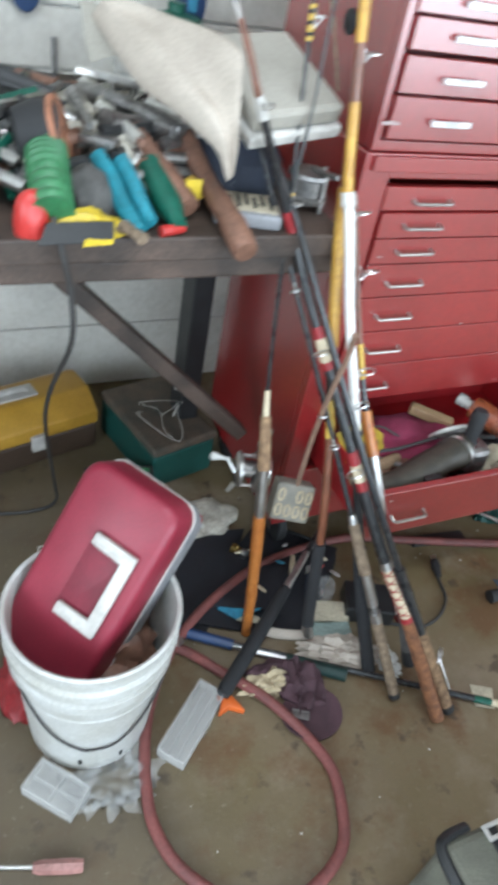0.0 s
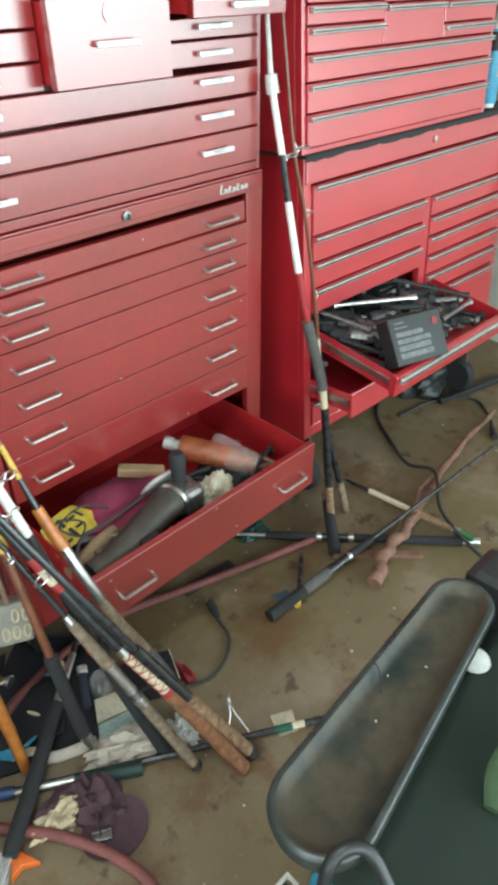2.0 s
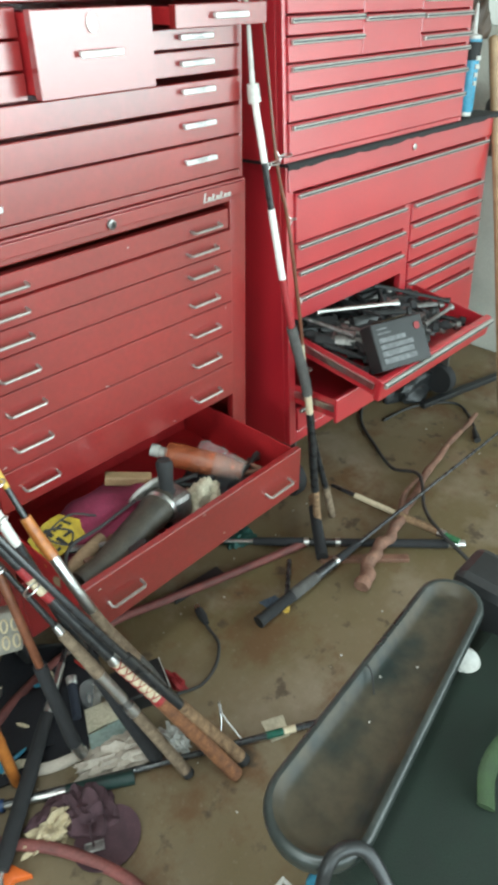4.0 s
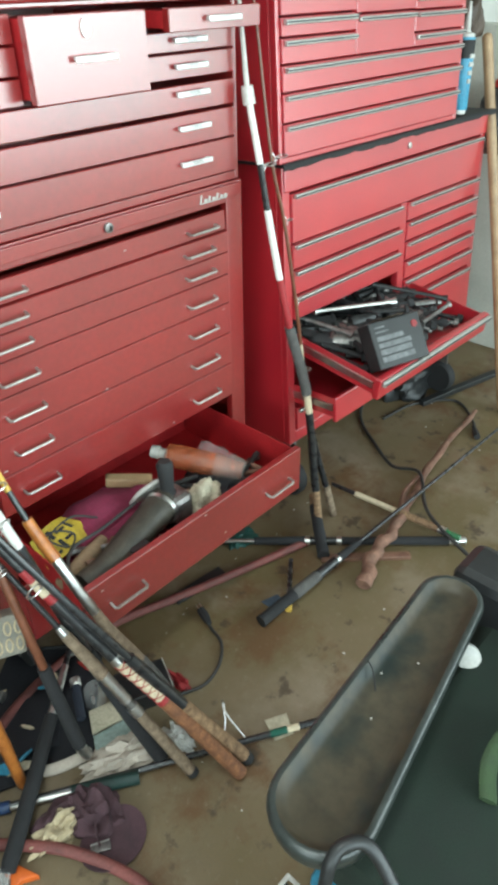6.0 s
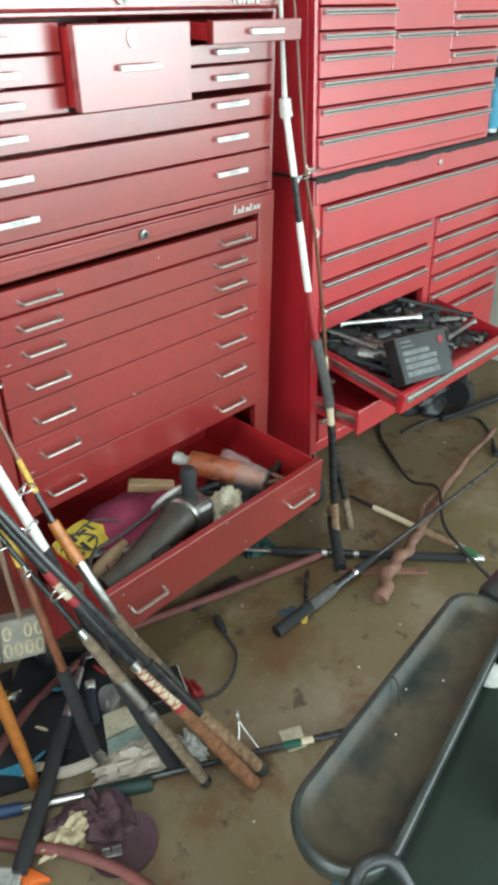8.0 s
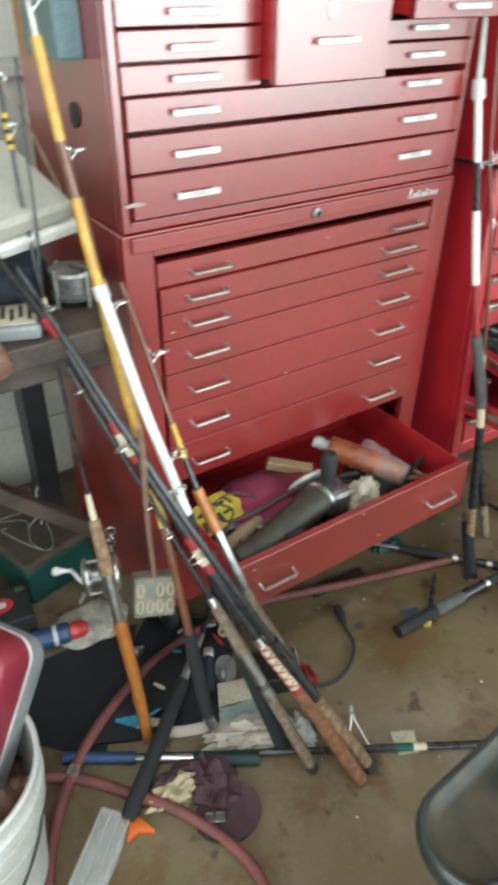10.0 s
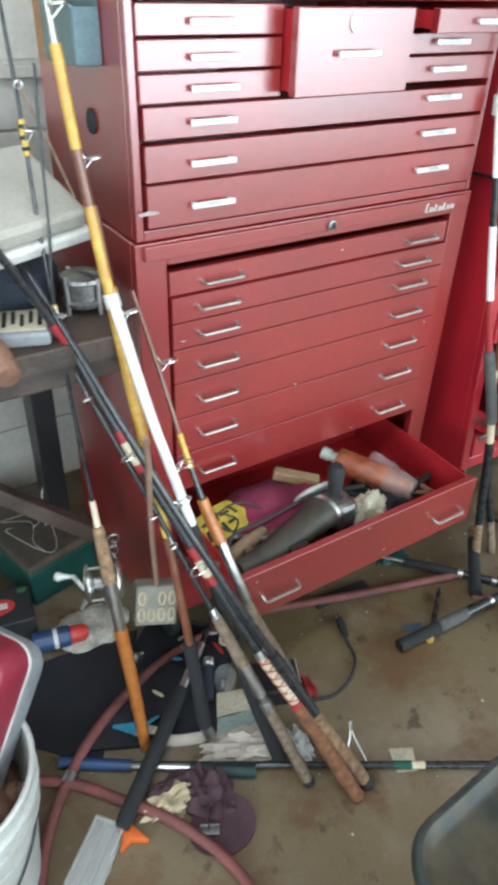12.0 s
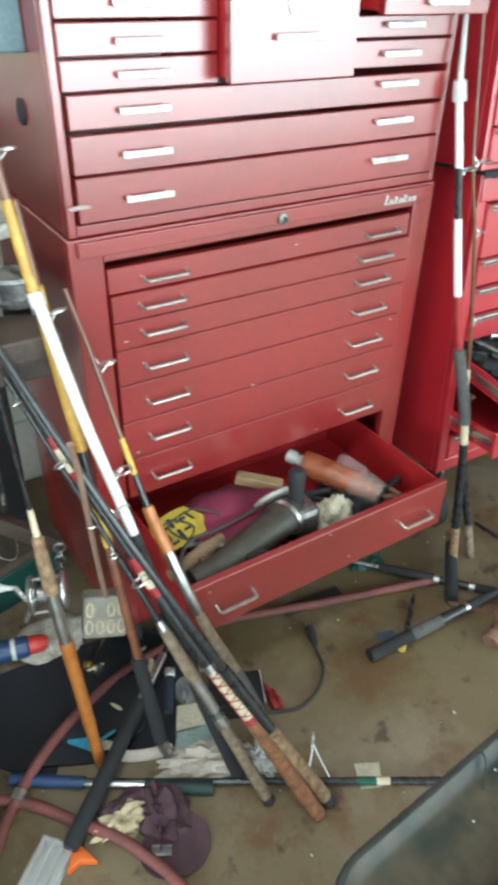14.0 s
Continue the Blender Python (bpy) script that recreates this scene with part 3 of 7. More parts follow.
for zt, zb, zh in ((1.331, 1.296, 1.317), (1.294, 1.250, 1.273)):
    d = drawer(0.384, 0.642, tpart_z(zb), tpart_z(zt), 0.0, top, RED)
    label_pull(0.472, 0.558, -0.004, tpart_z(zh), d)
for zt, zb, zl, zr in ((1.240, 1.191, 1.216, 1.225), (1.186, 1.128, 1.155, 1.163), (1.126, 1.056, 1.089, 1.095)):
    d = drawer(-0.108, 0.642, tpart_z(zb), tpart_z(zt), 0.0, top, RED)
    label_pull(-0.032, 0.052, -0.004, tpart_z(zl), d)
    label_pull(0.472, 0.560, -0.004, tpart_z(zr), d)
# black disc set at the round dark spot on the side panel
part("side_disc", lathe([(0.020, 0), (0.020, 0.004), (0.012, 0.007), (0.003, 0.008)], 18, axis_m((-0.127, 0.153, 0.164), (-1, 0, 0))), RUBBER, top, "round black disc on the chest's side", local=True)
cy = thing("metal_caddy", (-0.150, 0.154, 1.285), "dull blue-grey metal caddy clipped on the chest's side", "caddy")
cdy = bmesh.new()
cw, chh = 0.067, 0.078
for lo, hi in (((-0.020, -cw, 0), (0.0215, cw, 0.002)), ((-0.022, -cw, 0), (-0.0205, cw, chh)), ((-0.0200, -cw, 0.0025), (0.0215, -cw + 0.0015, chh)), ((-0.0200, cw - 0.0015, 0.0025), (0.0215, cw, chh)), ((0.0200, -cw + 0.002, 0.0025), (0.0215, cw - 0.002, chh + 0.02))):
    box(lo, hi, 0.0006, 1, bm=cdy)
part("body", cdy, CADDY, cy, local=True)
part("rolled_edge", tube([(-0.0212, -cw, chh), (-0.0212, cw, chh)], 0.0028, 8), CADDY, cy, local=True)


def paint_chip(parent, x, y, z, w, h, seed):
    """A bare spot where the enamel has flaked off."""
    random.seed(seed)
    o = [(w * math.cos(a) * random.uniform(0.6, 1.0), h * math.sin(a) * random.uniform(0.5, 1.0)) for a in (k * math.pi / 6 for k in range(12))]
    b = prism(o, 0, 0.0003, 0.0, Matrix.Translation((x, y, z)) @ Matrix.Rotation(radians(90), 4, "X"))
    return part("paint_chip", b, CHIP, parent, "bare scratch in the red paint", local=True)


paint_chip(top, -0.107, -0.0064, tpart_z(1.083), 0.026, 0.0045, 4)
for i, (x, z) in enumerate(((0.31, 0.958), (0.49, 0.893), (-0.05, 0.842), (0.585, 0.742), (0.22, 0.676), (-0.045, 0.60), (0.40, 0.505))):
    paint_chip(cab, x, -0.0064, z, 0.0035 + 0.0015 * (i % 3), 0.0018, 20 + i)
for i, (x, z) in enumerate(((-0.02, 0.408), (0.27, 0.420), (0.585, 0.336), (0.33, 0.33))):
    paint_chip(dz, x, -0.2424, z, 0.005, 0.002, 40 + i)

# second chest: wide roll cabinet with long aluminium pulls, and its top chest
TILT2 = Matrix.Translation((0.805, 0.0, 1.045)) @ Matrix.Rotation(radians(-1.4), 4, "Z") @ Matrix.Rotation(radians(-3.5), 4, "X")
low2 = thing("wide_roll_cabinet", TILT2, "bright red wide roll cabinet with aluminium trim and open drawers", "tool chest")


def trim_pull(x0, x1, z, y, parent):
    """A full-width rolled aluminium edge; a black strip paints the shade of its groove."""
    h = sub("trim_pull", box((x0, y - 0.014, z - 0.0055), (x1, y - 0.003, z + 0.0055), 0.0025, 2), ALU, parent, "polished aluminium edge pull")
    sub("groove_shade", box((x0, y - 0.0150, z - 0.0018), (x1, y - 0.0138, z + 0.0018), 0.0, 1), BLACK_PL, parent)


carcass(low2, RED_B, 0.0, 1.015, -0.80, -0.012, 0.45, 0.028, 0.987, -0.765, -0.028)
part("lid_rail", box((0.004, -0.006, -0.075), (1.01, 0.004, -0.014), 0.003), RED_B, low2, local=True)
part("lock", lathe([(0.009, 0), (0.009, 0.005), (0.004, 0.006)], 14, Matrix.Translation((0.545, -0.006, -0.045)) @ Matrix.Rotation(radians(90), 4, "X")), CHROME, low2, "round chrome lock", local=True)
d = drawer(0.03, 0.985, -0.204, -0.080, 0.0, low2, RED_B)
trim_pull(0.034, 0.981, -0.088, -0.004, d)
part("divider", box((0.528, -0.002, -0.765), (0.562, 0.02, -0.2055), 0.002), RED_B, low2, local=True)
for zt, zb in ((-0.206, -0.272), (-0.276, -0.342), (-0.346, -0.412)):
    d = drawer(0.03, 0.525, zb, zt, 0.0, low2, RED_B)
    trim_pull(0.033, 0.522, zt - 0.008, -0.004, d)
for i in range(5):
    zt = -0.207 - i * 0.061
    d = drawer(0.565, 0.985, zt - 0.057, zt, 0.0, low2, RED_B)
    trim_pull(0.569, 0.981, zt - 0.008, -0.004, d)
d = drawer(0.565, 0.985, -0.76, -0.515, 0.0, low2, RED_B)
trim_pull(0.569, 0.981, -0.523, -0.004, d)
# tool-filled tray pulled far out, sagging and a little skewed
o2 = Matrix.Translation((0.038, 0.080, -0.443)) @ Matrix.Rotation(radians(0.3), 4, "Z") @ Matrix.Rotation(radians(11.0), 4, "X")


tray_d = part("drawer", moved(box((0.0, -0.372, -0.062), (0.575, -0.352, 0.0), 0.004), o2), RED_B, low2, "open red drawer heaped with black tools", local=True)
for nm, lo, hi in (("drawer_side", (0.010, -0.351, -0.058), (0.014, 0.05, -0.006)), ("drawer_side", (0.561, -0.351, -0.058), (0.565, 0.05, -0.006)), ("drawer_bottom", (0.0145, -0.351, -0.058), (0.5605, 0.045, -0.054)), ("drawer_back", (0.0145, 0.0455, -0.058), (0.5605, 0.05, -0.012))):
    sub(nm, moved(box(lo, hi, 0.0008, 1), o2), RED_B, tray_d)
sub("trim_pull", moved(box((0.004, -0.384, -0.020), (0.571, -0.3725, -0.002), 0.004), o2), ALU, tray_d, "polished aluminium edge pull")
# black strip for the shade in this pull's groove
sub("trim_groove_shade", moved(box((0.006, -0.3855, -0.012), (0.569, -0.3835, -0.0085), 0.0), o2), BLACK_PL, tray_d)
for x in (0.004, 0.5655):
    sub("slide_rail", moved(box((x, -0.345, -0.040), (x + 0.0055, 0.05, -0.020), 0.001), o2), CHROME, tray_d, "bright drawer slide")
# lower tray, less far out
o3 = Matrix.Translation((0.02, 0.0, -0.60))
d = part("drawer", moved(box((0.0, -0.155, -0.075), (0.54, -0.143, 0.0), 0.003), o3), RED_B, low2, "lower red drawer, part open", local=True)
for nm, lo, hi in (("drawer_side", (0.008, -0.142, -0.066), (0.012, 0.20, -0.008)), ("drawer_side", (0.526, -0.142, -0.066), (0.53, 0.20, -0.008)), ("drawer_bottom", (0.0125, -0.142, -0.066), (0.5255, 0.20, -0.062))):
    sub(nm, moved(box(lo, hi, 0.0008, 1), o3), RED_B, d)
for x in (0.002, 0.5305):
    sub("slide_rail", moved(box((x, -0.14, -0.045), (x + 0.0055, 0.2, -0.025), 0.001), o3), CHROME, d, "bright drawer slide")
d = drawer(0.03, 0.553, -0.760, -0.685, 0.0, low2, RED_B)
trim_pull(0.033, 0.550, -0.693, -0.004, d)
for x in (0.06, 0.97):
    for y in (0.06, 0.38):
        b = box((x - 0.03, y - 0.03, -0.83), (x + 0.03, y + 0.03, -0.80), 0.002)
        box((x - 0.004, y - 0.03, -0.97), (x + 0.004, y + 0.03, -0.83), 0.002, bm=b)
        c = part("caster", b, STEEL, low2, local=True)
        w = lathe([(0.02, -0.02), (0.058, -0.02), (0.064, -0.012), (0.064, 0.012), (0.058, 0.02), (0.02, 0.02)], 20, Matrix.Translation((x, y, -0.968)) @ Matrix.Rotation(radians(90), 4, "Y"))
        g = new("wheel", finish(w, "wheel", RUBBER))
        g.parent = c

mat_b = bmesh.new()
grid = []
for i in range(65):
    x = -0.02 + i * 0.0162
    wob = 0.009 * noise.noise(Vector((x * 11, 3, 0))) + 0.006 * noise.noise(Vector((x * 37, 1, 0)))
    hang = 0.008 + 0.9 * wob
    grid.append([mat_b.verts.new(q) for q in ((x, -0.026 + 0.4 * wob, -0.010 - hang), (x, -0.027 + 0.4 * wob, -0.008), (x, -0.022 + 0.4 * wob, -0.003), (x, 0.05, -0.003), (x, 0.40, -0.003))])
for p, q in zip(grid, grid[1:]):
    for j in range(4):
        mat_b.faces.new((p[j], q[j], q[j + 1], p[j + 1]))
ext = bmesh.ops.extrude_face_region(mat_b, geom=list(mat_b.faces))
for v in ext["geom"]:
    if isinstance(v, bmesh.types.BMVert):
        v.co += Vector((0, 0.003, -0.0085 if v.co.z > -0.008 else 0.0))
mat_b.transform(TILT2)
solo("rubber_mat", mat_b, RUBBER, "ragged black rubber mat over the red cabinet", "mat")

up2 = thing("wide_top_chest", TILT2 @ Matrix.Translation((0, -0.022, -0.004)), "bright red top chest with long aluminium drawer edges", "tool chest")
carcass(up2, RED_B, -0.030, 0.770, 0.002, 0.47, 0.36, -0.018, 0.758, 0.015, 0.46)
for zt, zb in ((0.206, 0.152), (0.150, 0.089), (0.087, 0.016)):
    d = drawer(-0.016, 0.756, zb, zt, 0.0, up2, RED_B)
    trim_pull(-0.012, 0.752, zt - 0.010, -0.004, d)
for x0, x1, rows in ((-0.016, 0.250, ((0.344, 0.300), (0.298, 0.260), (0.258, 0.208), (0.458, 0.346))), (0.252, 0.505, ((0.458, 0.294), (0.292, 0.208))), (0.507, 0.756, ((0.326, 0.292), (0.290, 0.242), (0.240, 0.208), (0.458, 0.328)))):
    for zt, zb in rows:
        d = drawer(x0, x1, zb, zt, 0.0, up2, RED_B)
        trim_pull(x0 + 0.004, x1 - 0.004, zt - 0.010, -0.004, d)

# caulk tube on the mat
cm = TILT2 @ Matrix.Translation((0.825, 0.005, 0.003)) @ Matrix.Rotation(radians(4), 4, "Y")
ck = thing("caulk_tube", cm, "blue caulk tube with a white nozzle on the black mat", "caulk tube")
part("body", lathe([(0.026, 0.012), (0.027, 0.014), (0.027, 0.20), (0.026, 0.205)], 20), BLUE_LAB, ck, "blue printed cardboard body", local=True)
part("end_cap", lathe([(0.020, 0), (0.0235, 0.002), (0.0235, 0.013), (0.021, 0.014)], 20), BUCKET_W, ck, "white end cap", local=True)
part("nozzle", lathe([(0.0235, 0.204), (0.0235, 0.214), (0.012, 0.217), (0.009, 0.222), (0.004, 0.295)], 16), BUCKET_W, ck, "white tapered nozzle", local=True)
part("dark_band", lathe([(0.0274, 0.150), (0.0276, 0.152), (0.0276, 0.196), (0.0274, 0.198)], 20, caps=False), INK, ck, "dark printed band", local=True)
k = bmesh.new()
for i in range(4):
    box((-0.012, -0.0286, 0.150 - i * 0.022), (0.012 - 0.003 * i, -0.0245, 0.162 - i * 0.022), 0.0005, bm=k)
part("printed_bars", k, BUCKET_W, ck, "pale printed lines", local=True)

# wooden pole beyond the cabinets
wp = thing("wooden_pole", (1.792, -0.291, 0), "pale round wooden pole leaning against the cabinet", "pole")
part("shaft", tube(curve([(1.792, -0.291, 0.010), (1.813, -0.133, 0.640), (1.835, 0.025, 1.240)], 6), 0.0165, 12), WOOD_PALE, wp)
part("rounded_end", lathe([(0.0164, 0.0), (0.0155, 0.006), (0.010, 0.012), (0.002, 0.0145)], 12, axis_m((1.835, 0.025, 1.238), (0.043, 0.316, 1.23))), WOOD_PALE, wp)
# pale panel and clutter in the far corner
pan = box((2.28, -0.30, 0), (2.34, 0.80, 1.25), 0.004)
solo("painted_partition", pan, GREEN_WALL, "pale green-grey painted board partition by the cabinet", "partition")
sh = thing("corner_shelf", (2.16, 0.3, 0.88), "small dark shelf board with oily clutter", "shelf")
part("shelf_board", box((2.02, 0.00, 0.86), (2.28, 0.55, 0.885), 0.003), WOOD_DARK, sh)
part("post", box((2.24, 0.48, 0.0), (2.28, 0.55, 0.86), 0.003), WOOD_DARK, sh)
oj = thing("oil_jug", (2.205, 0.118, 0.885), "black plastic oil jug with a red cap on the shelf", "jug")
part("body", lathe([(0.060, 0), (0.066, 0.006), (0.066, 0.12), (0.050, 0.155), (0.022, 0.170)], 20), BLACK_PL, oj, local=True)
part("cap", lathe([(0.024, 0.170), (0.025, 0.172), (0.025, 0.192), (0.020, 0.196), (0.004, 0.197)], 16), RED_PL, oj, "red screw cap", local=True)
solo("paint_tin", lathe([(0.06, 0), (0.062, 0.003), (0.062, 0.14), (0.058, 0.145)], 20, Matrix.Translation((2.16, 0.36, 0.885))), STEEL, "grimy metal paint tin on the shelf", "can")
gl = crumple((1.80, 0.09, 1.24), 0.055, 0.045, 0.10, 5, 0.4)
solo("work_glove", gl, BROWN_PL, "dark leather work glove hung over the pole", "glove")

# ---- contents of the open drawers ----
gz = 0.312
cloth = crumple((0.150, -0.035, gz), 0.17, 0.11, 0.088, 2, 0.22)
solo("magenta_shirt", cloth, MAGENTA, "folded magenta cloth in the open drawer", "cloth")
gd = thing("angle_grinder", (0.12, -0.17, gz), "greasy brown angle grinder lying in the drawer", "angle grinder")
gp = curve([(-0.030, -0.190, 0.395), (0.04, -0.185, 0.397), (0.12, -0.165, 0.402), (0.20, -0.145, 0.410), (0.245, -0.135, 0.412)], 5)
part("body", tube(gp, [0.026 + 0.010 * min(1, i / 10) + (0.004 if i > 14 else 0) for i in range(len(gp))], 16), GRINDER, gd)
part("gear_head", box((0.235, -0.180, 0.372), (0.295, -0.105, 0.440), 0.014), STEEL, gd, "cast metal gear head")
part("collar", tube([(0.222, -0.143, 0.411), (0.232, -0.140, 0.412)], 0.0425, 18), CHROME, gd, "metal clamp collar")
part("side_handle", lathe([(0.022, 0), (0.016, 0.006), (0.017, 0.03), (0.020, 0.075), (0.014, 0.085)], 14, axis_m((0.255, -0.135, 0.438), (0.02, 0.05, 1))), RUBBER, gd, "black side handle")
part("wheel_guard", lathe([(0.02, 0), (0.058, 0.001), (0.062, 0.006), (0.058, 0.010), (0.02, 0.011)], 24, axis_m((0.248, -0.085, 0.405), (0.1, 1, 0.5))), PALE_GREY, gd, "white printed grinding disc")
part("label_plate", box((0.085, -0.214, 0.405), (0.130, -0.199, 0.420), 0.002), BLACK_PL, gd, "black rating plate")
part("cord", tube(curve([(-0.03, -0.19, 0.39), (-0.045, -0.17, 0.42), (0.0, -0.12, 0.43), (0.08, -0.11, 0.425), (0.19, -0.10, 0.43)], 6), 0.004, 6), CABLE, gd)
yc = thing("warning_card", (0.02, -0.1, 0.40), "yellow warning card with black printing, bent in the drawer", "card")
cq = [Vector(q) for q in ((-0.055, -0.110, 0.405), (0.100, -0.075, 0.405), (0.040, -0.025, 0.440), (-0.050, -0.040, 0.432))]


def on_card(s, t, up=0.0):
    return (cq[0] * (1 - s) + cq[1] * s) * (1 - t) + (cq[3] * (1 - s) + cq[2] * s) * t + Vector((0, -0.3, 1)) * (up + 0.010 * math.sin(math.pi * s) * t)


def on_card_patch(s0, s1, t0, t1, up, n):
    b = bmesh.new()
    g = [[b.verts.new(on_card(s0 + (s1 - s0) * i / n, t0 + (t1 - t0) * j / n, up)) for j in range(n + 1)] for i in range(n + 1)]
    for i in range(n):
        for j in range(n):
            b.faces.new((g[i][j], g[i + 1][j], g[i + 1][j + 1], g[i][j + 1]))
    r = bmesh.ops.extrude_face_region(b, geom=list(b.faces))
    for v in r["geom"]:
        if isinstance(v, bmesh.types.BMVert):
            v.co.z -= 0.0008
    return b


part("card", on_card_patch(0, 1, 0, 1, 0, 10), CARD_YEL, yc)
for s0, s1, t0, t1 in ((0.08, 0.15, 0.12, 0.45), (0.19, 0.34, 0.12, 0.20), (0.19, 0.26, 0.25, 0.45), (0.40, 0.47, 0.12, 0.45), (0.52, 0.66, 0.30, 0.38), (0.12, 0.30, 0.60, 0.68), (0.36, 0.44, 0.55, 0.85), (0.50, 0.72, 0.62, 0.70), (0.78, 0.84, 0.50, 0.82)):
    part("printed_bar", on_card_patch(s0, s1, t0, t1, 0.0014, 3), INK, yc, "black printed bar")
part("cord_loop", tube(curve([(-0.05, -0.075, 0.437), (-0.01, -0.060, 0.447), (0.03, -0.085, 0.434), (0.005, -0.105, 0.424), (-0.02, -0.070, 0.443), (0.05, -0.050, 0.446), (0.10, -0.075, 0.428)], 6), 0.0024, 6), CABLE, thing("cord_scrap", (0.0, -0.08, 0.43), "loop of thin black cord over the yellow card", "cord"))
part("brown_roll", tube([(-0.055, -0.150, 0.388), (0.03, -0.125, 0.392), (0.085, -0.108, 0.394)], [0.016, 0.017, 0.013], 12), CARDBOARD, thing("paper_roll", (0.0, -0.18, 0.36), "brown paper roll under the yellow card", "roll"))
bt = thing("plastic_bottle", (0.40, -0.10, gz), "clear bottle with an orange wrap on the drawer's tools", "bottle")
bd = (0.105, -0.17, -0.03)
part("body", lathe([(0.008, 0), (0.028, 0.008), (0.031, 0.03), (0.031, 0.14), (0.024, 0.175), (0.021, 0.20)], 18, axis_m((0.365, 0.0, 0.425), bd)), AMBER, bt, "orange film wrap")
part("base", lathe([(0.031, 0.13), (0.0325, 0.14), (0.032, 0.19), (0.026, 0.205), (0.006, 0.207)], 18, axis_m((0.365, 0.0, 0.425), bd)), CLEAR, bt, "cloudy clear base")
part("neck", lathe([(0.013, -0.035), (0.016, -0.033), (0.016, -0.012), (0.012, -0.010), (0.014, 0.004)], 14, axis_m((0.365, 0.0, 0.425), bd)), PALE_GREY, bt, "pale cap")
solo("paper_scrap", crumple((0.345, -0.160, 0.365), 0.042, 0.035, 0.05, 7, 0.55), PAPER, "crumpled scrap of cream paper in the drawer", "paper")
solo("oily_cloth", crumple((0.40, -0.12, gz), 0.12, 0.085, 0.055, 15, 0.5), TARP, "oily black rag under the tools in the drawer", "rag")
solo("clear_bag", crumple((0.475, -0.06, 0.33), 0.065, 0.05, 0.055, 19, 0.6), FILM, "crumpled clear plastic bag in the drawer", "bag")
solo("wood_block", box((-0.055, -0.014, -0.012), (0.055, 0.014, 0.012), 0.003, m=Matrix.Translation((0.245, -0.005, 0.412)) @ Matrix.Rotation(radians(-38), 4, "Z") @ Matrix.Rotation(radians(8), 4, "Y")), WOOD_PALE, "pale wood offcut in the drawer", "wood")
random.seed(3)
for i in range(44):
    x, y, a = random.uniform(-0.03, 0.58), random.uniform(-0.21, -0.06), random.uniform(0, 3.14)
    L = random.uniform(0.05, 0.09)
    x, y = min(max(x, 0.05), 0.52), min(max(y, -0.17), -0.04)
    p = Vector((x, y, gz + 0.012 + random.uniform(0, 0.075)))
    dv = Vector((math.cos(a), math.sin(a) * 0.7, random.uniform(-0.05, 0.1))) * L
    b = tube([p - dv, p, p + dv * 0.8, p + dv], [0.006, 0.006, 0.009, 0.008], 8)
    solo("hand_tool", b, random.choice((STEEL, BLACK_PL, GRINDER, WOOD_HANDLE)), "oily hand tool lying loose in the drawer", "tool", "tools in the low drawer")

# tools heaped in the wide cabinet's tray
tm = TILT2 @ o2
random.seed(11)
for i in range(125):
    a, L = random.gauss(0.75, 0.45), random.uniform(0.05, 0.11)
    dx, dy = abs(math.cos(a)) * L, abs(math.sin(a)) * L
    x, y = random.uniform(0.035 + dx, 0.545 - dx), random.uniform(-0.33 + dy, 0.01 - dy)
    heap = 0.062 * (1 - 0.75 * abs(x - 0.27) / 0.27) * (1 - 0.5 * max(0.0, -0.2 - y) / 0.13)
    p = Vector((x, y, -0.037 + random.uniform(0.0, heap)))
    dv = Vector((math.cos(a) * L, -math.sin(a) * L, random.uniform(-0.008, 0.010)))
    w = random.uniform(0.75, 1.25)
    if i % 3:
        b = tube([p - dv, p - dv * 0.2, p + dv * 0.75, p + dv * 0.8, p + dv], [0.010 * w, 0.009 * w, 0.008 * w, 0.016, 0.014], 8, flat=random.uniform(0.4, 0.9))
    else:
        b = tube([p - dv, p - dv * 0.9, p + dv * 0.1, p + dv * 0.15, p + dv], [0.013 * w, 0.016 * w, 0.013 * w, 0.005, 0.004], 8, flat=random.uniform(0.6, 1))
    b.transform(tm)
    solo("hand_tool", b, random.choice((BLACK_PL, BLACK_PL, BLACK_PL, STEEL, RUBBER, RUBBER)), "black oily hand tool heaped in the tray", "tool", "tools in the tray")
for i, (p0, p1) in enumerate((((0.10, -0.06, 0.030), (0.35, -0.17, 0.028)), ((0.05, -0.02, 0.02), (0.10, -0.20, 0.02)), ((0.40, -0.05, 0.02), (0.52, -0.25, 0.015)), ((0.33, -0.28, 0.01), (0.50, -0.27, 0.012)))):
    b = tube([p0, [0.9 * q + 0.1 * r for q, r in zip(p0, p1)], [0.1 * q + 0.9 * r for q, r in zip(p0, p1)], p1], [0.012, 0.006, 0.006, 0.012], 10, flat=0.6)
    b.transform(tm)
    solo("spanner", b, (CHROME, STEEL, BLACK_PL, STEEL)[i], "long steel spanner on top of the heaped tools", "spanner", "spanners in the tray")
kit = thing("bit_case", tm @ Matrix.Translation((0.028, -0.318, -0.018)) @ Matrix.Rotation(radians(-14), 4, "Z") @ Matrix.Rotation(radians(48), 4, "X"), "dark bit case with silver printed face in the tray", "case")
part("shell", box((0, 0, 0), (0.175, 0.125, 0.05), 0.004), BLACK_PL, kit, local=True)
for y0, y1, x1 in ((0.016, 0.030, 0.128), (0.035, 0.049, 0.124), (0.054, 0.066, 0.128), (0.072, 0.084, 0.106), (0.094, 0.098, 0.060), (0.106, 0.110, 0.050)):
    part("printed_bar", box((0.016, y0, 0.0495), (x1, y1, 0.0508), 0.0004, 1), PRINT_GREY, kit, "dull grey printed lines", local=True)
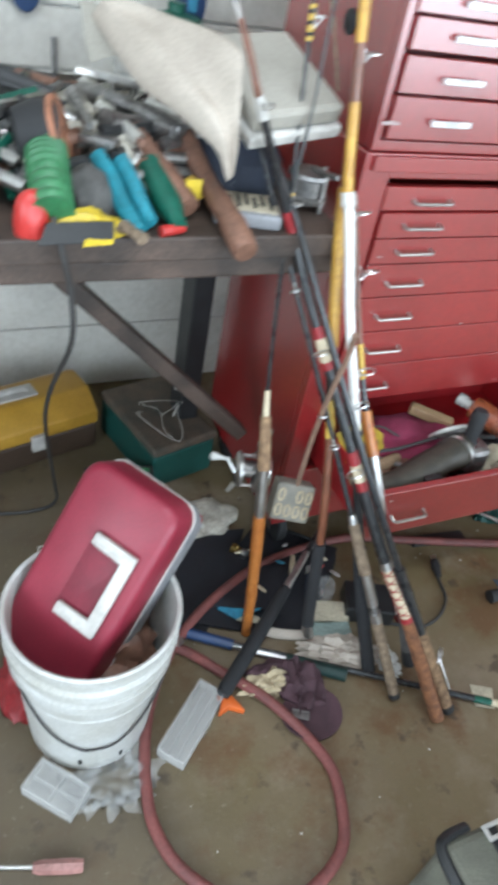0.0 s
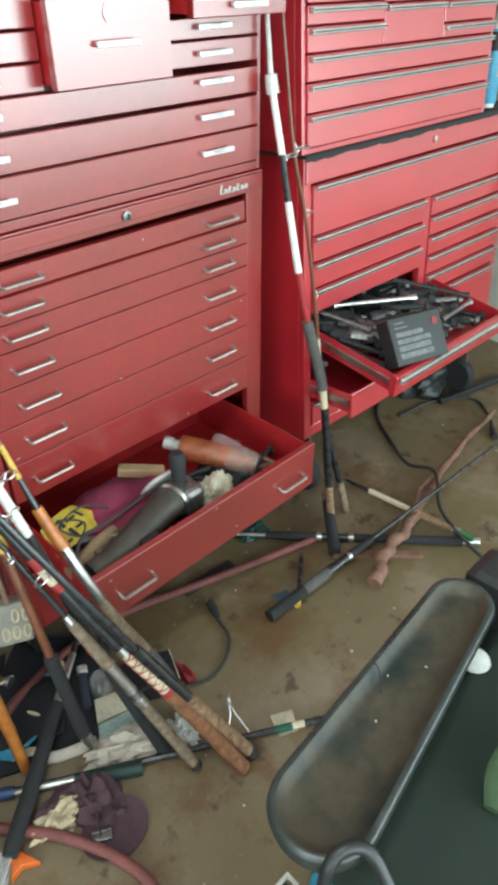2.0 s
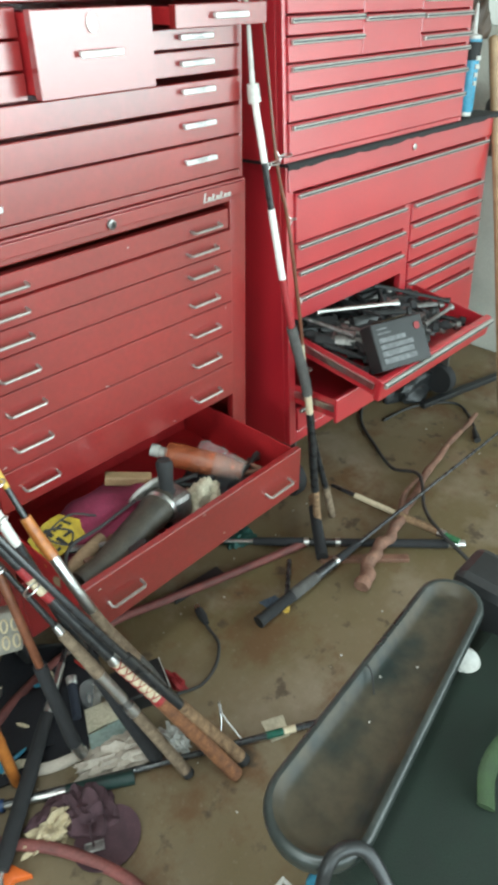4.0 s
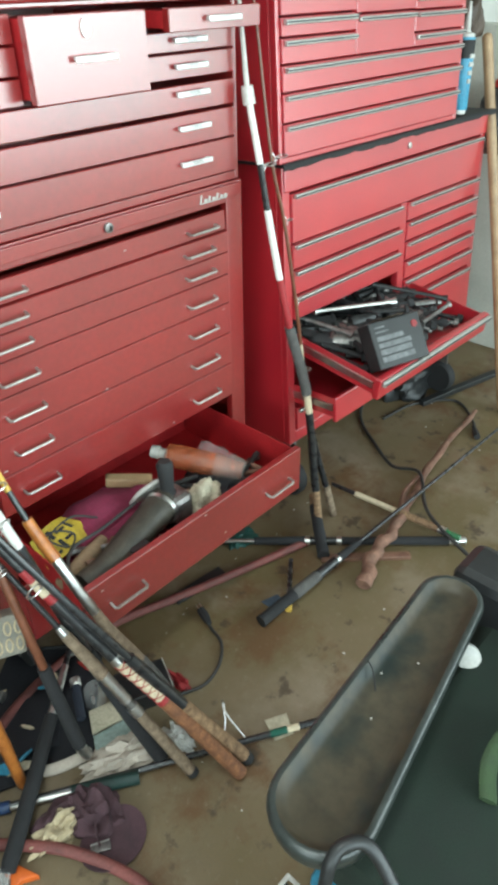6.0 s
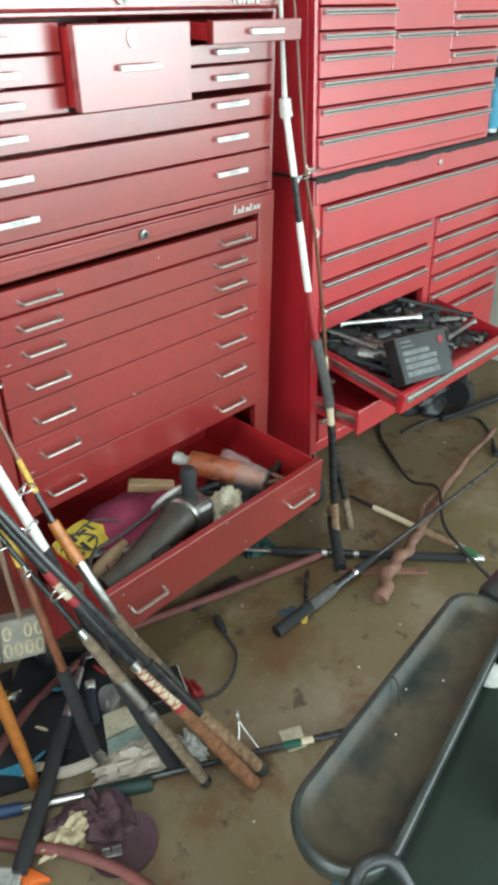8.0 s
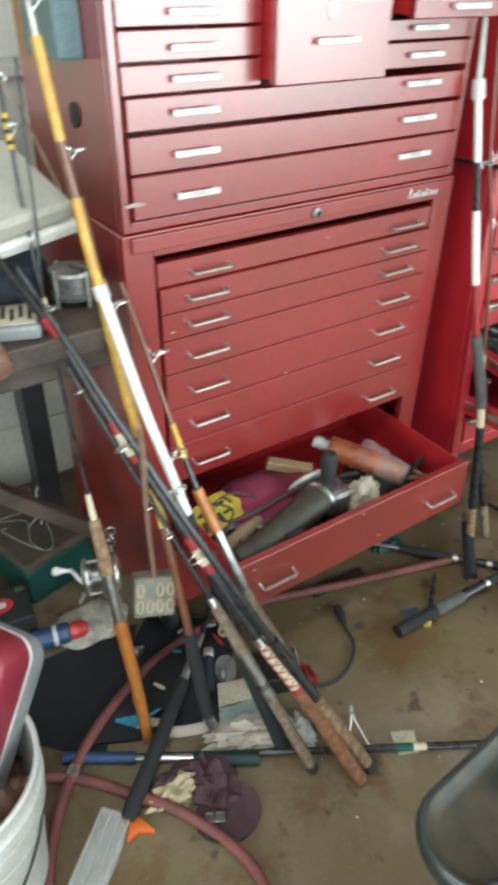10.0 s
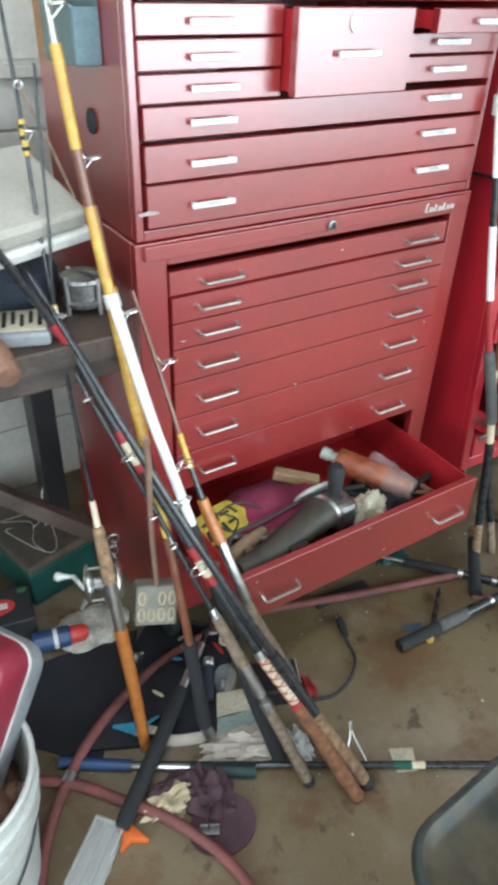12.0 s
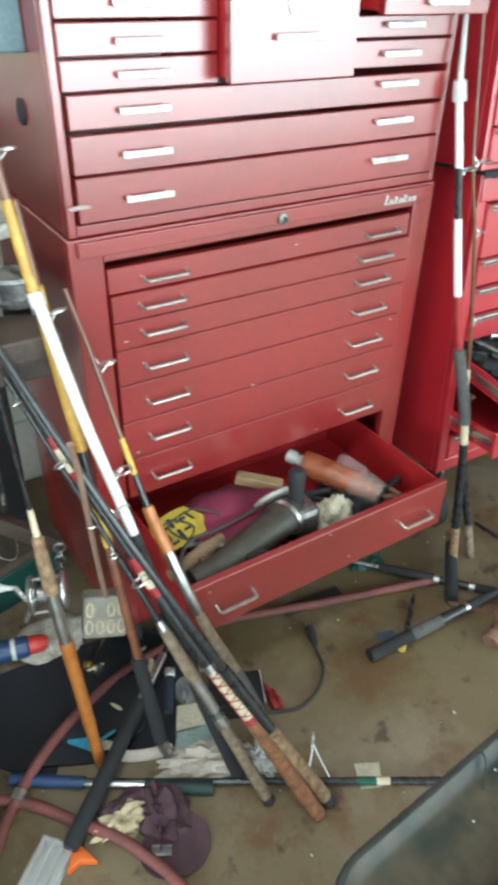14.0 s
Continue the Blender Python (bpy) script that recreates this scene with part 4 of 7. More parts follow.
part("card_flap", sheet([(0.030, 0.1262, 0.006), (0.140, 0.1262, 0.012), (0.128, 0.1300, 0.044), (0.022, 0.1285, 0.040)], 0, 0.0015, 6, 0.003, 4), CARDBOARD, kit, "torn brown card flap", local=True)
part("badge", lathe([(0.010, 0.0495), (0.010, 0.052), (0.002, 0.0522)], 14, Matrix.Translation((0.150, 0.095, 0))), RED_EDGE, kit, "round red badge", local=True)

# ---- work bench and what lies on it ----
BZ = 0.925
bench = thing("workbench", (-0.9, 0.3, 0), "dark oily wooden workbench heaped with tools", "workbench")
for i, (y0, y1) in enumerate(((-0.085, 0.13), (0.133, 0.37), (0.373, 0.60), (0.603, 0.815))):
    part("plank", box((-1.85, y0, BZ - 0.04), (-0.185 + 0.004 * (i % 2), y1, BZ), 0.004), WOOD_DARK, bench)
part("apron", box((-1.84, -0.075, BZ - 0.075), (-0.195, -0.045, BZ - 0.041), 0.004), WOOD_DARK, bench)
for x, y in ((-0.240, 0.42), (-1.7, 0.0), (-1.7, 0.7)):
    part("leg", box((x, y, 0), (x + 0.055, y + 0.085, BZ - 0.041), 0.005), WOOD_GREY if x < -1 else BLACK_PL, bench)
part("brace", box((-0.355, -0.02, -0.016), (0.29, 0.02, 0.016), 0.004, m=Matrix.Translation((-0.408, 0.12, 0.540)) @ Matrix.Rotation(radians(45.5), 4, "Y")), WOOD_DARK, bench, "weathered diagonal brace board")
part("knee_brace", box((-0.15, -0.02, -0.022), (0.15, 0.02, 0.022), 0.004, m=Matrix.Translation((-0.31, 0.44, 0.70)) @ Matrix.Rotation(radians(42), 4, "Y")), BLACK_PL, bench)

SHIFT.x = -0.058
case = thing("plastic_case", (-0.3, 0.15, BZ), "beige plastic case tilted on the bench clutter", "case")
cmx = Matrix.Translation((-0.160, -0.02, 1.072)) @ Matrix.Rotation(radians(13), 4, "Z") @ Matrix.Rotation(radians(21), 4, "X") @ Matrix.Rotation(radians(-5), 4, "Y")
part("lid", moved(box((-0.165, 0.0, 0.012), (0.0, 0.185, 0.044), 0.008), cmx), CASE_BEIGE, case)
part("rim", moved(box((-0.170, -0.008, -0.010), (0.005, 0.190, 0.0115), 0.005), cmx), PALE_GREY, case, "paler lower rim")
solo("dark_toolbag", crumple((-0.275, 0.17, BZ), 0.11, 0.13, 0.095, 4, 0.2), NAVY, "dark blue cloth bag on the bench under the case", "bag")
# a curled sheet: its edge runs down from a rolled end to a hanging tip
left_edge = curve([(-0.475, 0.31, 1.138), (-0.466, 0.24, 1.119), (-0.440, 0.10, 1.082), (-0.402, 0.0, 1.067), (-0.373, -0.05, 1.045), (-0.365, -0.088, 1.013)], 6)
right_edge = curve([(-0.440, 0.28, 1.150), (-0.369, 0.20, 1.158), (-0.328, 0.03, 1.158), (-0.337, -0.02, 1.124), (-0.349, -0.06, 1.072), (-0.357, -0.085, 1.018)], 6)
b = bmesh.new()
rows = []
for i, (p, q) in enumerate(zip(left_edge, right_edge)):
    s = i / (len(left_edge) - 1)
    row = []
    for j in range(13):
        t = j / 12
        lift = 0.040 * math.sin(math.pi * t) * (1 - s) + 0.022 * math.exp(-((t - 0.75) / 0.16) ** 2) * max(0, 1 - 1.6 * s) + 0.018 * math.sin(2.6 * t * math.pi) * (0.3 + s * (1 - s) * 2) + 0.010 * noise.noise(Vector((t * 3, s * 5, 1)))
        row.append(b.verts.new(p.lerp(q, t) + Vector((0, -0.7, 0.7)) * lift))
    rows.append(row)
for i in range(len(rows) - 1):
    for j in range(12):
        b.faces.new((rows[i][j], rows[i + 1][j], rows[i + 1][j + 1], rows[i][j + 1]))
r = bmesh.ops.extrude_face_region(b, geom=list(b.faces))
for v in r["geom"]:
    if isinstance(v, bmesh.types.BMVert):
        v.co += Vector((0.001, 0.003, -0.003))
vs = thing("vinyl_sheet", (-0.38, 0.15, BZ), "curled off-white vinyl sheet over the bench tools", "sheet")
part("sheet", b, CLOTH_WHITE, vs, angle=80)
# darker beige than the sheet: shade inside the curl, put into the colour
part("curled_end", sheet([(-0.490, 0.34, 1.135), (-0.440, 0.31, 1.150), (-0.455, 0.22, 1.088), (-0.488, 0.26, 1.065)], 0, 0.002, 8, 0.014, 3, 20), CASE_BEIGE, vs, "curled end, grey-beige for the shade inside its curl")
hm = thing("sledge_hammer", (-0.35, 0.0, BZ), "old hammer with a dark worn wooden handle", "hammer")
part("handle", tube(curve([(-0.362, 0.12, 1.012), (-0.352, 0.02, 0.970), (-0.346, -0.06, 0.952), (-0.340, -0.138, 0.924)], 6), [0.017] * 9 + [0.019] * 5 + [0.0215] * 4 + [0.019], 12), WOOD_HANDLE, hm)
part("head", box((-0.05, -0.022, -0.020), (0.045, 0.022, 0.020), 0.006, m=Matrix.Translation((-0.367, 0.128, 1.016)) @ Matrix.Rotation(radians(35), 4, "Z")), STEEL, hm, "rusty steel head")
hb = thing("ball_hammer", (-0.42, 0.05, BZ), "short hammer with a dark wooden handle", "hammer")
part("handle", tube(curve([(-0.448, 0.12, 1.015), (-0.424, 0.05, 0.985), (-0.400, -0.035, 0.950)], 6), [0.015] * 7 + [0.019] * 6, 12), WOOD_HANDLE, hb)
part("head", tube([(-0.50, 0.10, 1.035), (-0.46, 0.125, 1.025), (-0.43, 0.14, 1.015)], [0.017, 0.012, 0.017], 12), STEEL, hb, "steel head")
solo("yellow_tape_roll", lathe([(0.013, 0), (0.02, 0.0), (0.02, 0.018), (0.013, 0.018)], 16, axis_m((-0.385, 0.015, 0.955), (0.6, -0.4, 0.6))), WRAP_YEL, "small roll of yellow tape among the tools", "tape")
solo("torque_tube", tube(curve([(-0.502, 0.25, 1.035), (-0.47, 0.20, 1.04), (-0.422, 0.15, 1.034), (-0.375, 0.09, 1.026)], 5), [0.017] * 5 + [0.013] * 5 + [0.015] * 5 + [0.011], 12), STEEL, "long steel ratchet handle lying on the heap", "ratchet")
pl = thing("slip_joint_pliers", (-0.50, -0.02, BZ), "steel pliers with teal vinyl grips", "pliers")
part("grip", tube(curve([(-0.524, 0.05, 0.998), (-0.512, 0.0, 0.979), (-0.505, -0.045, 0.955), (-0.495, -0.095, 0.938)], 5), 0.013, 10, flat=0.7), TEAL, pl)
part("grip", tube(curve([(-0.493, 0.03, 1.0), (-0.483, -0.015, 0.975), (-0.474, -0.055, 0.948), (-0.470, -0.07, 0.940)], 5), 0.013, 10, flat=0.7), TEAL, pl)
part("jaw", box((-0.03, -0.016, -0.008), (0.03, 0.016, 0.008), 0.005, m=Matrix.Translation((-0.515, 0.072, 1.012)) @ Matrix.Rotation(radians(-35), 4, "Z")), STEEL, pl)
dr = thing("green_torch", (-0.61, 0.0, BZ), "ribbed green plastic grip of a tool with a black cord", "power tool")
part("grip", tube(curve([(-0.600, 0.045, 1.005), (-0.606, 0.0, 0.990), (-0.614, -0.075, 0.958)], 14), [0.027 + 0.0045 * (i % 3 > 0) for i in range(29)], 16), GREEN_PL, dr)
part("nose", tube([(-0.640, 0.075, 1.015), (-0.610, 0.075, 1.018), (-0.582, 0.074, 1.018)], [0.036, 0.047, 0.050], 20), RUBBER, dr, "black rubber end")
part("cord", tube(curve([(-0.614, -0.08, 0.955), (-0.608, -0.105, 0.92), (-0.596, -0.11, 0.85), (-0.594, -0.10, 0.76), (-0.61, 0.0, 0.60), (-0.60, 0.12, 0.42), (-0.565, 0.22, 0.16), (-0.55, 0.30, 0.02), (-0.60, 0.29, 0.008), (-0.70, 0.30, 0.008), (-0.90, 0.36, 0.008)], 6), 0.0045, 7), CABLE, dr, "black power cord hanging to the floor")
sd = thing("sanding_disc", (-0.60, 0.08, 1.0), "black disc with a worn orange rim on the clutter", "disc")
sm = axis_m((-0.578, 0.075, 1.018), (0.90, -0.30, 0.30))
part("pad", lathe([(0.01, 0), (0.046, 0.002), (0.047, 0.008), (0.01, 0.011)], 28, sm), RUBBER, sd)
part("rim", lathe([(0.047, -0.001), (0.055, 0.001), (0.055, 0.009), (0.047, 0.011)], 28, sm), SALMON, sd, "worn orange rim")
solo("black_pouch", crumple((-0.545, 0.01, BZ), 0.040, 0.055, 0.055, 12, 0.15), FOAM_G, "dark grey cloth pouch on the bench", "pouch")
yb = thing("yellow_packet", (-0.58, -0.1, BZ), "yellow and black foil packet on the bench edge", "packet")
part("packet", crumple((-0.565, -0.068, BZ), 0.055, 0.020, 0.028, 9, 0.3), YELLOW_PL, yb)
part("dark_panel", sheet([(-0.640, -0.112, 0.926), (-0.538, -0.112, 0.926), (-0.530, -0.088, 0.946), (-0.625, -0.088, 0.946)], 0, 0.002, 6, 0.006, 6), BLACK_PL, yb, "black printed panel")
part("yellow_edge", sheet([(-0.580, -0.116, 0.926), (-0.538, -0.114, 0.926), (-0.535, -0.104, 0.932), (-0.575, -0.106, 0.932)], 0, 0.003, 5, 0.004, 2), YELLOW_PL, yb)
solo("red_bulb", crumple((-0.640, -0.06, BZ), 0.026, 0.026, 0.05, 3, 0.05), RED_PL, "round red plastic knob on the bench", "knob")
solo("green_bottle", lathe([(0.018, 0), (0.022, 0.004), (0.022, 0.10), (0.014, 0.125), (0.012, 0.145)], 16, axis_m((-0.438, 0.06, 0.982), (0.012, -0.145, -0.048))), GREEN_DK, "dark green plastic bottle on its side", "bottle")
solo("yellow_card", box((-0.398, -0.012, 0.955), (-0.372, -0.006, 0.985), 0.001), YELLOW_PL, "small yellow card stuck between the hammers", "card")
solo("red_screwdriver", tube([(-0.457, -0.080, 0.933), (-0.42, -0.072, 0.934), (-0.415, -0.071, 0.934)], [0.009, 0.008, 0.004], 8), RED_PL, "red and white marker on the bench edge", "marker")
solo("brass_fitting", tube([(-0.525, -0.07, 0.937), (-0.510, -0.078, 0.939), (-0.500, -0.10, 0.938), (-0.495, -0.115, 0.937)], [0.009, 0.011, 0.008, 0.010], 10), CORK_G, "tarnished brass pipe fitting on the bench edge", "fitting")
ct = thing("hook_box", (-0.33, 0.0, BZ), "clear lidded box with printed label bars", "box")
cbm = Matrix.Translation((-0.290, -0.018, BZ + 0.001)) @ Matrix.Rotation(radians(-18), 4, "Z")
part("box", moved(box((-0.058, -0.044, 0), (0.052, 0.050, 0.0245), 0.006), cbm), BOX_GREY, ct)
part("lid_label", moved(box((-0.053, -0.034, 0.0246), (0.047, 0.042, 0.0258), 0.0), cbm), PAPER, ct, "cream paper label")
k = bmesh.new()
for i in range(7):
    box((-0.047 + i * 0.0135, -0.020 + 0.010 * (i % 2), 0.0258), (-0.0405 + i * 0.0135, 0.036 - 0.012 * (i % 3 == 1), 0.0265), 0.0, bm=k)
part("printed_bars", moved(k, cbm), INK, ct, "black printed bars")
SHIFT.x = -0.022
rl = thing("large_reel", (-0.235, 0.02, BZ), "grimy large fishing reel standing on the bench", "fishing reel")
part("spool", lathe([(0.02, 0.0), (0.043, 0.002), (0.045, 0.010), (0.036, 0.016), (0.036, 0.048), (0.045, 0.054), (0.043, 0.062), (0.015, 0.066)], 24, Matrix.Translation((-0.192, 0.035, BZ + 0.012)) @ Matrix.Diagonal((0.85, 0.85, 0.8, 1))), STEEL, rl)
for a in (0.3, 1.9, 3.5, 5.1):
    part("foot_post", tube([(-0.192 + 0.036 * math.cos(a), 0.035 + 0.036 * math.sin(a), BZ), (-0.192 + 0.036 * math.cos(a), 0.035 + 0.036 * math.sin(a), BZ + 0.065)], 0.004, 8), CHROME, rl)
part("crank", tube([(-0.192, 0.035, BZ + 0.066), (-0.175, 0.0, BZ + 0.067), (-0.170, -0.02, BZ + 0.07)], 0.005, 8), STEEL, rl)
SHIFT.x = -0.058
random.seed(21)
for i in range(150):
    x, y = random.uniform(-0.74, -0.36), random.uniform(0.03, 0.33)
    a, L = random.uniform(0, 3.14), random.uniform(0.03, 0.07)
    p = Vector((x, y, BZ + 0.012 + random.uniform(0.2, 1) * 0.11 * min(1, (y + 0.03) / 0.17)))
    dv = Vector((math.cos(a), math.sin(a), random.uniform(-0.1, 0.25))) * L
    b = tube([p - dv, p, p + dv], [random.uniform(0.006, 0.013)] * 2 + [random.uniform(0.006, 0.016)], 8, flat=random.uniform(0.5, 1))
    solo("bench_tool", b, random.choice((STEEL, STEEL, BLACK_PL, BLACK_PL, RAG, CHROME, CHROME, WOOD_HANDLE, GREEN_DK)), "small loose tool in the bench heap", "tool", "clutter on the bench")
solo("white_rag", crumple((-0.56, 0.24, BZ), 0.09, 0.09, 0.085, 6, 0.35), RAG, "dirty white rag in the bench heap", "rag")
solo("pale_rag", crumple((-0.475, 0.105, 0.955), 0.045, 0.04, 0.05, 16, 0.5), RAG, "small dirty white rag on the heap", "rag")
solo("grey_rag", crumple((-0.44, 0.22, BZ), 0.09, 0.10, 0.055, 12, 0.4), TARP, "dark oily rag in the bench heap", "rag")
SHIFT.x = 0
solo("spray_pump", lathe([(0.03, 0), (0.033, 0.01), (0.033, 0.10), (0.012, 0.13), (0.01, 0.17), (0.02, 0.172), (0.02, 0.19)], 16, Matrix.Translation((-0.355, 0.70, BZ))), CLEAR, "dusty clear bottle with a cap against the wall", "bottle")
solo("green_jug", lathe([(0.06, 0), (0.072, 0.01), (0.074, 0.14), (0.055, 0.165), (0.02, 0.172), (0.02, 0.19)], 18, Matrix.Translation((-0.25, 0.70, BZ))), GREEN_DK, "dark green jug against the white wall", "jug")

# ---- things on the north wall ----
solo("wall_rail", box((-1.6, WALL_Y - 0.03, 1.180), (0.30, WALL_Y - 0.001, 1.208), 0.004), WHITE_PAINT, "dingy white wooden rail on the white wall", "rail")
sg = thing("slogan_sign", (-0.27, WALL_Y - 0.006, 1.22), "yellow-green painted sign with black lettering", "sign")
part("board", box((-0.509, WALL_Y - 0.008, 1.217), (-0.220, WALL_Y - 0.001, 1.36), 0.002), SIGN_YEL, sg)
words("lettering", "I'm too old for this shit.", 0.0265, Matrix.Translation((-0.363, WALL_Y - 0.0085, 1.247)) @ Matrix.Rotation(radians(90), 4, "X"), INK, sg, "black lettering")
k = bmesh.new()
for i in range(9):
    box((-0.490 + i * 0.029, WALL_Y - 0.0095, 1.29), (-0.472 + i * 0.029, WALL_Y - 0.0078, 1.315), 0.001, bm=k)
part("lettering_bars", k, INK, sg, "upper row of black lettering")
solo("white_card", box((-0.214, WALL_Y - 0.006, 1.218), (0.033, WALL_Y - 0.001, 1.40), 0.002), WHITE_PAINT, "blank white card beside the sign", "card")
for x in (-0.563, -0.180):
    cl = thing("tape_reel", (x, WALL_Y - 0.02, 1.11), "blue oval tape holder hung on the wall", "tape holder", "blue holders")
    part("body", lathe([(0.02, -0.014), (0.034, -0.012), (0.037, 0), (0.034, 0.012), (0.02, 0.014)], 20, Matrix.Translation((x, WALL_Y - 0.018, 1.105)) @ Matrix.Rotation(radians(90), 4, "X") @ Matrix.Diagonal((1, 1.65, 1, 1))), BLUE_PL, cl)
    part("label_strip", box((x - 0.012, WALL_Y - 0.036, 1.085), (x + 0.010, WALL_Y - 0.031, 1.135), 0.002), WRAP_YEL if x < -0.4 else BLUE_LAB, cl, "pale label strip")
    part("loop", ring((x, WALL_Y - 0.018, 1.178), (0, 1, 0), 0.012, 0.002), STEEL, cl)
solo("wall_hook", tube([(-0.50, WALL_Y - 0.004, 1.0), (-0.50, WALL_Y - 0.01, 0.93), (-0.495, WALL_Y - 0.02, 0.925)], 0.006, 8), STEEL, "dark iron hook on the wall", "hook")

# ---- boxes on the floor under the bench ----
tk = thing("tackle_box_yellow", (-0.57, 0.62, 0), "mustard yellow tackle box with a brown base", "tackle box")
ymx = Matrix.Translation((-0.447, 0.525, 0)) @ Matrix.Rotation(radians(15), 4, "Z")
part("base", moved(box((-0.46, 0.0, 0), (0, 0.19, 0.085), 0.008), ymx), BROWN_PL, tk)
b = prism([(0.0, 0.085), (0.19, 0.085), (0.19, 0.150), (0.150, 0.175), (0.06, 0.175), (0.0, 0.128)], 0, 0.465, 0.006)
b.transform(ymx @ Matrix.Translation((-0.4625, -0.003, 0.0)) @ Matrix(((0, 0, 1, 0), (1, 0, 0, 0), (0, 1, 0, 0), (0, 0, 0, 1))))
part("lid", b, MUSTARD, tk)
part("handle", moved(tube([(-0.32, 0.10, 0.175), (-0.31, 0.10, 0.19), (-0.17, 0.10, 0.19), (-0.16, 0.10, 0.175)], 0.008, 10), ymx), PALE_GREY, tk, "grey folding handle")
part("handle_plate", moved(box((-0.34, 0.075, 0.174), (-0.14, 0.13, 0.181), 0.003), ymx), PALE_GREY, tk)
part("latch", moved(box((-0.20, -0.016, 0.055), (-0.155, 0.002, 0.105), 0.005), ymx), PALE_GREY, tk, "cream plastic latch")
tg = thing("tackle_box_green", (-0.2, 0.42, 0), "dark green tackle box with a dusty brown lid", "tackle box")
gmx = Matrix.Translation((-0.345, 0.303, 0)) @ Matrix.Rotation(radians(14), 4, "Z")
part("base", moved(box((0.0, 0.0, 0), (0.20, 0.30, 0.115), 0.008), gmx), GREEN_BOX, tg)
part("lid", moved(box((-0.003, -0.003, 0.115), (0.203, 0.303, 0.142), 0.008), gmx), DUSTY_TOP, tg)
SHIFT.x = -0.075
random.seed(5)
for i in range(2):
    tw = tube(curve([(-0.25 + random.uniform(-0.05, 0.09), 0.36 + random.uniform(-0.05, 0.12), 0.15 + 0.05 * random.random() * (k % 3)) for k in range(6)], 5), 0.0009, 5)
    solo("twine_tangle", tw, TWINE, "loose white twine on the green box", "twine", "twine")
solo("twine_loops", tube(curve([(-0.16, 0.47, 0.30), (-0.13, 0.46, 0.26), (-0.17, 0.46, 0.22), (-0.15, 0.45, 0.29), (-0.11, 0.46, 0.25), (-0.15, 0.44, 0.21), (-0.18, 0.43, 0.15)], 6), 0.002, 5), TWINE, "white twine loops hanging on the bench leg", "twine")
SHIFT.x = 0
pb = thing("reel_box", (-0.38, 0.24, 0), "black product box with a red oval badge", "box")
pmx = Matrix.Translation((-0.452, 0.248, 0.0)) @ Matrix.Rotation(radians(-10), 4, "Z")
part("carton", moved(box((-0.09, -0.06, 0), (0.09, 0.06, 0.105), 0.003), pmx), BLACK_PL, pb)
part("badge", moved(lathe([(0.05, 0.1045), (0.05, 0.1065), (0.044, 0.1067)], 24, Matrix.Diagonal((1, 0.55, 1, 1))), pmx), RED_PL, pb, "red oval badge with a white edge")
part("badge_bars", moved(box((-0.03, -0.009, 0.1066), (0.032, 0.009, 0.108), 0.0), pmx), BUCKET_W, pb, "white badge bar")
part("price_sticker", moved(box((0.06, 0.035, 0.1045), (0.08, 0.048, 0.106), 0.0), pmx), GREEN_PL, pb, "small green sticker")
SHIFT.xy = (-0.05, 0.03)
gc = thing("glue_bottle", (-0.28, 0.08, 0), "blue and white bottle with a red nozzle lying on the floor", "bottle")
gdx = Vector((0.16, -0.035, 0.0))
part("body", lathe([(0.022, 0), (0.026, 0.004), (0.026, 0.085), (0.02, 0.09)], 18, axis_m((-0.345, 0.12, 0.045), gdx)), BLUE_PL, gc)
part("label_band", lathe([(0.0265, 0.048), (0.0268, 0.058)], 18, axis_m((-0.345, 0.12, 0.045), gdx), caps=False), BUCKET_W, gc, "white label band")
part("cap", lathe([(0.021, 0.088), (0.022, 0.10), (0.021, 0.12), (0.012, 0.132)], 18, axis_m((-0.345, 0.12, 0.045), gdx)), RED_PL, gc, "red cap")
part("tip", tube([(-0.222, 0.09, 0.04), (-0.205, 0.075, 0.012)], [0.004, 0.002], 8), BUCKET_W, gc, "white tip")
SHIFT.xy = (0, 0)
solo("white_rag", crumple((-0.245, 0.155, 0.004), 0.085, 0.07, 0.022, 8, 0.3), RAG, "dirty white rag on the floor", "rag")
solo("fishing_line_tangle", tube(curve([(-0.64 + 0.05 * math.cos(k * 2.4) * (1 + 0.2 * (k % 3)), 0.10 + 0.05 * math.sin(k * 2.4), 0.01 + 0.006 * (k % 5)) for k in range(20)], 5), 0.0015, 5), TWINE, "tangle of pale fishing line on the floor", "line")

# ---- bucket with the maroon box ----
BC = Vector((-0.655, -0.296, 0))
bk = thing("bucket", BC, "white plastic bucket holding a maroon box", "bucket")
part("shell", lathe([(0.112, 0.0), (0.117, 0.004), (0.140, 0.25), (0.148, 0.255), (0.148, 0.275), (0.143, 0.278), (0.145, 0.30), (0.153, 0.304), (0.153, 0.318), (0.146, 0.322), (0.147, 0.345), (0.153, 0.350), (0.154, 0.362), (0.150, 0.366), (0.145, 0.362), (0.113, 0.012), (0.002, 0.010)], 48), BUCKET_W, bk, local=True)
bail = [((0.121 + 0.092 * z) * math.cos(radians(a)), (0.121 + 0.092 * z) * math.sin(radians(a)), z) for a, z in ((-5, 0.30), (-22, 0.262), (-42, 0.205), (-62, 0.150), (-80, 0.112), (-95, 0.104), (-112, 0.108), (-135, 0.150), (-158, 0.230), (-175, 0.30))]
part("bail", tube(curve(bail, 6), 0.0024, 6), CABLE, bk, "thin dark wire handle hanging down", local=True)
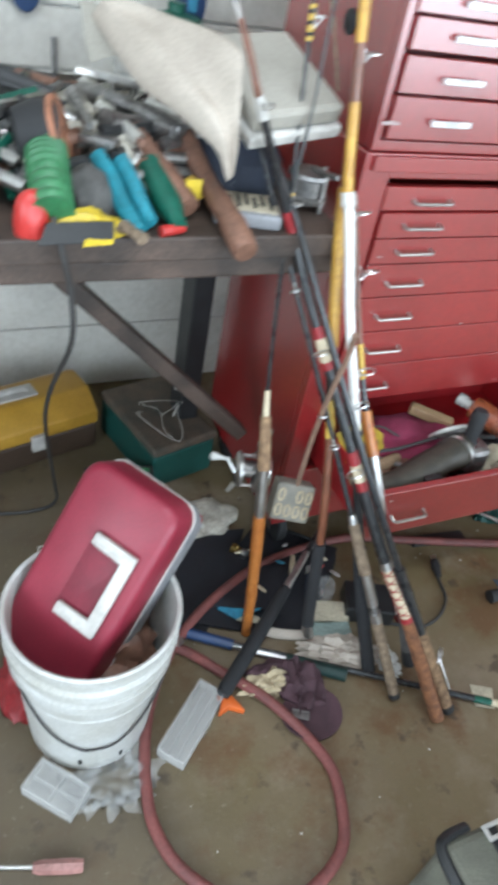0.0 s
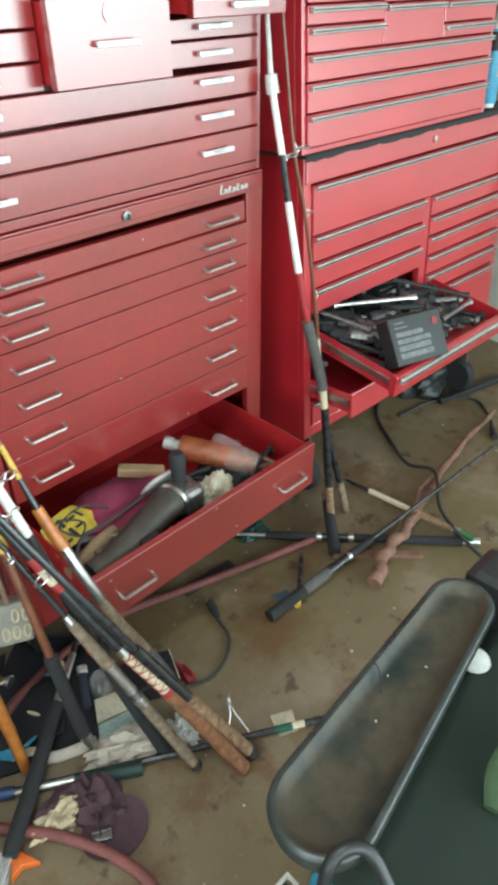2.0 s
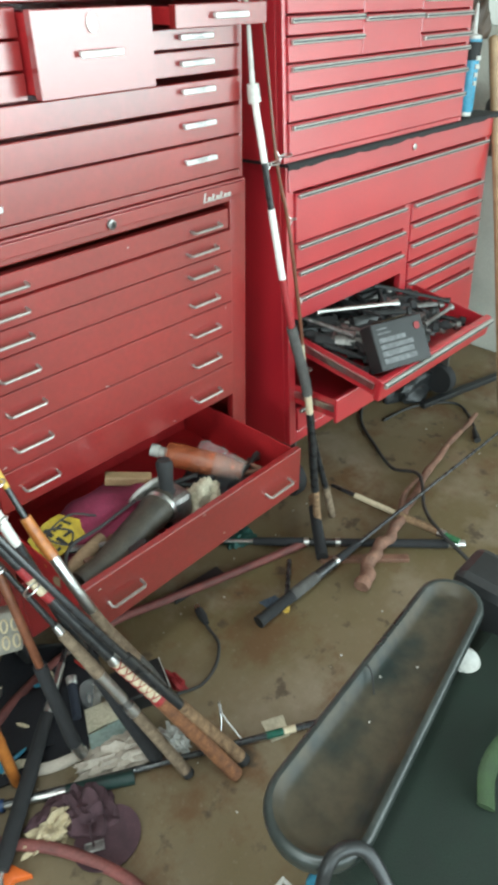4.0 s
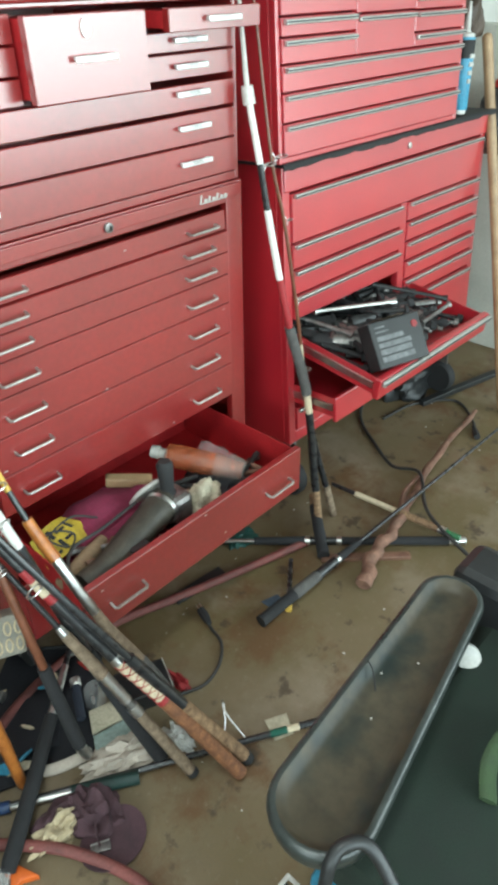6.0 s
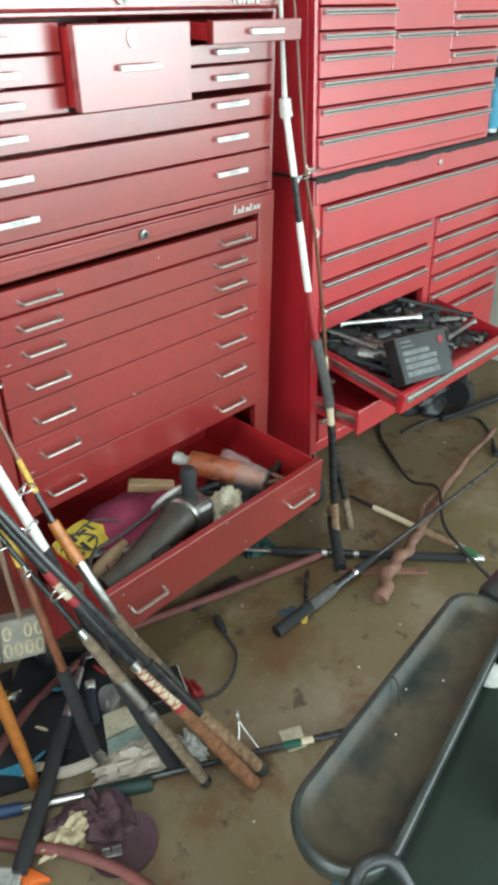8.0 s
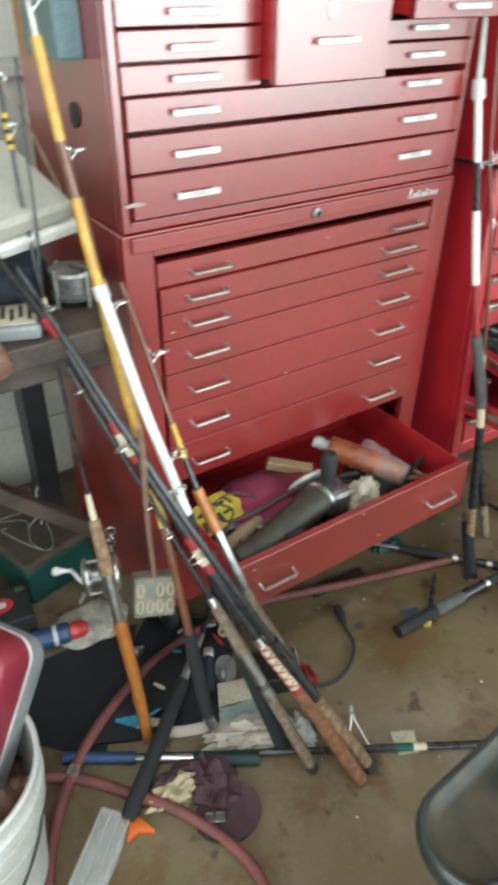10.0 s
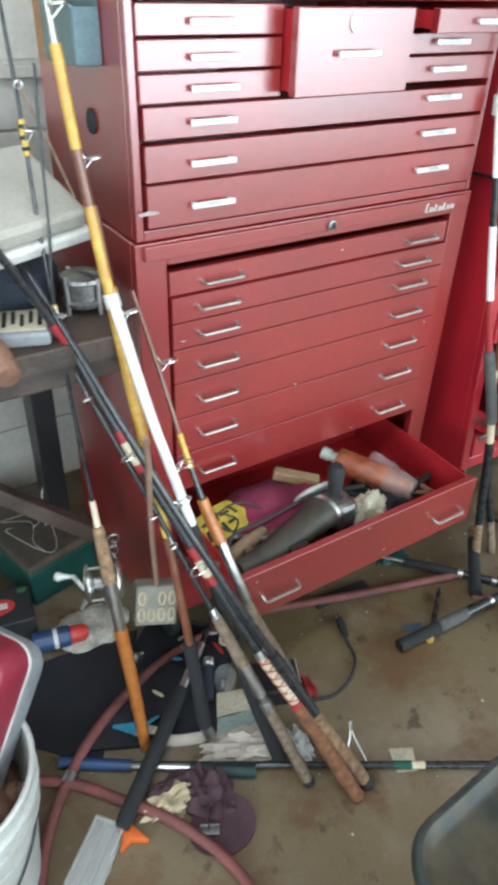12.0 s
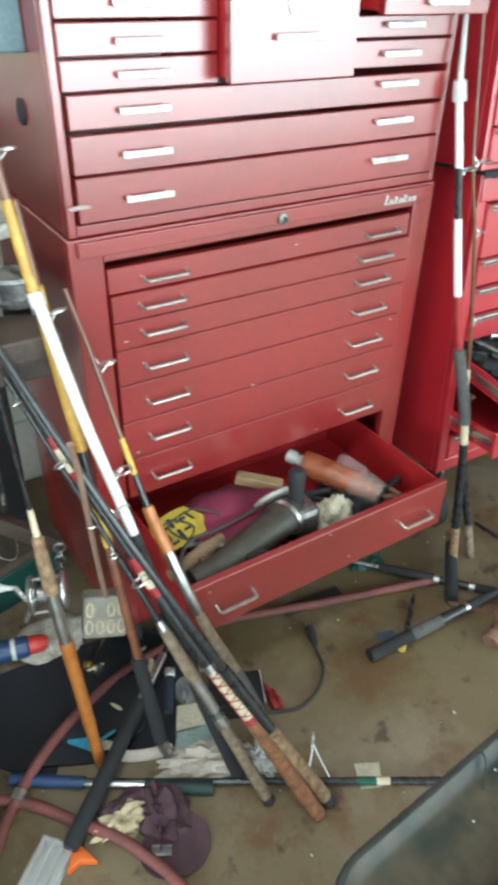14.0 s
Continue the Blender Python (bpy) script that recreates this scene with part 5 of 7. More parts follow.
for a in (-1.95, -1.30):
    k = box((-0.004, -0.003, 0), (0.004, 0.003, 0.062), 0.002, m=Matrix.Translation((0.1195 * math.cos(a), 0.1195 * math.sin(a), 0.030)) @ Matrix.Rotation(a + 1.57, 4, "Z") @ Matrix.Rotation(radians(-5.4), 4, "X"))
    part("printed_mark", k, INK, bk, "black printed mark", local=True)
part("body_ring", lathe([(0.1355, 0.205), (0.1375, 0.207), (0.138, 0.212), (0.1365, 0.214)], 48, caps=False), BUCKET_W, bk, local=True)
solo("bucket_clutter", crumple((-0.64, -0.28, 0.17), 0.10, 0.10, 0.09, 3, 0.4), WOOD_HANDLE, "brown odds and ends inside the bucket", "clutter")
ax_l, ax_n = Vector((-0.5215, -0.2557, -0.8140)).normalized(), Vector((-0.6239, -0.5365, 0.5682))
ax_s = ax_n.cross(ax_l).normalized()
ax_n = ax_l.cross(ax_s).normalized()
RB = Matrix.Translation((-0.665, -0.2715, 0.4114)) @ Matrix((ax_s, ax_l, ax_n)).transposed().to_4x4()
rb = thing("maroon_box", RB, "maroon plastic tool box with a grey handle, tipped into the bucket", "tool box")


def rounded_slab(hx, hy, z0, z1, r, bev, n=6):
    o = []
    for cx, cy, a0 in ((hx - r, hy - r, 0), (-hx + r, hy - r, 90), (-hx + r, -hy + r, 180), (hx - r, -hy + r, 270)):
        o += [(cx + r * math.cos(radians(a0 + 90 * i / n)), cy + r * math.sin(radians(a0 + 90 * i / n))) for i in range(n + 1)]
    b = bmesh.new()
    levels = ((0.0, z0), (0.0, z1 - bev), (bev * 0.3, z1 - bev * 0.3), (bev, z1))
    rings = [[b.verts.new((x * (1 - s / hx), y * (1 - s / hy), zz)) for x, y in o] for s, zz in levels]
    for p, q in zip(rings, rings[1:]):
        for i in range(len(o)):
            b.faces.new((p[i], p[(i + 1) % len(o)], q[(i + 1) % len(o)], q[i]))
    b.faces.new(rings[0][::-1])
    b.faces.new(rings[-1])
    return b


lid = part("lid", moved(rounded_slab(0.098, 0.190, -0.085, 0.0, 0.038, 0.014), Matrix.Translation((0, 0.008, 0))), BOX_RED, rb, local=True, angle=50)
part("base", moved(rounded_slab(0.101, 0.184, -0.125, -0.0865, 0.038, 0.006), Matrix.Translation((0.002, 0.010, 0))), BOX_GREY, rb, "grey lower half", local=True)
part("seam_bead", moved(rounded_slab(0.1000, 0.1920, -0.0875, -0.0835, 0.038, 0.0012), Matrix.Translation((0, 0.008, 0))), PALE_GREY, rb, "scuffed pale seam", local=True)
# raised slab; its darker maroon stands for shade in the sunken well
part("handle_well_shade", moved(rounded_slab(0.044, 0.080, 0.0, 0.0025, 0.006, 0.001), Matrix.Translation((0.024, 0, 0))), BOX_SHADED, rb, "darker maroon slab giving the handle recess its shade", local=True)
h = prism([(-0.014, -0.080), (0.072, -0.080), (0.072, 0.080), (-0.014, 0.080), (-0.014, 0.058), (0.049, 0.056), (0.049, -0.056), (-0.014, -0.058)], 0.004, 0.016, 0.003)
part("handle", h, PALE_GREY, rb, "pale grey folding handle", local=True)

# clear compartment trays and film on the floor
def tray(name, corners, z, label, cells):
    o = Vector((*corners[0], z))
    u, v = Vector((*corners[1], z)) - o, Vector((*corners[3], z)) - o
    L, W = u.length, v.length
    m = Matrix.Translation(o) @ Matrix((u.normalized(), (v - u.normalized() * v.dot(u.normalized())).normalized(), Vector((0, 0, 1)))).transposed().to_4x4()
    t = thing(name, m, label, "tray")
    s = 1 if (u.x * v.y - u.y * v.x) > 0 else -1
    b = box((0, 0, 0), (L, W, 0.003), 0.001)
    for a, c in (((0, 0, 0.003), (L, 0.003, 0.028)), ((0, W - 0.003, 0.003), (L, W, 0.028)), ((0, 0.003, 0.003), (0.003, W - 0.003, 0.028)), ((L - 0.003, 0.003, 0.003), (L, W - 0.003, 0.028))):
        box(a, c, 0.0008, bm=b)
    part("tray_body", b, CLEAR_EDGE, t, local=True)
    for i in range(1, cells):
        part("divider", box((0.003, W * i / cells - 0.001, 0.003), (L - 0.003, W * i / cells + 0.001, 0.024), 0.0005), CLEAR_EDGE, t, local=True)
    if L < 1.3 * W:
        part("divider", box((L / 2 - 0.001, 0.004, 0.003), (L / 2 + 0.001, W / cells - 0.0015, 0.024), 0.0005), CLEAR_EDGE, t, local=True)
        part("divider", box((L / 2 - 0.001, W / cells + 0.0015, 0.003), (L / 2 + 0.001, W - 0.004, 0.024), 0.0005), CLEAR_EDGE, t, local=True)
    part("lid", box((-0.002, -0.002, 0.0285), (L + 0.002, W + 0.002, 0.031), 0.001), CLEAR, t, "cloudy clear lid", local=True)
    part("latch", box((L * 0.4, W + 0.0022, 0.012), (L * 0.6, W + 0.006, 0.032), 0.001), CLEAR, t, local=True)
    return t


tray("lure_tray", [(-0.553, -0.424), (-0.422, -0.308), (-0.376, -0.378), (-0.525, -0.478)], 0.001, "cloudy clear plastic lure tray with long compartments", 3)
tray("lure_tray", [(-0.808, -0.416), (-0.762, -0.374), (-0.680, -0.444), (-0.726, -0.486)], 0.001, "square clear lure tray lying by the bucket", 2)
solo("plastic_film", crumple((-0.644, -0.441, 0.0), 0.065, 0.05, 0.022, 14, 0.9, lobes=7.0), FILM, "crinkled clear plastic film by the bucket", "film")
sv = thing("screwdriver", (-0.78, -0.535, 0), "screwdriver with a clear reddish handle on the concrete", "screwdriver")
part("shaft", tube([(-0.913, -0.513, 0.012), (-0.808, -0.549, 0.012)], 0.0035, 8), CHROME, sv, "steel shaft")
part("handle", tube([(-0.810, -0.549, 0.013), (-0.798, -0.553, 0.013), (-0.748, -0.569, 0.014), (-0.730, -0.574, 0.013)], [0.009, 0.0125, 0.0135, 0.011], 8), HANDLE_PK, sv, "cloudy pink plastic handle")
solo("rag_red", crumple((-0.775, -0.20, 0.0), 0.04, 0.08, 0.03, 17, 0.4), RED_EDGE, "dull red rag beside the bucket", "rag")

# orange claw clip
oc = prism([(-0.395, -0.345), (-0.370, -0.350), (-0.352, -0.398), (-0.380, -0.380), (-0.408, -0.388), (-0.392, -0.365)], 0.001, 0.02, 0.002)
solo("orange_clip", oc, ORANGE_PL, "broken orange plastic clip on the floor", "clip")

# red hose: a loop on the floor
hp = curve([(0.72, -0.20, 0.014), (0.447, -0.118, 0.014), (0.285, -0.066, 0.014), (0.12, -0.015, 0.014), (-0.043, -0.018, 0.014), (-0.168, -0.042, 0.016), (-0.265, -0.088, 0.03), (-0.358, -0.140, 0.03), (-0.432, -0.194, 0.02), (-0.502, -0.270, 0.014), (-0.557, -0.367, 0.014), (-0.589, -0.470, 0.014), (-0.597, -0.56, 0.014), (-0.565, -0.65, 0.014), (-0.47, -0.745, 0.014), (-0.37, -0.745, 0.014), (-0.284, -0.705, 0.014), (-0.246, -0.636, 0.014), (-0.231, -0.562, 0.014), (-0.252, -0.480, 0.014), (-0.299, -0.387, 0.02), (-0.366, -0.297, 0.014), (-0.429, -0.222, 0.016), (-0.52, -0.15, 0.014), (-0.60, -0.07, 0.014)], 8)
hz = thing("rubber_hose", (-0.4, -0.5, 0), "dusty red rubber hose looped on the floor", "hose")
part("hose", tube(hp, 0.0115, 12), HOSE, hz)
part("coupling", tube([(-0.432, -0.194, 0.02), (-0.447, -0.211, 0.02)], 0.015, 10), CHROME, hz, "metal hose clamp")

# ---- floor heap under the rods ----
fb = thing("black_bag", (-0.15, -0.09, 0), "flat black fabric bag spread on the floor", "bag")
part("panel", sheet([(-0.415, -0.15), (-0.13, -0.27), (0.06, -0.05), (-0.10, 0.11)], 0.002, 0.006, 16, 0.012, 7, 7.0), TARP, fb)
part("zip_edge", tube(curve([(-0.10, 0.10, 0.016), (-0.02, 0.03, 0.018), (0.05, -0.05, 0.016), (-0.02, -0.14, 0.018)], 6), 0.005, 6), RUBBER, fb, "bound zip edge")
part("pocket_flap", sheet([(-0.33, -0.13), (-0.17, -0.20), (-0.08, -0.09), (-0.22, -0.01)], 0.013, 0.003, 10, 0.010, 4, 9.0), TARP, fb, "raised pocket flap")
solo("dark_cloth", sheet([(-0.54, -0.02), (-0.37, -0.20), (-0.15, 0.09), (-0.40, 0.12)], 0.001, 0.004, 14, 0.010, 3, 6.0), TARP, "dark oily cloth on the floor", "cloth")
solo("bag_rim", tube(curve([(-0.24, -0.215, 0.014), (-0.21, -0.238, 0.014), (-0.17, -0.255, 0.014), (-0.13, -0.268, 0.014)], 6), 0.012, 8, flat=0.35), CLOTH_WHITE, "dirty white strap along the bag's edge", "strap")
pm = thing("paper_stack", (-0.05, -0.28, 0), "yellowed papers and a teal card in the floor heap", "papers")
part("sheet", sheet([(-0.078, -0.187), (0.003, -0.213), (-0.022, -0.262), (-0.107, -0.239)], 0.014, 0.004, 8, 0.008, 2), PAPER, pm)
part("card", sheet([(-0.107, -0.239), (-0.022, -0.262), (-0.044, -0.334), (-0.139, -0.302)], 0.011, 0.004, 8, 0.004, 5), PAPER_TEAL, pm, "pale teal card")
solo("white_glove", crumple((-0.080, -0.325, 0.006), 0.080, 0.034, 0.024, 21, 0.75, lobes=6.5, m=Matrix.Rotation(radians(-20), 4, "Z")), CLOTH_WHITE, "crumpled cream work glove", "glove")
solo("white_scrap", crumple((0.018, -0.385, 0.004), 0.020, 0.032, 0.022, 23, 0.8, lobes=6.0), BUCKET_W, "crumpled white plastic scrap", "scrap")
solo("cream_glove", crumple((-0.272, -0.350, 0.004), 0.052, 0.030, 0.022, 31, 0.75, lobes=5.5), GLOVE, "stiff cream rag on the floor", "rag")
cp = thing("plum_cap", (-0.17, -0.40, 0), "plum coloured baseball cap with a metal strap buckle", "cap")
cb = bmesh.new()
bmesh.ops.create_icosphere(cb, subdivisions=4, radius=1)
for v in cb.verts:
    n1, n2 = noise.noise(v.co * 2.3 + Vector((4, 1, 2))), abs(noise.noise(v.co * 4.5 + Vector((1, 7, 3))))
    v.co = Vector((-0.204 + 0.050 * v.co.x * (1 + 0.3 * n1), -0.371 + 0.062 * v.co.y * (1 + 0.3 * n1), max(0.003, 0.052 * v.co.z * (1 + 0.7 * n1 - 0.5 * n2))))
part("crown", cb, PURPLE, cp)
# the brim curls a little at its edge
brim = bmesh.new()
rings = []
for k in range(6):
    r = 0.012 + 0.0115 * k
    rings.append([brim.verts.new((-0.215 + r * math.cos(a), -0.446 + 0.85 * r * math.sin(a), 0.010 + 0.010 * math.cos(a - 0.6) ** 2 * (k / 5) ** 2)) for a in (2 * math.pi * j / 28 for j in range(28))])
for p, q in zip(rings, rings[1:]):
    for j in range(28):
        brim.faces.new((p[j], p[(j + 1) % 28], q[(j + 1) % 28], q[j]))
brim.faces.new(rings[0])
ext = bmesh.ops.extrude_face_region(brim, geom=list(brim.faces))
for v in ext["geom"]:
    if isinstance(v, bmesh.types.BMVert):
        v.co.z -= 0.003
part("brim", brim, PURPLE, cp)
part("side_fold", crumple((-0.264, -0.328, 0.004), 0.050, 0.024, 0.024, 27, 0.4), PURPLE, cp)
part("strap", tube(curve([(-0.224, -0.406, 0.035), (-0.233, -0.417, 0.024), (-0.243, -0.444, 0.019)], 5), 0.007, 8, flat=0.25), PURPLE, cp)
bkm = Matrix.Translation((-0.243, -0.444, 0.020)) @ Matrix.Rotation(radians(-30), 4, "Z")
bkb = bmesh.new()
for lo, hi in (((-0.019, 0.007, 0), (0.019, 0.010, 0.003)), ((-0.019, -0.010, 0), (0.019, -0.007, 0.003)), ((-0.019, -0.007, 0), (-0.016, 0.007, 0.003)), ((0.016, -0.007, 0), (0.019, 0.007, 0.003))):
    box(lo, hi, 0.0008, bm=bkb, m=bkm)
box((-0.0155, -0.0065, 0.0002), (0.0155, 0.0065, 0.0022), 0.0005, bm=bkb, m=bkm)
part("buckle", bkb, STEEL, cp, "grey metal buckle")
solo("small_jar", lathe([(0.022, 0), (0.026, 0.004), (0.026, 0.035), (0.022, 0.04), (0.022, 0.05)], 16, Matrix.Translation((-0.045, -0.170, 0.012))), CLEAR, "small grubby glass jar in the heap", "jar")
solo("lighter_tube", tube([(-0.10, -0.10, 0.03), (-0.085, -0.07, 0.034), (-0.075, -0.05, 0.036)], [0.008, 0.008, 0.006], 8), WRAP_CREAM, "pale plastic lure in the heap", "lure")
btm = Matrix.Translation((0.049, -0.230, 0.0)) @ Matrix.Rotation(radians(-24), 4, "Z")
btr = thing("black_tray", btm, "black plastic tray with a pale scuffed edge behind the rods", "tray")
part("body", box((-0.06, -0.045, 0.0), (0.06, 0.045, 0.050), 0.004), BLACK_PL, btr, local=True)
part("scuffed_edge", box((0.0605, -0.044, 0.046), (0.0625, 0.044, 0.0515), 0.0005), PALE_GREY, btr, "pale scuffed edge", local=True)
solo("blue_label", sheet([(-0.318, -0.142), (-0.285, -0.182), (-0.250, -0.172), (-0.272, -0.104)], 0.018, 0.002, 6, 0.004, 9), BLUE_LAB, "blue and white packet in the heap", "packet")
tch = thing("pocket_torch", (-0.053, -0.105, 0.045), "dark blue pocket torch with a chrome head in the heap", "torch")
part("head", tube([(-0.053, -0.105, 0.045), (-0.061, -0.120, 0.042), (-0.063, -0.123, 0.042)], [0.013, 0.0135, 0.0115], 14), CHROME, tch, "chrome head")
part("barrel", tube([(-0.063, -0.123, 0.042), (-0.076, -0.146, 0.038), (-0.102, -0.194, 0.030)], [0.011, 0.0115, 0.0105], 14), NAVY, tch)
solo("red_tape", crumple((0.128, -0.27, 0.0), 0.013, 0.032, 0.016, 40, 0.6), RED_EDGE, "torn red plastic tape on the floor", "tape")
pg = thing("power_cord_plug", (0.2, -0.27, 0), "black cord with a plug on the floor", "cord")
part("cord", tube(curve([(0.06, -0.28, 0.012), (0.116, -0.305, 0.006), (0.164, -0.322, 0.006), (0.226, -0.306, 0.006), (0.276, -0.265, 0.006), (0.292, -0.215, 0.006), (0.30, -0.19, 0.008)], 6), 0.0042, 7), CABLE, pg)
part("plug", tube([(0.298, -0.20, 0.010), (0.308, -0.172, 0.012), (0.316, -0.150, 0.012)], [0.007, 0.013, 0.011], 8), RUBBER, pg, "black rubber plug")
for s in (-0.005, 0.005):
    part("prong", box((-0.0015, 0, -0.003), (0.0015, 0.018, 0.003), 0.0005, m=Matrix.Translation((0.317 + s, -0.150, 0.012)) @ Matrix.Rotation(radians(-20), 4, "Z")), CHROME, pg, "metal prong")
solo("dark_bar", box((0.30, -0.055, 0.0), (0.47, -0.02, 0.012), 0.003, m=Matrix.Translation((0, 0, 0)) @ Matrix.Rotation(radians(-6), 4, "Z")), BLACK_PL, "flat black bar under the drawer", "bar")

# ---- fishing rods ----


def along(pts, z0, z1, k=5):
    """The stretch of a rod between two heights, as a smooth line."""
    c = curve(pts, 12)
    keep = [p for p in c if min(z0, z1) <= p.z <= max(z0, z1)]

    def at(zz):
        for a, b in zip(c, c[1:]):
            if (a.z - zz) * (b.z - zz) <= 0 and abs(a.z - b.z) > 1e-9:
                return a + (b - a) * ((zz - a.z) / (b.z - a.z))
        return c[0] if abs(c[0].z - zz) < abs(c[-1].z - zz) else c[-1]

    lo, hi = at(min(z0, z1)), at(max(z0, z1))
    keep = sorted(keep, key=lambda p: p.z)
    return [lo] + [p for p in keep if (p - lo).length > 2e-3 and (p - hi).length > 2e-3] + [hi]


def rod(name, label, pts, sections, guides=(), group=""):
    """A fishing rod: sections (part, from height, to height, radius there, radius here, material)."""
    t = thing(name, pts[0], label, "fishing rod", group)
    for nm, a, b, r0, r1, material in sections:
        line = along(pts, a, b)
        n = len(line)
        part(nm, tube(line, [r0 + (r1 - r0) * i / (n - 1) for i in range(n)], 12), material, t)
    for zg, r, side in guides:
        line = along(pts, zg - 0.02, zg + 0.02)
        p, d = line[len(line) // 2], (line[-1] - line[0]).normalized()
        s = Vector(side).normalized()
        s = (s - d * s.dot(d)).normalized()
        c = p + s * (r + 0.010)
        g = ring(c, d, r, 0.0017, 14)
        tube([p - d * 0.018, c - s * r], 0.0014, 5, g)
        tube([p + d * 0.018, c - s * r], 0.0014, 5, g)
        tube([p - d * 0.018, c + d.cross(s) * r], 0.0012, 5, g)
        part("line_guide", g, CHROME, t, "chrome ring guide")
    return t


G = "leaning rods"
PW = [(-0.040, -0.392, 0.016), (-0.079, -0.330, 0.2), (-0.117, -0.270, 0.41), (-0.158, -0.209, 0.635), (-0.190, -0.160, 0.80), (-0.214, -0.123, 0.95), (-0.224, -0.100, 1.02), (-0.232, -0.080, 1.124), (-0.240, -0.064, 1.224), (-0.247, -0.05, 1.33), (-0.251, -0.043, 1.39)]
rod("white_yellow_rod", "long white and yellow fibreglass rod with a black foam butt", PW, (
    ("butt_grip", 0.016, 0.34, 0.0155, 0.0145, FOAM), ("lower_blank", 0.34, 0.60, 0.0105, 0.0105, BLANK), ("white_blank", 0.60, 0.985, 0.0092, 0.0088, WHITE_ROD),
    ("ferrule", 0.985, 1.005, 0.012, 0.012, PALE_GREY), ("yellow_blank", 1.005, 1.13, 0.0084, 0.008, YELLOW), ("wrap", 1.13, 1.205, 0.0074, 0.0074, BLANK_BR), ("upper_blank", 1.205, 1.33, 0.008, 0.0076, YELLOW), ("tip", 1.33, 1.385, 0.0050, 0.0040, PULL)),
    ((1.375, 0.011, (0.3, -1, 0.2)), (1.19, 0.010, (1, -0.4, 0.2)), (0.965, 0.012, (1, -0.3, 0)), (0.70, 0.015, (1, -0.3, 0))), G)
PT = [(0.085, -0.532, 0.014), (-0.009, -0.438, 0.223), (-0.102, -0.338, 0.44), (-0.175, -0.255, 0.62), (-0.245, -0.165, 0.81), (-0.290, -0.09, 0.945), (-0.33, 0.0, 1.06)]
rod("black_cork_rod", "black rod with a pale cork butt leaning on the others", PT, (
    ("butt_cap", 0.014, 0.03, 0.015, 0.0155, RUBBER), ("butt_grip", 0.03, 0.215, 0.015, 0.0135, CORK), ("foregrip", 0.215, 0.36, 0.0125, 0.0115, BLANK), ("blank", 0.36, 0.80, 0.0075, 0.0065, BLANK), ("upper_blank", 0.80, 1.06, 0.006, 0.004, BLANK)), ((0.66, 0.012, (1, -0.5, 0)),), G)
PQ = [(0.051, -0.541, 0.014), (-0.038, -0.419, 0.249), (-0.080, -0.358, 0.345), (-0.161, -0.247, 0.56), (-0.240, -0.142, 0.78), (-0.287, -0.073, 0.921), (-0.388, -0.085, 1.12), (-0.41, -0.075, 1.177), (-0.434, -0.05, 1.241), (-0.45, -0.03, 1.285)]
rq = rod("red_wrapped_rod", "black rod with red and cream wraps and a brown cork butt", PQ, (
    ("butt_grip", 0.014, 0.245, 0.0155, 0.0145, CORK_R), ("cream_underwrap", 0.245, 0.345, 0.0130, 0.0122, WRAP_CREAM), ("winding_check", 0.345, 0.36, 0.0135, 0.0125, CHROME), ("foregrip", 0.36, 0.50, 0.0125, 0.0115, BLANK),
    ("red_wrap", 0.50, 0.517, 0.0115, 0.0115, WRAP_RED), ("cream_wrap", 0.517, 0.548, 0.0115, 0.011, WRAP_CREAM), ("red_wrap", 0.548, 0.572, 0.011, 0.0105, WRAP_RED), ("blank", 0.572, 0.715, 0.009, 0.0085, BLANK),
    ("red_wrap", 0.715, 0.728, 0.0105, 0.0105, WRAP_RED), ("cream_wrap", 0.728, 0.766, 0.0105, 0.010, WRAP_CREAM), ("red_wrap", 0.766, 0.784, 0.010, 0.0095, WRAP_RED), ("mid_blank", 0.784, 0.925, 0.008, 0.0075, BLANK),
    ("red_wrap", 0.925, 0.96, 0.008, 0.008, WRAP_RED), ("upper_blank", 0.96, 1.10, 0.007, 0.0062, BLANK), ("tip_wrap", 1.10, 1.13, 0.0078, 0.0072, PALE_GREY), ("tip_blank", 1.13, 1.215, 0.0052, 0.0044, BLANK_BR), ("tip_top", 1.215, 1.285, 0.0040, 0.0036, PULL)),
    ((0.535, 0.016, (-0.4, -1, -0.3)), (0.74, 0.013, (-0.4, -1, -0.3)), (1.115, 0.008, (0.3, -1, 0)), (1.263, 0.007, (0.3, -1, 0))), G)
dia = along(PQ, 0.245, 0.345)
d0, d1 = dia[0], dia[-1]
du = (d1 - d0).normalized()
dx = du.orthogonal().normalized()
dy = du.cross(dx)
for turn in (-1, 1):
    for ph in (0.0, math.pi):
        hx = [d0.lerp(d1, i / 60) + (0.0136 - 0.0008 * i / 60) * (math.cos(turn * i * 0.34 + ph) * dx + math.sin(turn * i * 0.34 + ph) * dy) for i in range(61)]
        part("diamond_thread", tube(hx, 0.0011, 5), WRAP_RED, rq, "red thread crossing in diamonds")
part("red_wrap", tube([d0 - du * 0.004, d0 + du * 0.008], 0.0148, 12), WRAP_RED, rq)
PS = [(-0.017, -0.469, 0.016), (-0.074, -0.372, 0.211), (-0.136, -0.283, 0.41), (-0.195, -0.195, 0.60), (-0.255, -0.108, 0.79), (-0.300, -0.035, 0.935), (-0.335, 0.04, 1.06), (-0.37, 0.15, 1.16)]
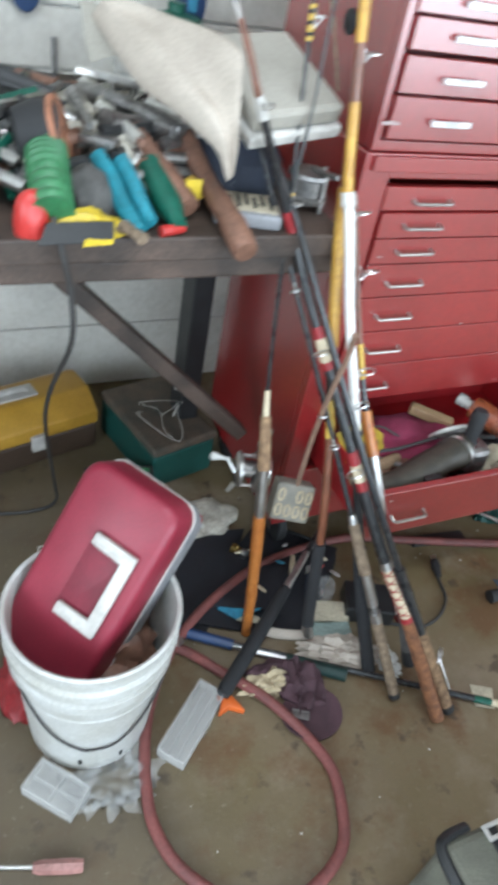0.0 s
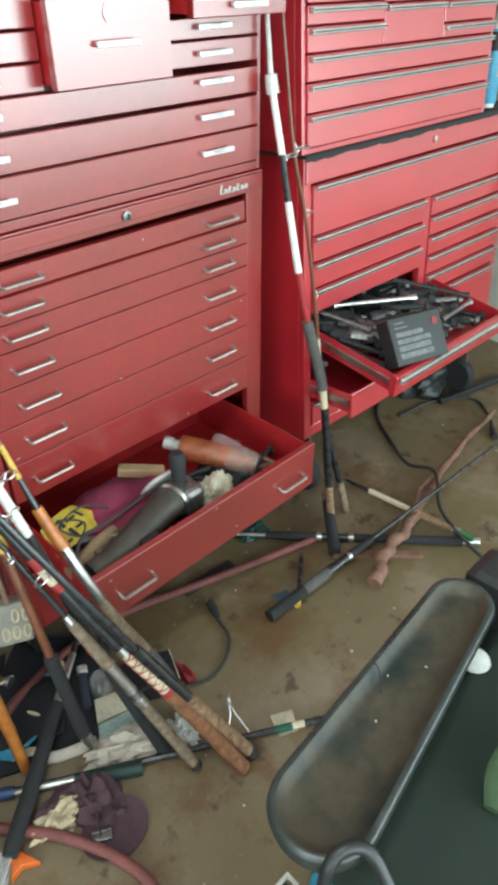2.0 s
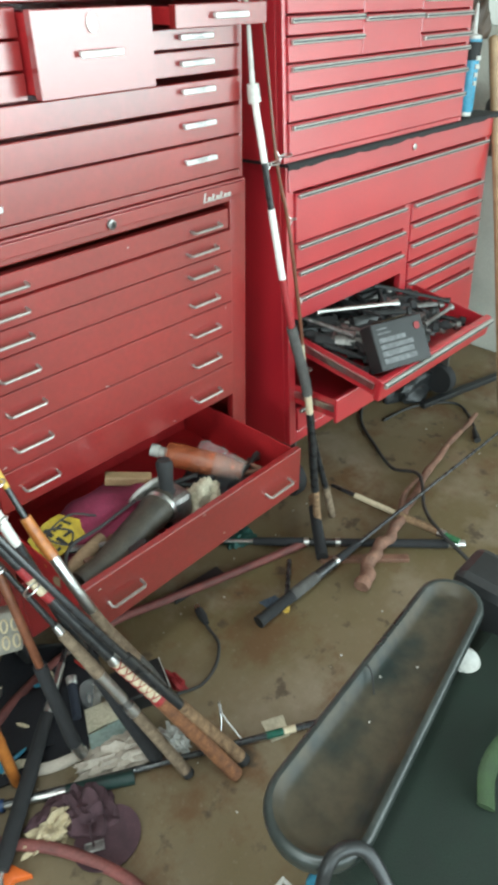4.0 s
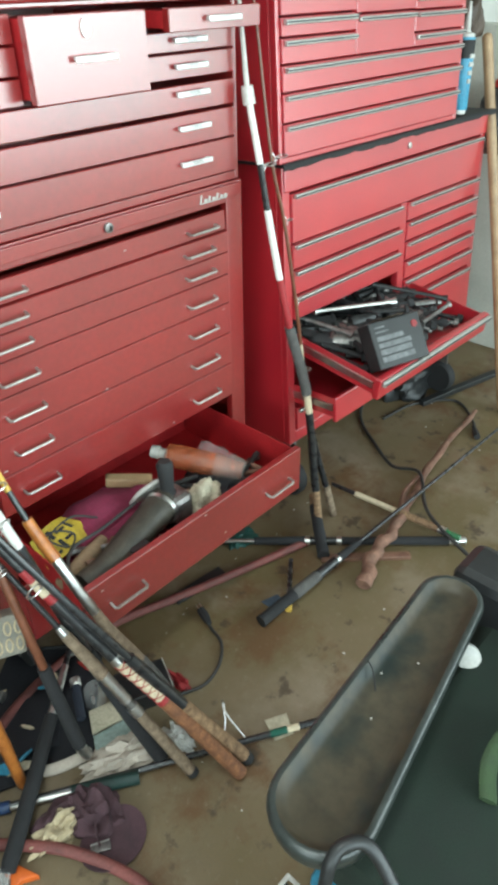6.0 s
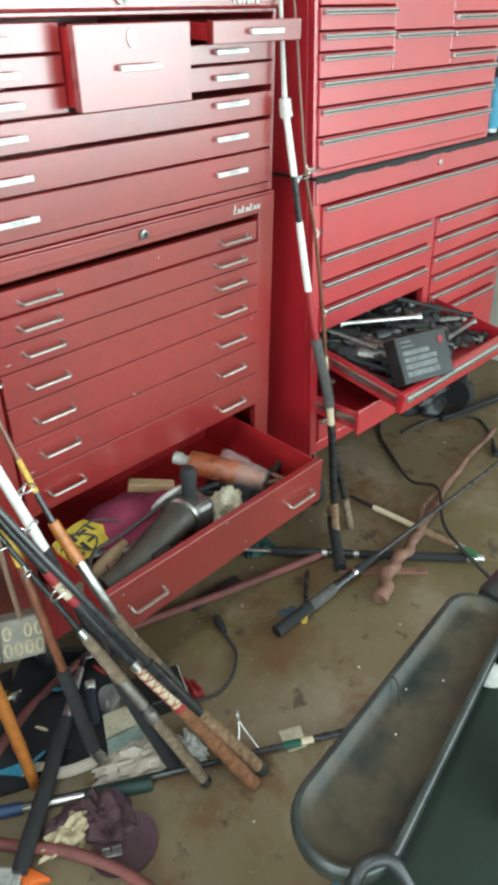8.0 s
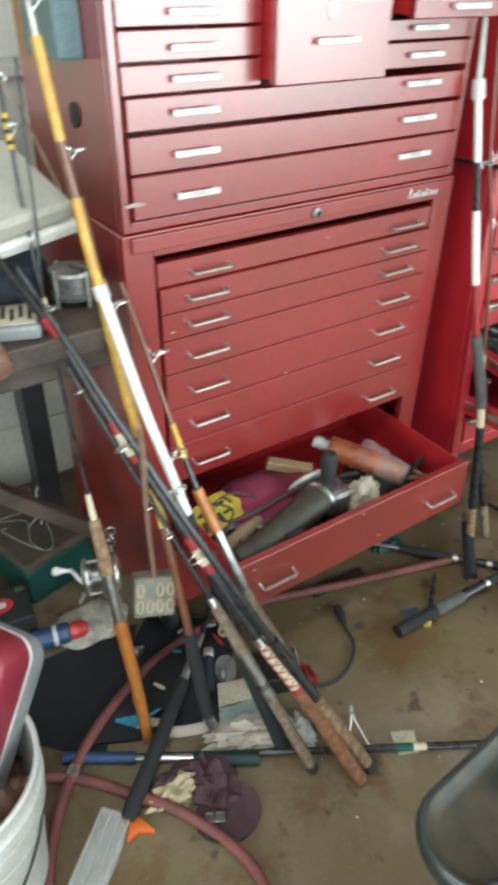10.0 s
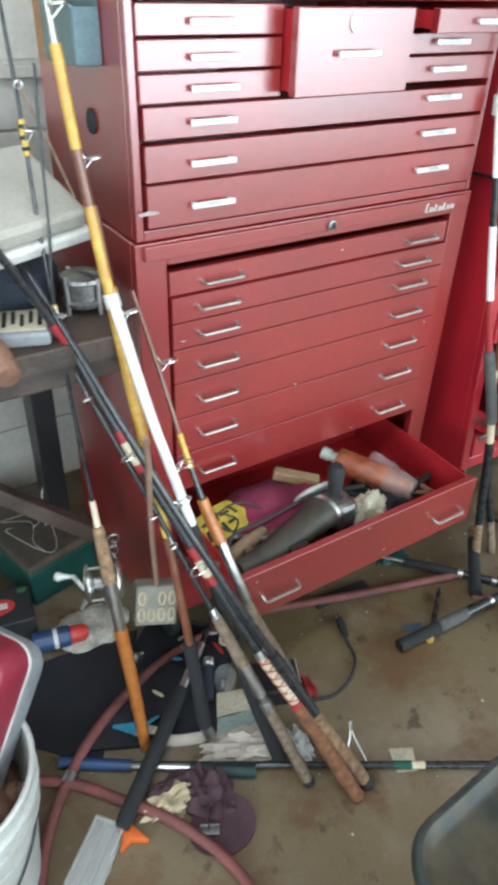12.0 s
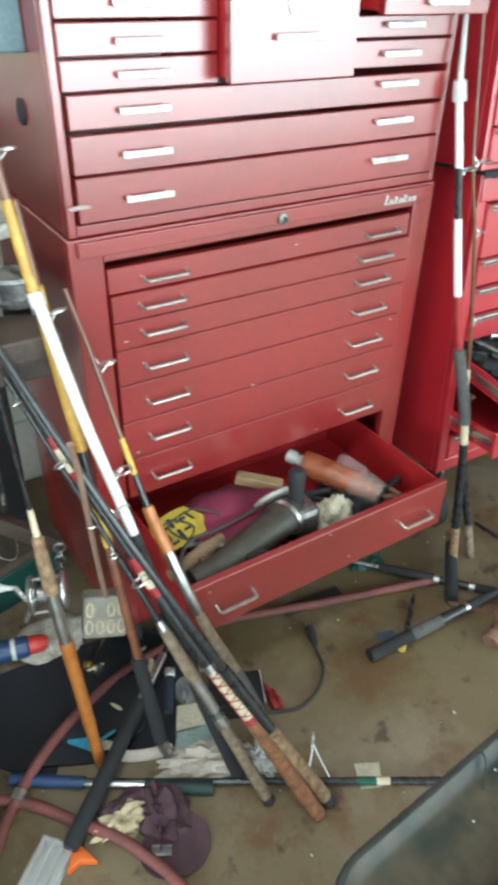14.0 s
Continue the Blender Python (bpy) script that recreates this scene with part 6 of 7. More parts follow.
rod("grey_cork_rod", "thin dark rod with grey cork grips and a silver reel seat", PS, (
    ("butt_cap", 0.016, 0.028, 0.0125, 0.013, RUBBER), ("butt_grip", 0.028, 0.195, 0.0125, 0.0115, CORK_G), ("lock_hood", 0.195, 0.216, 0.0128, 0.0124, CHROME), ("lock_thread", 0.216, 0.232, 0.0098, 0.0098, STEEL), ("reel_seat", 0.232, 0.305, 0.0115, 0.0112, CHROME), ("foregrip", 0.305, 0.412, 0.0135, 0.010, CORK_G), ("winding_check", 0.412, 0.43, 0.009, 0.007, CHROME), ("blank", 0.43, 0.90, 0.0058, 0.0045, BLANK), ("upper_blank", 0.90, 1.16, 0.0045, 0.003, BLANK)),
    ((0.56, 0.009, (-0.4, -1, 0)), (0.83, 0.008, (-0.4, -1, 0))), G)
PY = [(0.035, -0.425, 0.06), (-0.002, -0.37, 0.215), (-0.021, -0.33, 0.284), (-0.049, -0.285, 0.362), (-0.074, -0.26, 0.449), (-0.091, -0.22, 0.53), (-0.103, -0.175, 0.60), (-0.116, -0.115, 0.714), (-0.130, -0.06, 0.841), (-0.155, -0.03, 0.97)]
rod("orange_grip_rod", "slim brown rod with an orange foregrip and grey foam butt", PY, (
    ("butt_cap", 0.06, 0.10, 0.016, 0.0165, RUBBER), ("butt_grip", 0.10, 0.275, 0.016, 0.013, FOAM_G), ("reel_seat", 0.275, 0.405, 0.0115, 0.0105, CORK_G), ("seat_hood", 0.405, 0.53, 0.0105, 0.0105, CHROME), ("foregrip", 0.53, 0.605, 0.0125, 0.0105, ORANGE_WOOD), ("dark_wrap", 0.605, 0.66, 0.006, 0.0055, BLANK), ("orange_wrap", 0.66, 0.72, 0.0058, 0.0055, WRAP_YEL), ("blank", 0.72, 0.97, 0.005, 0.004, BLANK_BR)),
    ((0.835, 0.014, (0.8, -0.8, 0.3)),), G)
PB = [(-0.150, -0.285, 0.045), (-0.160, -0.275, 0.10), (-0.184, -0.252, 0.38), (-0.190, -0.200, 0.571), (-0.193, -0.170, 0.64), (-0.198, -0.13, 0.77), (-0.204, -0.092, 0.90), (-0.209, -0.072, 1.0), (-0.215, -0.05, 1.12)]
rod("olive_yellow_rod", "olive yellow rod with a brown shaft and black foam butt", PB, (
    ("butt_cap", 0.045, 0.085, 0.0115, 0.012, CHROME), ("butt_grip", 0.085, 0.34, 0.0145, 0.013, FOAM), ("shaft", 0.34, 0.575, 0.0085, 0.0085, BLANK_BR), ("yellow_wrap", 0.575, 0.65, 0.009, 0.009, WRAP_YEL), ("dark_wrap", 0.65, 0.74, 0.0085, 0.0085, BLANK), ("yellow_blank", 0.74, 1.0, 0.0105, 0.0105, YELLOW), ("upper_blank", 1.0, 1.12, 0.008, 0.006, BLANK_BR)), ((0.62, 0.010, (-1, -0.5, 0)),), G)
PA = [(-0.272, -0.214, 0.008), (-0.280, -0.198, 0.20), (-0.288, -0.172, 0.39), (-0.290, -0.142, 0.52), (-0.288, -0.106, 0.615), (-0.293, -0.080, 0.80), (-0.297, -0.062, 0.972), (-0.295, -0.03, 1.12), (-0.29, -0.002, 1.24), (-0.288, 0.03, 1.38)]
ra = rod("boat_rod", "short boat rod with an orange wood butt and a chrome reel", PA, (
    ("butt", 0.008, 0.14, 0.0115, 0.0125, ORANGE_WOOD), ("butt_ring", 0.14, 0.155, 0.0135, 0.0135, ORANGE_WOOD), ("butt_neck", 0.155, 0.365, 0.0125, 0.0135, ORANGE_WOOD), ("reel_seat", 0.365, 0.475, 0.0115, 0.0115, CHROME), ("foregrip", 0.475, 0.578, 0.0135, 0.0105, CORK), ("thread_wrap", 0.578, 0.628, 0.0065, 0.0055, WRAP_CREAM), ("blank", 0.628, 0.945, 0.0038, 0.0034, BLANK), ("yellow_wrap", 0.945, 0.985, 0.0055, 0.0055, WRAP_YEL), ("upper_blank", 0.985, 1.19, 0.0032, 0.003, BLANK), ("yellow_wrap", 1.19, 1.235, 0.005, 0.005, WRAP_YEL), ("tip", 1.235, 1.38, 0.003, 0.0025, BLANK)),
    ((0.968, 0.008, (0.2, -1, 0)), (1.215, 0.007, (0.2, -1, 0))), G)
for zz in (0.950, 0.962, 0.974, 1.196, 1.210, 1.224):
    part("thread_band", tube(along(PA, zz, zz + 0.005), 0.0060, 10), INK, ra, "narrow black thread band")
RC = Vector((-0.288, -0.112, 0.435))
AX = Matrix.Translation(RC) @ Matrix.Rotation(radians(90), 4, "Y") @ Matrix.Rotation(radians(18), 4, "X")
part("reel_foot", box((-0.298, -0.150, 0.405), (-0.278, -0.128, 0.465), 0.003), CHROME, ra)
part("reel_spool", moved(lathe([(0.030, -0.024), (0.030, -0.021), (0.018, -0.018), (0.019, 0.018), (0.030, 0.021), (0.030, 0.024)], 22), AX), STEEL, ra, "reel spool with pale line")
for s in (-1, 1):
    part("side_plate", moved(lathe([(0.008, s * 0.038), (0.024, s * 0.036), (0.034, s * 0.033), (0.037, s * 0.029), (0.037, s * 0.026), (0.026, s * 0.0255)], 26), AX), CHROME, ra, "round chrome side plate")
for a in range(5):
    q = Vector((0.033 * math.cos(a * 1.257 + 0.4), 0.033 * math.sin(a * 1.257 + 0.4), 0))
    part("pillar", moved(tube([q + Vector((0, 0, -0.028)), q + Vector((0, 0, 0.028))], 0.0025, 6), AX), CHROME, ra)
part("crank", tube([(-0.327, -0.112, 0.435), (-0.336, -0.100, 0.452), (-0.340, -0.092, 0.460)], 0.0045, 8), CHROME, ra)
part("crank_knob", tube([(-0.338, -0.094, 0.458), (-0.352, -0.084, 0.456), (-0.364, -0.076, 0.455), (-0.369, -0.073, 0.455)], [0.0035, 0.005, 0.0095, 0.006], 10), BUCKET_W, ra, "white crank knob")
part("drag_star", tube([(-0.325, -0.112, 0.405), (-0.337, -0.112, 0.385)], [0.006, 0.004], 8), CHROME, ra)

# black gripped rod lying in the heap
fr = thing("foam_grip_rod", (-0.385, -0.353, 0), "rod with a long black foam grip lying on the heap", "fishing rod")
part("butt_grip", tube([(-0.390, -0.358, 0.034), (-0.378, -0.347, 0.036), (-0.25, -0.24, 0.046), (-0.150, -0.155, 0.056)], [0.014, 0.0165, 0.0165, 0.0145], 14), FOAM, fr)
part("reel_seat", tube([(-0.150, -0.155, 0.056), (-0.052, -0.070, 0.062)], [0.0105, 0.009], 12), CHROME, fr)
part("blank", tube([(-0.052, -0.070, 0.062), (0.09, 0.06, 0.07)], [0.007, 0.006], 10), BLANK, fr)
# chain and fitting by the boat rod
ch_top, ch_low = Vector((-0.241, -0.060, 0.483)), Vector((-0.251, -0.060, 0.408))
chn = thing("steel_chain", ch_low, "short dull steel chain hanging by the reel", "chain")
for i in range(6):
    c = ch_top.lerp(ch_low, i / 5)
    part("link", ring(c, (1, 0.2, 0) if i % 2 else (0.2, 1, 0), 0.0105, 0.0022, 12), STEEL, chn)
bfm = axis_m((-0.209, 0.033, 0.016), (0.5, -0.8, 0.15))
bf = thing("brass_fitting", (-0.209, 0.033, 0), "small brass and chrome fitting on the floor", "fitting")
part("barrel", lathe([(0.006, 0), (0.013, 0.002), (0.013, 0.016), (0.010, 0.018), (0.010, 0.030)], 16, bfm), BRASS, bf, "tarnished brass barrel")
part("collar", lathe([(0.011, 0.030), (0.0125, 0.032), (0.0125, 0.044), (0.004, 0.046)], 16, bfm), CHROME, bf, "chrome collar")
# vented grey box on a brown pole
solo("white_flap", sheet([(-0.285, -0.182), (-0.228, -0.212), (-0.225, -0.200), (-0.255, -0.165)], 0.018, 0.002, 6, 0.004, 2), PAPER, "white paper flap beside the blue packet", "paper")
vb = thing("vented_box", (-0.195, -0.13, 0.28), "grey slotted plastic float box on a brown pole", "float box")
VM = Matrix.Translation((-0.197, -0.140, 0.355)) @ Matrix.Rotation(radians(-14), 4, "Z") @ Matrix.Rotation(radians(-24), 4, "X") @ Matrix.Rotation(radians(10), 4, "Y")
part("shell", moved(box((-0.042, -0.024, -0.042), (0.042, 0.024, 0.042), 0.006), VM), FLOAT_GREY, vb)
for i in range(4):
    loop = [(-0.030 + i * 0.02 + 0.0062 * math.cos(q), -0.0245, -0.018 + 0.013 * math.sin(q)) for q in (k * math.pi / 8 for k in range(17))]
    part("slot_rim", moved(tube(loop, 0.0020, 6), VM), GLOVE, vb, "raised cream slot rim")
    if i != 1:
        part("slot_rim", moved(tube([(x, y, z + 0.034) for x, y, z in loop], 0.0020, 6), VM), GLOVE, vb, "raised cream slot rim")
part("pole", tube(curve([(-0.190, -0.14, 0.385), (-0.207, -0.17, 0.552), (-0.222, -0.205, 0.684), (-0.236, -0.240, 0.779), (-0.247, -0.258, 0.840)], 6), 0.0052, 10), WOOD_POLE, vb, "bent brown pole")

# rods between the two chests
PE = [(0.793, -0.182, 0.004), (0.795, -0.155, 0.164), (0.785, -0.120, 0.45), (0.732, -0.095, 0.67), (0.707, -0.08, 0.807), (0.685, -0.06, 0.971), (0.669, -0.050, 1.081), (0.652, -0.035, 1.208), (0.648, -0.028, 1.29), (0.64, -0.02, 1.42)]
rod("surf_rod", "tall white-wrapped surf rod leaning between the chests", PE, (
    ("butt_grip", 0.004, 0.14, 0.012, 0.0115, CORK), ("black_grip", 0.14, 0.40, 0.0125, 0.0115, BLANK), ("cream_wrap", 0.40, 0.46, 0.0105, 0.0105, WRAP_CREAM), ("foam_grip", 0.46, 0.67, 0.0145, 0.0135, FOAM_G), ("red_wrap", 0.67, 0.80, 0.0095, 0.009, WRAP_RED), ("white_wrap", 0.80, 0.968, 0.009, 0.0085, WHITE_ROD), ("blank", 0.968, 1.07, 0.008, 0.0075, BLANK), ("white_blank", 1.07, 1.19, 0.0078, 0.0075, WHITE_ROD), ("float", 1.19, 1.225, 0.014, 0.0125, PALE_GREY), ("upper_blank", 1.225, 1.42, 0.006, 0.004, PALE_GREY)),
    ((1.06, 0.013, (1, -0.5, 0)), (0.52, 0.008, (1, -0.5, 0))), G)
PF = [(0.872, -0.175, 0.006), (0.859, -0.16, 0.087), (0.823, -0.12, 0.294), (0.795, -0.10, 0.501), (0.774, -0.08, 0.721), (0.747, -0.06, 0.927), (0.717, -0.045, 1.071), (0.699, -0.02, 1.321), (0.69, -0.01, 1.42)]
rod("brown_spinning_rod", "slim brown spinning rod with cream wraps between the chests", PF, (
    ("butt_grip", 0.006, 0.12, 0.0115, 0.0115, CORK_G), ("reel_seat", 0.12, 0.32, 0.010, 0.0095, BLANK), ("foregrip", 0.32, 0.42, 0.0085, 0.008, WRAP_CREAM), ("wrap", 0.42, 0.445, 0.009, 0.009, BLANK), ("cream_blank", 0.445, 0.60, 0.0065, 0.0055, WRAP_CREAM), ("blank", 0.60, 1.08, 0.0052, 0.004, BLANK_BR), ("upper_blank", 1.08, 1.42, 0.0036, 0.0026, BLANK_BR)),
    ((0.925, 0.006, (1, -0.5, 0)), (1.07, 0.014, (1, -0.5, 0.2)), (0.72, 0.007, (1, -0.5, 0))), G)

# ---- rods, cords and litter on the floor to the right ----


def floor_rod(name, label, sections):
    t = thing(name, sections[0][1], label, "fishing rod", "rods on the floor")
    for nm, p, q, r0, r1, material in sections:
        part(nm, tube([p, [(a + b) / 2 for a, b in zip(p, q)], q], [r0, (r0 + r1) / 2, r1], 12), material, t)
    return t


def on(p, q, s):
    return tuple(a + (b - a) * s for a, b in zip(p, q))


a, b = (0.385, -0.303, 0.022), (1.644, -0.390, 0.093)
floor_rod("floor_rod", "black casting rod lying on the concrete", (("butt_cap", a, on(a, b, 0.018), 0.0175, 0.0165, RUBBER), ("butt_grip", on(a, b, 0.018), on(a, b, 0.10), 0.0165, 0.016, FOAM), ("split_grip", on(a, b, 0.10), on(a, b, 0.175), 0.0175, 0.016, FOAM_G), ("reel_seat", on(a, b, 0.175), on(a, b, 0.235), 0.0145, 0.0135, BLANK), ("seat_ring", on(a, b, 0.235), on(a, b, 0.245), 0.0125, 0.0125, CHROME), ("foregrip", on(a, b, 0.245), on(a, b, 0.32), 0.0125, 0.009, FOAM), ("blank", on(a, b, 0.32), b, 0.0062, 0.0045, BLANK)))
a, b = (0.545, -0.010, 0.018), (1.02, -0.548, 0.020)
floor_rod("floor_rod", "rod with black foam grip and silver end cap on the concrete", (("tip", a, on(a, b, 0.13), 0.005, 0.006, CHROME), ("foregrip", on(a, b, 0.13), on(a, b, 0.34), 0.0115, 0.0135, FOAM), ("ring", on(a, b, 0.34), on(a, b, 0.36), 0.013, 0.013, CHROME), ("seat", on(a, b, 0.36), on(a, b, 0.47), 0.011, 0.011, BLANK), ("ring", on(a, b, 0.47), on(a, b, 0.49), 0.013, 0.013, CHROME), ("butt_grip", on(a, b, 0.49), on(a, b, 0.93), 0.0115, 0.014, FOAM), ("end_cap", on(a, b, 0.93), b, 0.0125, 0.0125, CHROME)))
a, b = (0.965, -0.10, 0.036), (0.995, -0.54, 0.042)
floor_rod("floor_rod", "short cream and black rod butt lying over the others", (("tip", a, on(a, b, 0.2), 0.006, 0.007, BLANK), ("cream_seat", on(a, b, 0.2), on(a, b, 0.55), 0.009, 0.009, WRAP_CREAM), ("cork_grip", on(a, b, 0.55), on(a, b, 0.85), 0.0115, 0.0115, CORK), ("end_ring", on(a, b, 0.85), on(a, b, 0.9), 0.0125, 0.0125, CHROME), ("green_wrap", on(a, b, 0.9), b, 0.009, 0.009, GREEN_PL)))
a, b = (0.69, -0.275, 0.022), (0.86, -0.10, 0.05)
floor_rod("floor_rod", "thick black foam rod butt on the concrete", (("butt_grip", a, on(a, b, 0.8), 0.018, 0.016, FOAM), ("cork_end", on(a, b, 0.8), b, 0.013, 0.012, CORK)))
a, b = (0.47, -0.325, 0.012), (0.62, -0.21, 0.016)
floor_rod("floor_rod", "thin rod butt with a brass end under the others", (("brass_end", a, on(a, b, 0.12), 0.009, 0.009, WRAP_YEL), ("blank", on(a, b, 0.12), b, 0.007, 0.006, BLANK)))
a, b = (-0.36, -0.215, 0.020), (0.60, -0.80, 0.020)
fl = floor_rod("floor_rod", "long black rod lying under the heap with green wraps", (("blank", a, on(a, b, 0.54), 0.0065, 0.0075, BLANK), ("green_wrap", on(a, b, 0.54), on(a, b, 0.575), 0.0085, 0.0085, GREEN_DK), ("tag_wrap", on(a, b, 0.575), on(a, b, 0.60), 0.0085, 0.0085, WRAP_CREAM), ("butt_blank", on(a, b, 0.60), b, 0.008, 0.009, BLANK)))
gg = bmesh.new()
tube([(0.075, -0.47, 0.02), (0.105, -0.445, 0.05), (0.115, -0.43, 0.062)], 0.0018, 6, gg)
tube([(0.115, -0.495, 0.02), (0.112, -0.455, 0.05), (0.115, -0.43, 0.062)], 0.0018, 6, gg)
ring((0.118, -0.428, 0.066), (0.8, -0.5, 0), 0.011, 0.002, 14, gg)
part("line_guide", gg, CHROME, fl, "tripod ring guide")
a, b = (-0.46, -0.145, 0.016), (-0.12, -0.375, 0.018)
floor_rod("floor_rod", "blue rod handle lying in the heap", (("blue_grip", on(a, b, 0.05), on(a, b, 0.42), 0.0125, 0.0125, BLUE_PL), ("seat", on(a, b, 0.42), on(a, b, 0.72), 0.008, 0.008, CHROME), ("green_end", on(a, b, 0.72), on(a, b, 1.06), 0.014, 0.0155, GREEN_GRIP)))

twp = curve([(0.662, -0.435, 0.030), (0.78, -0.385, 0.032), (0.90, -0.372, 0.034), (1.058, -0.335, 0.032), (1.348, -0.268, 0.026), (1.72, -0.222, 0.015)], 14)
tb = bmesh.new()
line, rr = [], []
for i, q in enumerate(twp):
    k = 1.0 - 0.62 * i / len(twp)
    line.append(q + Vector((0, math.cos(i * 0.62), 0.5 * math.sin(i * 0.62))) * 0.006 * k)
    rr.append(0.0215 * k * (1 + 0.13 * math.sin(i * 1.24) + 0.10 * noise.noise(Vector((i * 0.5, 2, 0)))))
tube(line, rr, 12, tb)
m0 = len(line) // 2
tube(curve([line[m0], line[m0] + Vector((0.10, 0.055, 0.010)), line[m0] + Vector((0.24, 0.075, 0.002))], 6), [0.012 - 0.0006 * i for i in range(13)], 8, tb)
solo("twisted_stick", tb, ROPE_BR, "knobbly brown vine stick with a forked end on the concrete", "stick")
pc = thing("extension_lead", (1.2, -0.2, 0), "black extension lead running over the concrete", "extension lead")
part("cord", tube(curve([(1.75, 0.20, 0.006), (1.547, 0.162, 0.006), (1.393, 0.081, 0.006), (1.287, -0.054, 0.006), (1.198, -0.182, 0.02), (1.188, -0.287, 0.05), (1.051, -0.39, 0.05), (0.989, -0.475, 0.05), (0.96, -0.582, 0.03), (0.93, -0.70, 0.006)], 8), 0.0058, 8), CABLE, pc)
cc = thing("trailing_lead", (1.6, -0.2, 0), "black power lead with a connector by the cabinet", "power lead")
part("cord", tube(curve([(1.45, 0.02, 0.006), (1.62, -0.01, 0.006), (1.75, -0.12, 0.006), (1.66, -0.24, 0.006), (1.60, -0.28, 0.008)], 8), 0.005, 8), CABLE, cc)
part("connector", tube([(1.62, -0.265, 0.010), (1.575, -0.298, 0.012), (1.56, -0.31, 0.012)], [0.007, 0.013, 0.012], 8), RUBBER, cc, "black rubber connector")
solo("steel_bar", box((-0.24, -0.014, 0), (0.24, 0.014, 0.022), 0.003, m=Matrix.Translation((1.87, -0.09, 0)) @ Matrix.Rotation(radians(-14), 4, "Z")), BLACK_PL, "flat dark steel bar on the concrete", "bar")
solo("brown_stick", box((-0.13, -0.012, 0), (0.13, 0.012, 0.014), 0.003, m=Matrix.Translation((0.78, -0.36, 0)) @ Matrix.Rotation(radians(-46), 4, "Z")), WOOD_HANDLE, "short flat brown stick under the rods", "stick")
solo("black_junk", crumple((1.72, 0.08, 0), 0.12, 0.08, 0.08, 9, 0.4), BLACK_PL, "dark pile of oily parts under the drawer", "clutter")
solo("blue_paper", sheet([(0.45, -0.245), (0.50, -0.262), (0.492, -0.30), (0.452, -0.285)], 0.0005, 0.001, 5, 0.003, 4), BLUE_RAG, "small dull blue rag on the concrete", "rag")
tagp = thing("paper_tag", (0.2, -0.52, 0), "small cream paper tag on the concrete", "tag")
part("paper", sheet([(0.184, -0.492), (0.232, -0.517), (0.203, -0.562), (0.162, -0.543)], 0.0006, 0.0008, 5, 0.002, 8), PAPER, tagp)
solo("yellow_can", crumple((0.98, 0.10, 0), 0.03, 0.025, 0.025, 6, 0.3), GLOVE, "yellowed scrap by the cabinet's wheel", "scrap")
solo("green_net", crumple((0.60, -0.03, 0), 0.045, 0.03, 0.012, 30, 0.7), GREEN_BOX, "scrap of dark green net under the drawer", "net")
random.seed(8)
gb = bmesh.new()
for i in range(80):
    x, y = random.uniform(-0.55, 1.9), random.uniform(-0.95, 0.25)
    s = random.uniform(0.0012, 0.0042)
    box((x, y, 0), (x + s, y + s * random.uniform(0.5, 1.6), s * 0.5), 0.0, bm=gb, m=None)
solo("grit", gb, PALE_GREY, "pale grit and crumbs scattered on the concrete", "grit", kind="stuff")

# ---- chair with a long rimmed armrest ----
ch = thing("garage_chair", (0.1, -1.15, 0), "dark green and black chair with a long rimmed plastic armrest", "chair")


def stadium(c0, r0, c1, r1, n=14):
    d = Vector((c1[0] - c0[0], c1[1] - c0[1]))
    a = math.atan2(d.y, d.x)
    o = [(c1[0] + r1 * math.cos(a - 1.57 + 3.14 * i / n), c1[1] + r1 * math.sin(a - 1.57 + 3.14 * i / n)) for i in range(n + 1)]
    return o + [(c0[0] + r0 * math.cos(a + 1.57 + 3.14 * i / n), c0[1] + r0 * math.sin(a + 1.57 + 3.14 * i / n)) for i in range(n + 1)]


AZ = 0.61
c0, c1 = (-0.157, -0.885), (0.232, -0.836)
prof = ((-0.010, AZ - 0.050), (-0.001, AZ - 0.030), (0.003, AZ - 0.012), (0.001, AZ - 0.003), (-0.003, AZ), (-0.008, AZ - 0.001), (-0.012, AZ - 0.005), (-0.019, AZ - 0.014), (-0.026, AZ - 0.017))
b = bmesh.new()
rings = [[b.verts.new((x, y, zz)) for x, y in stadium(c0, 0.066 + dr_, c1, 0.049 + dr_)] for dr_, zz in prof[:6]]
for p, q in zip(rings, rings[1:]):
    for i in range(len(p)):
        b.faces.new((p[i], p[(i + 1) % len(p)], q[(i + 1) % len(p)], q[i]))
b.faces.new(rings[0][::-1])
arm = part("armrest", b, CHAIR_PL, ch, "scuffed black plastic armrest with a raised rim", angle=60)
b = bmesh.new()
rings = [[b.verts.new((x, y, zz)) for x, y in stadium(c0, 0.066 + dr_, c1, 0.049 + dr_)] for dr_, zz in prof[5:]]
for p, q in zip(rings, rings[1:]):
    for i in range(len(p)):
        b.faces.new((p[i], p[(i + 1) % len(p)], q[(i + 1) % len(p)], q[i]))
b.faces.new(rings[-1])
part("arm_trough", b, CHAIR_DUST, ch, "dusty sunken armrest trough", angle=60)
part("arm_post", box((-0.05, -0.91, 0.05), (0.03, -0.86, AZ - 0.050), 0.01), BLACK_PL, ch)
part("arm_post", box((0.19, -0.86, 0.05), (0.23, -0.82, AZ - 0.050), 0.008), BLACK_PL, ch)
part("seat", box((-0.16, -1.50, 0.42), (0.34, -0.862, 0.52), 0.03), GREEN_CLOTH, ch, "dark green canvas seat")
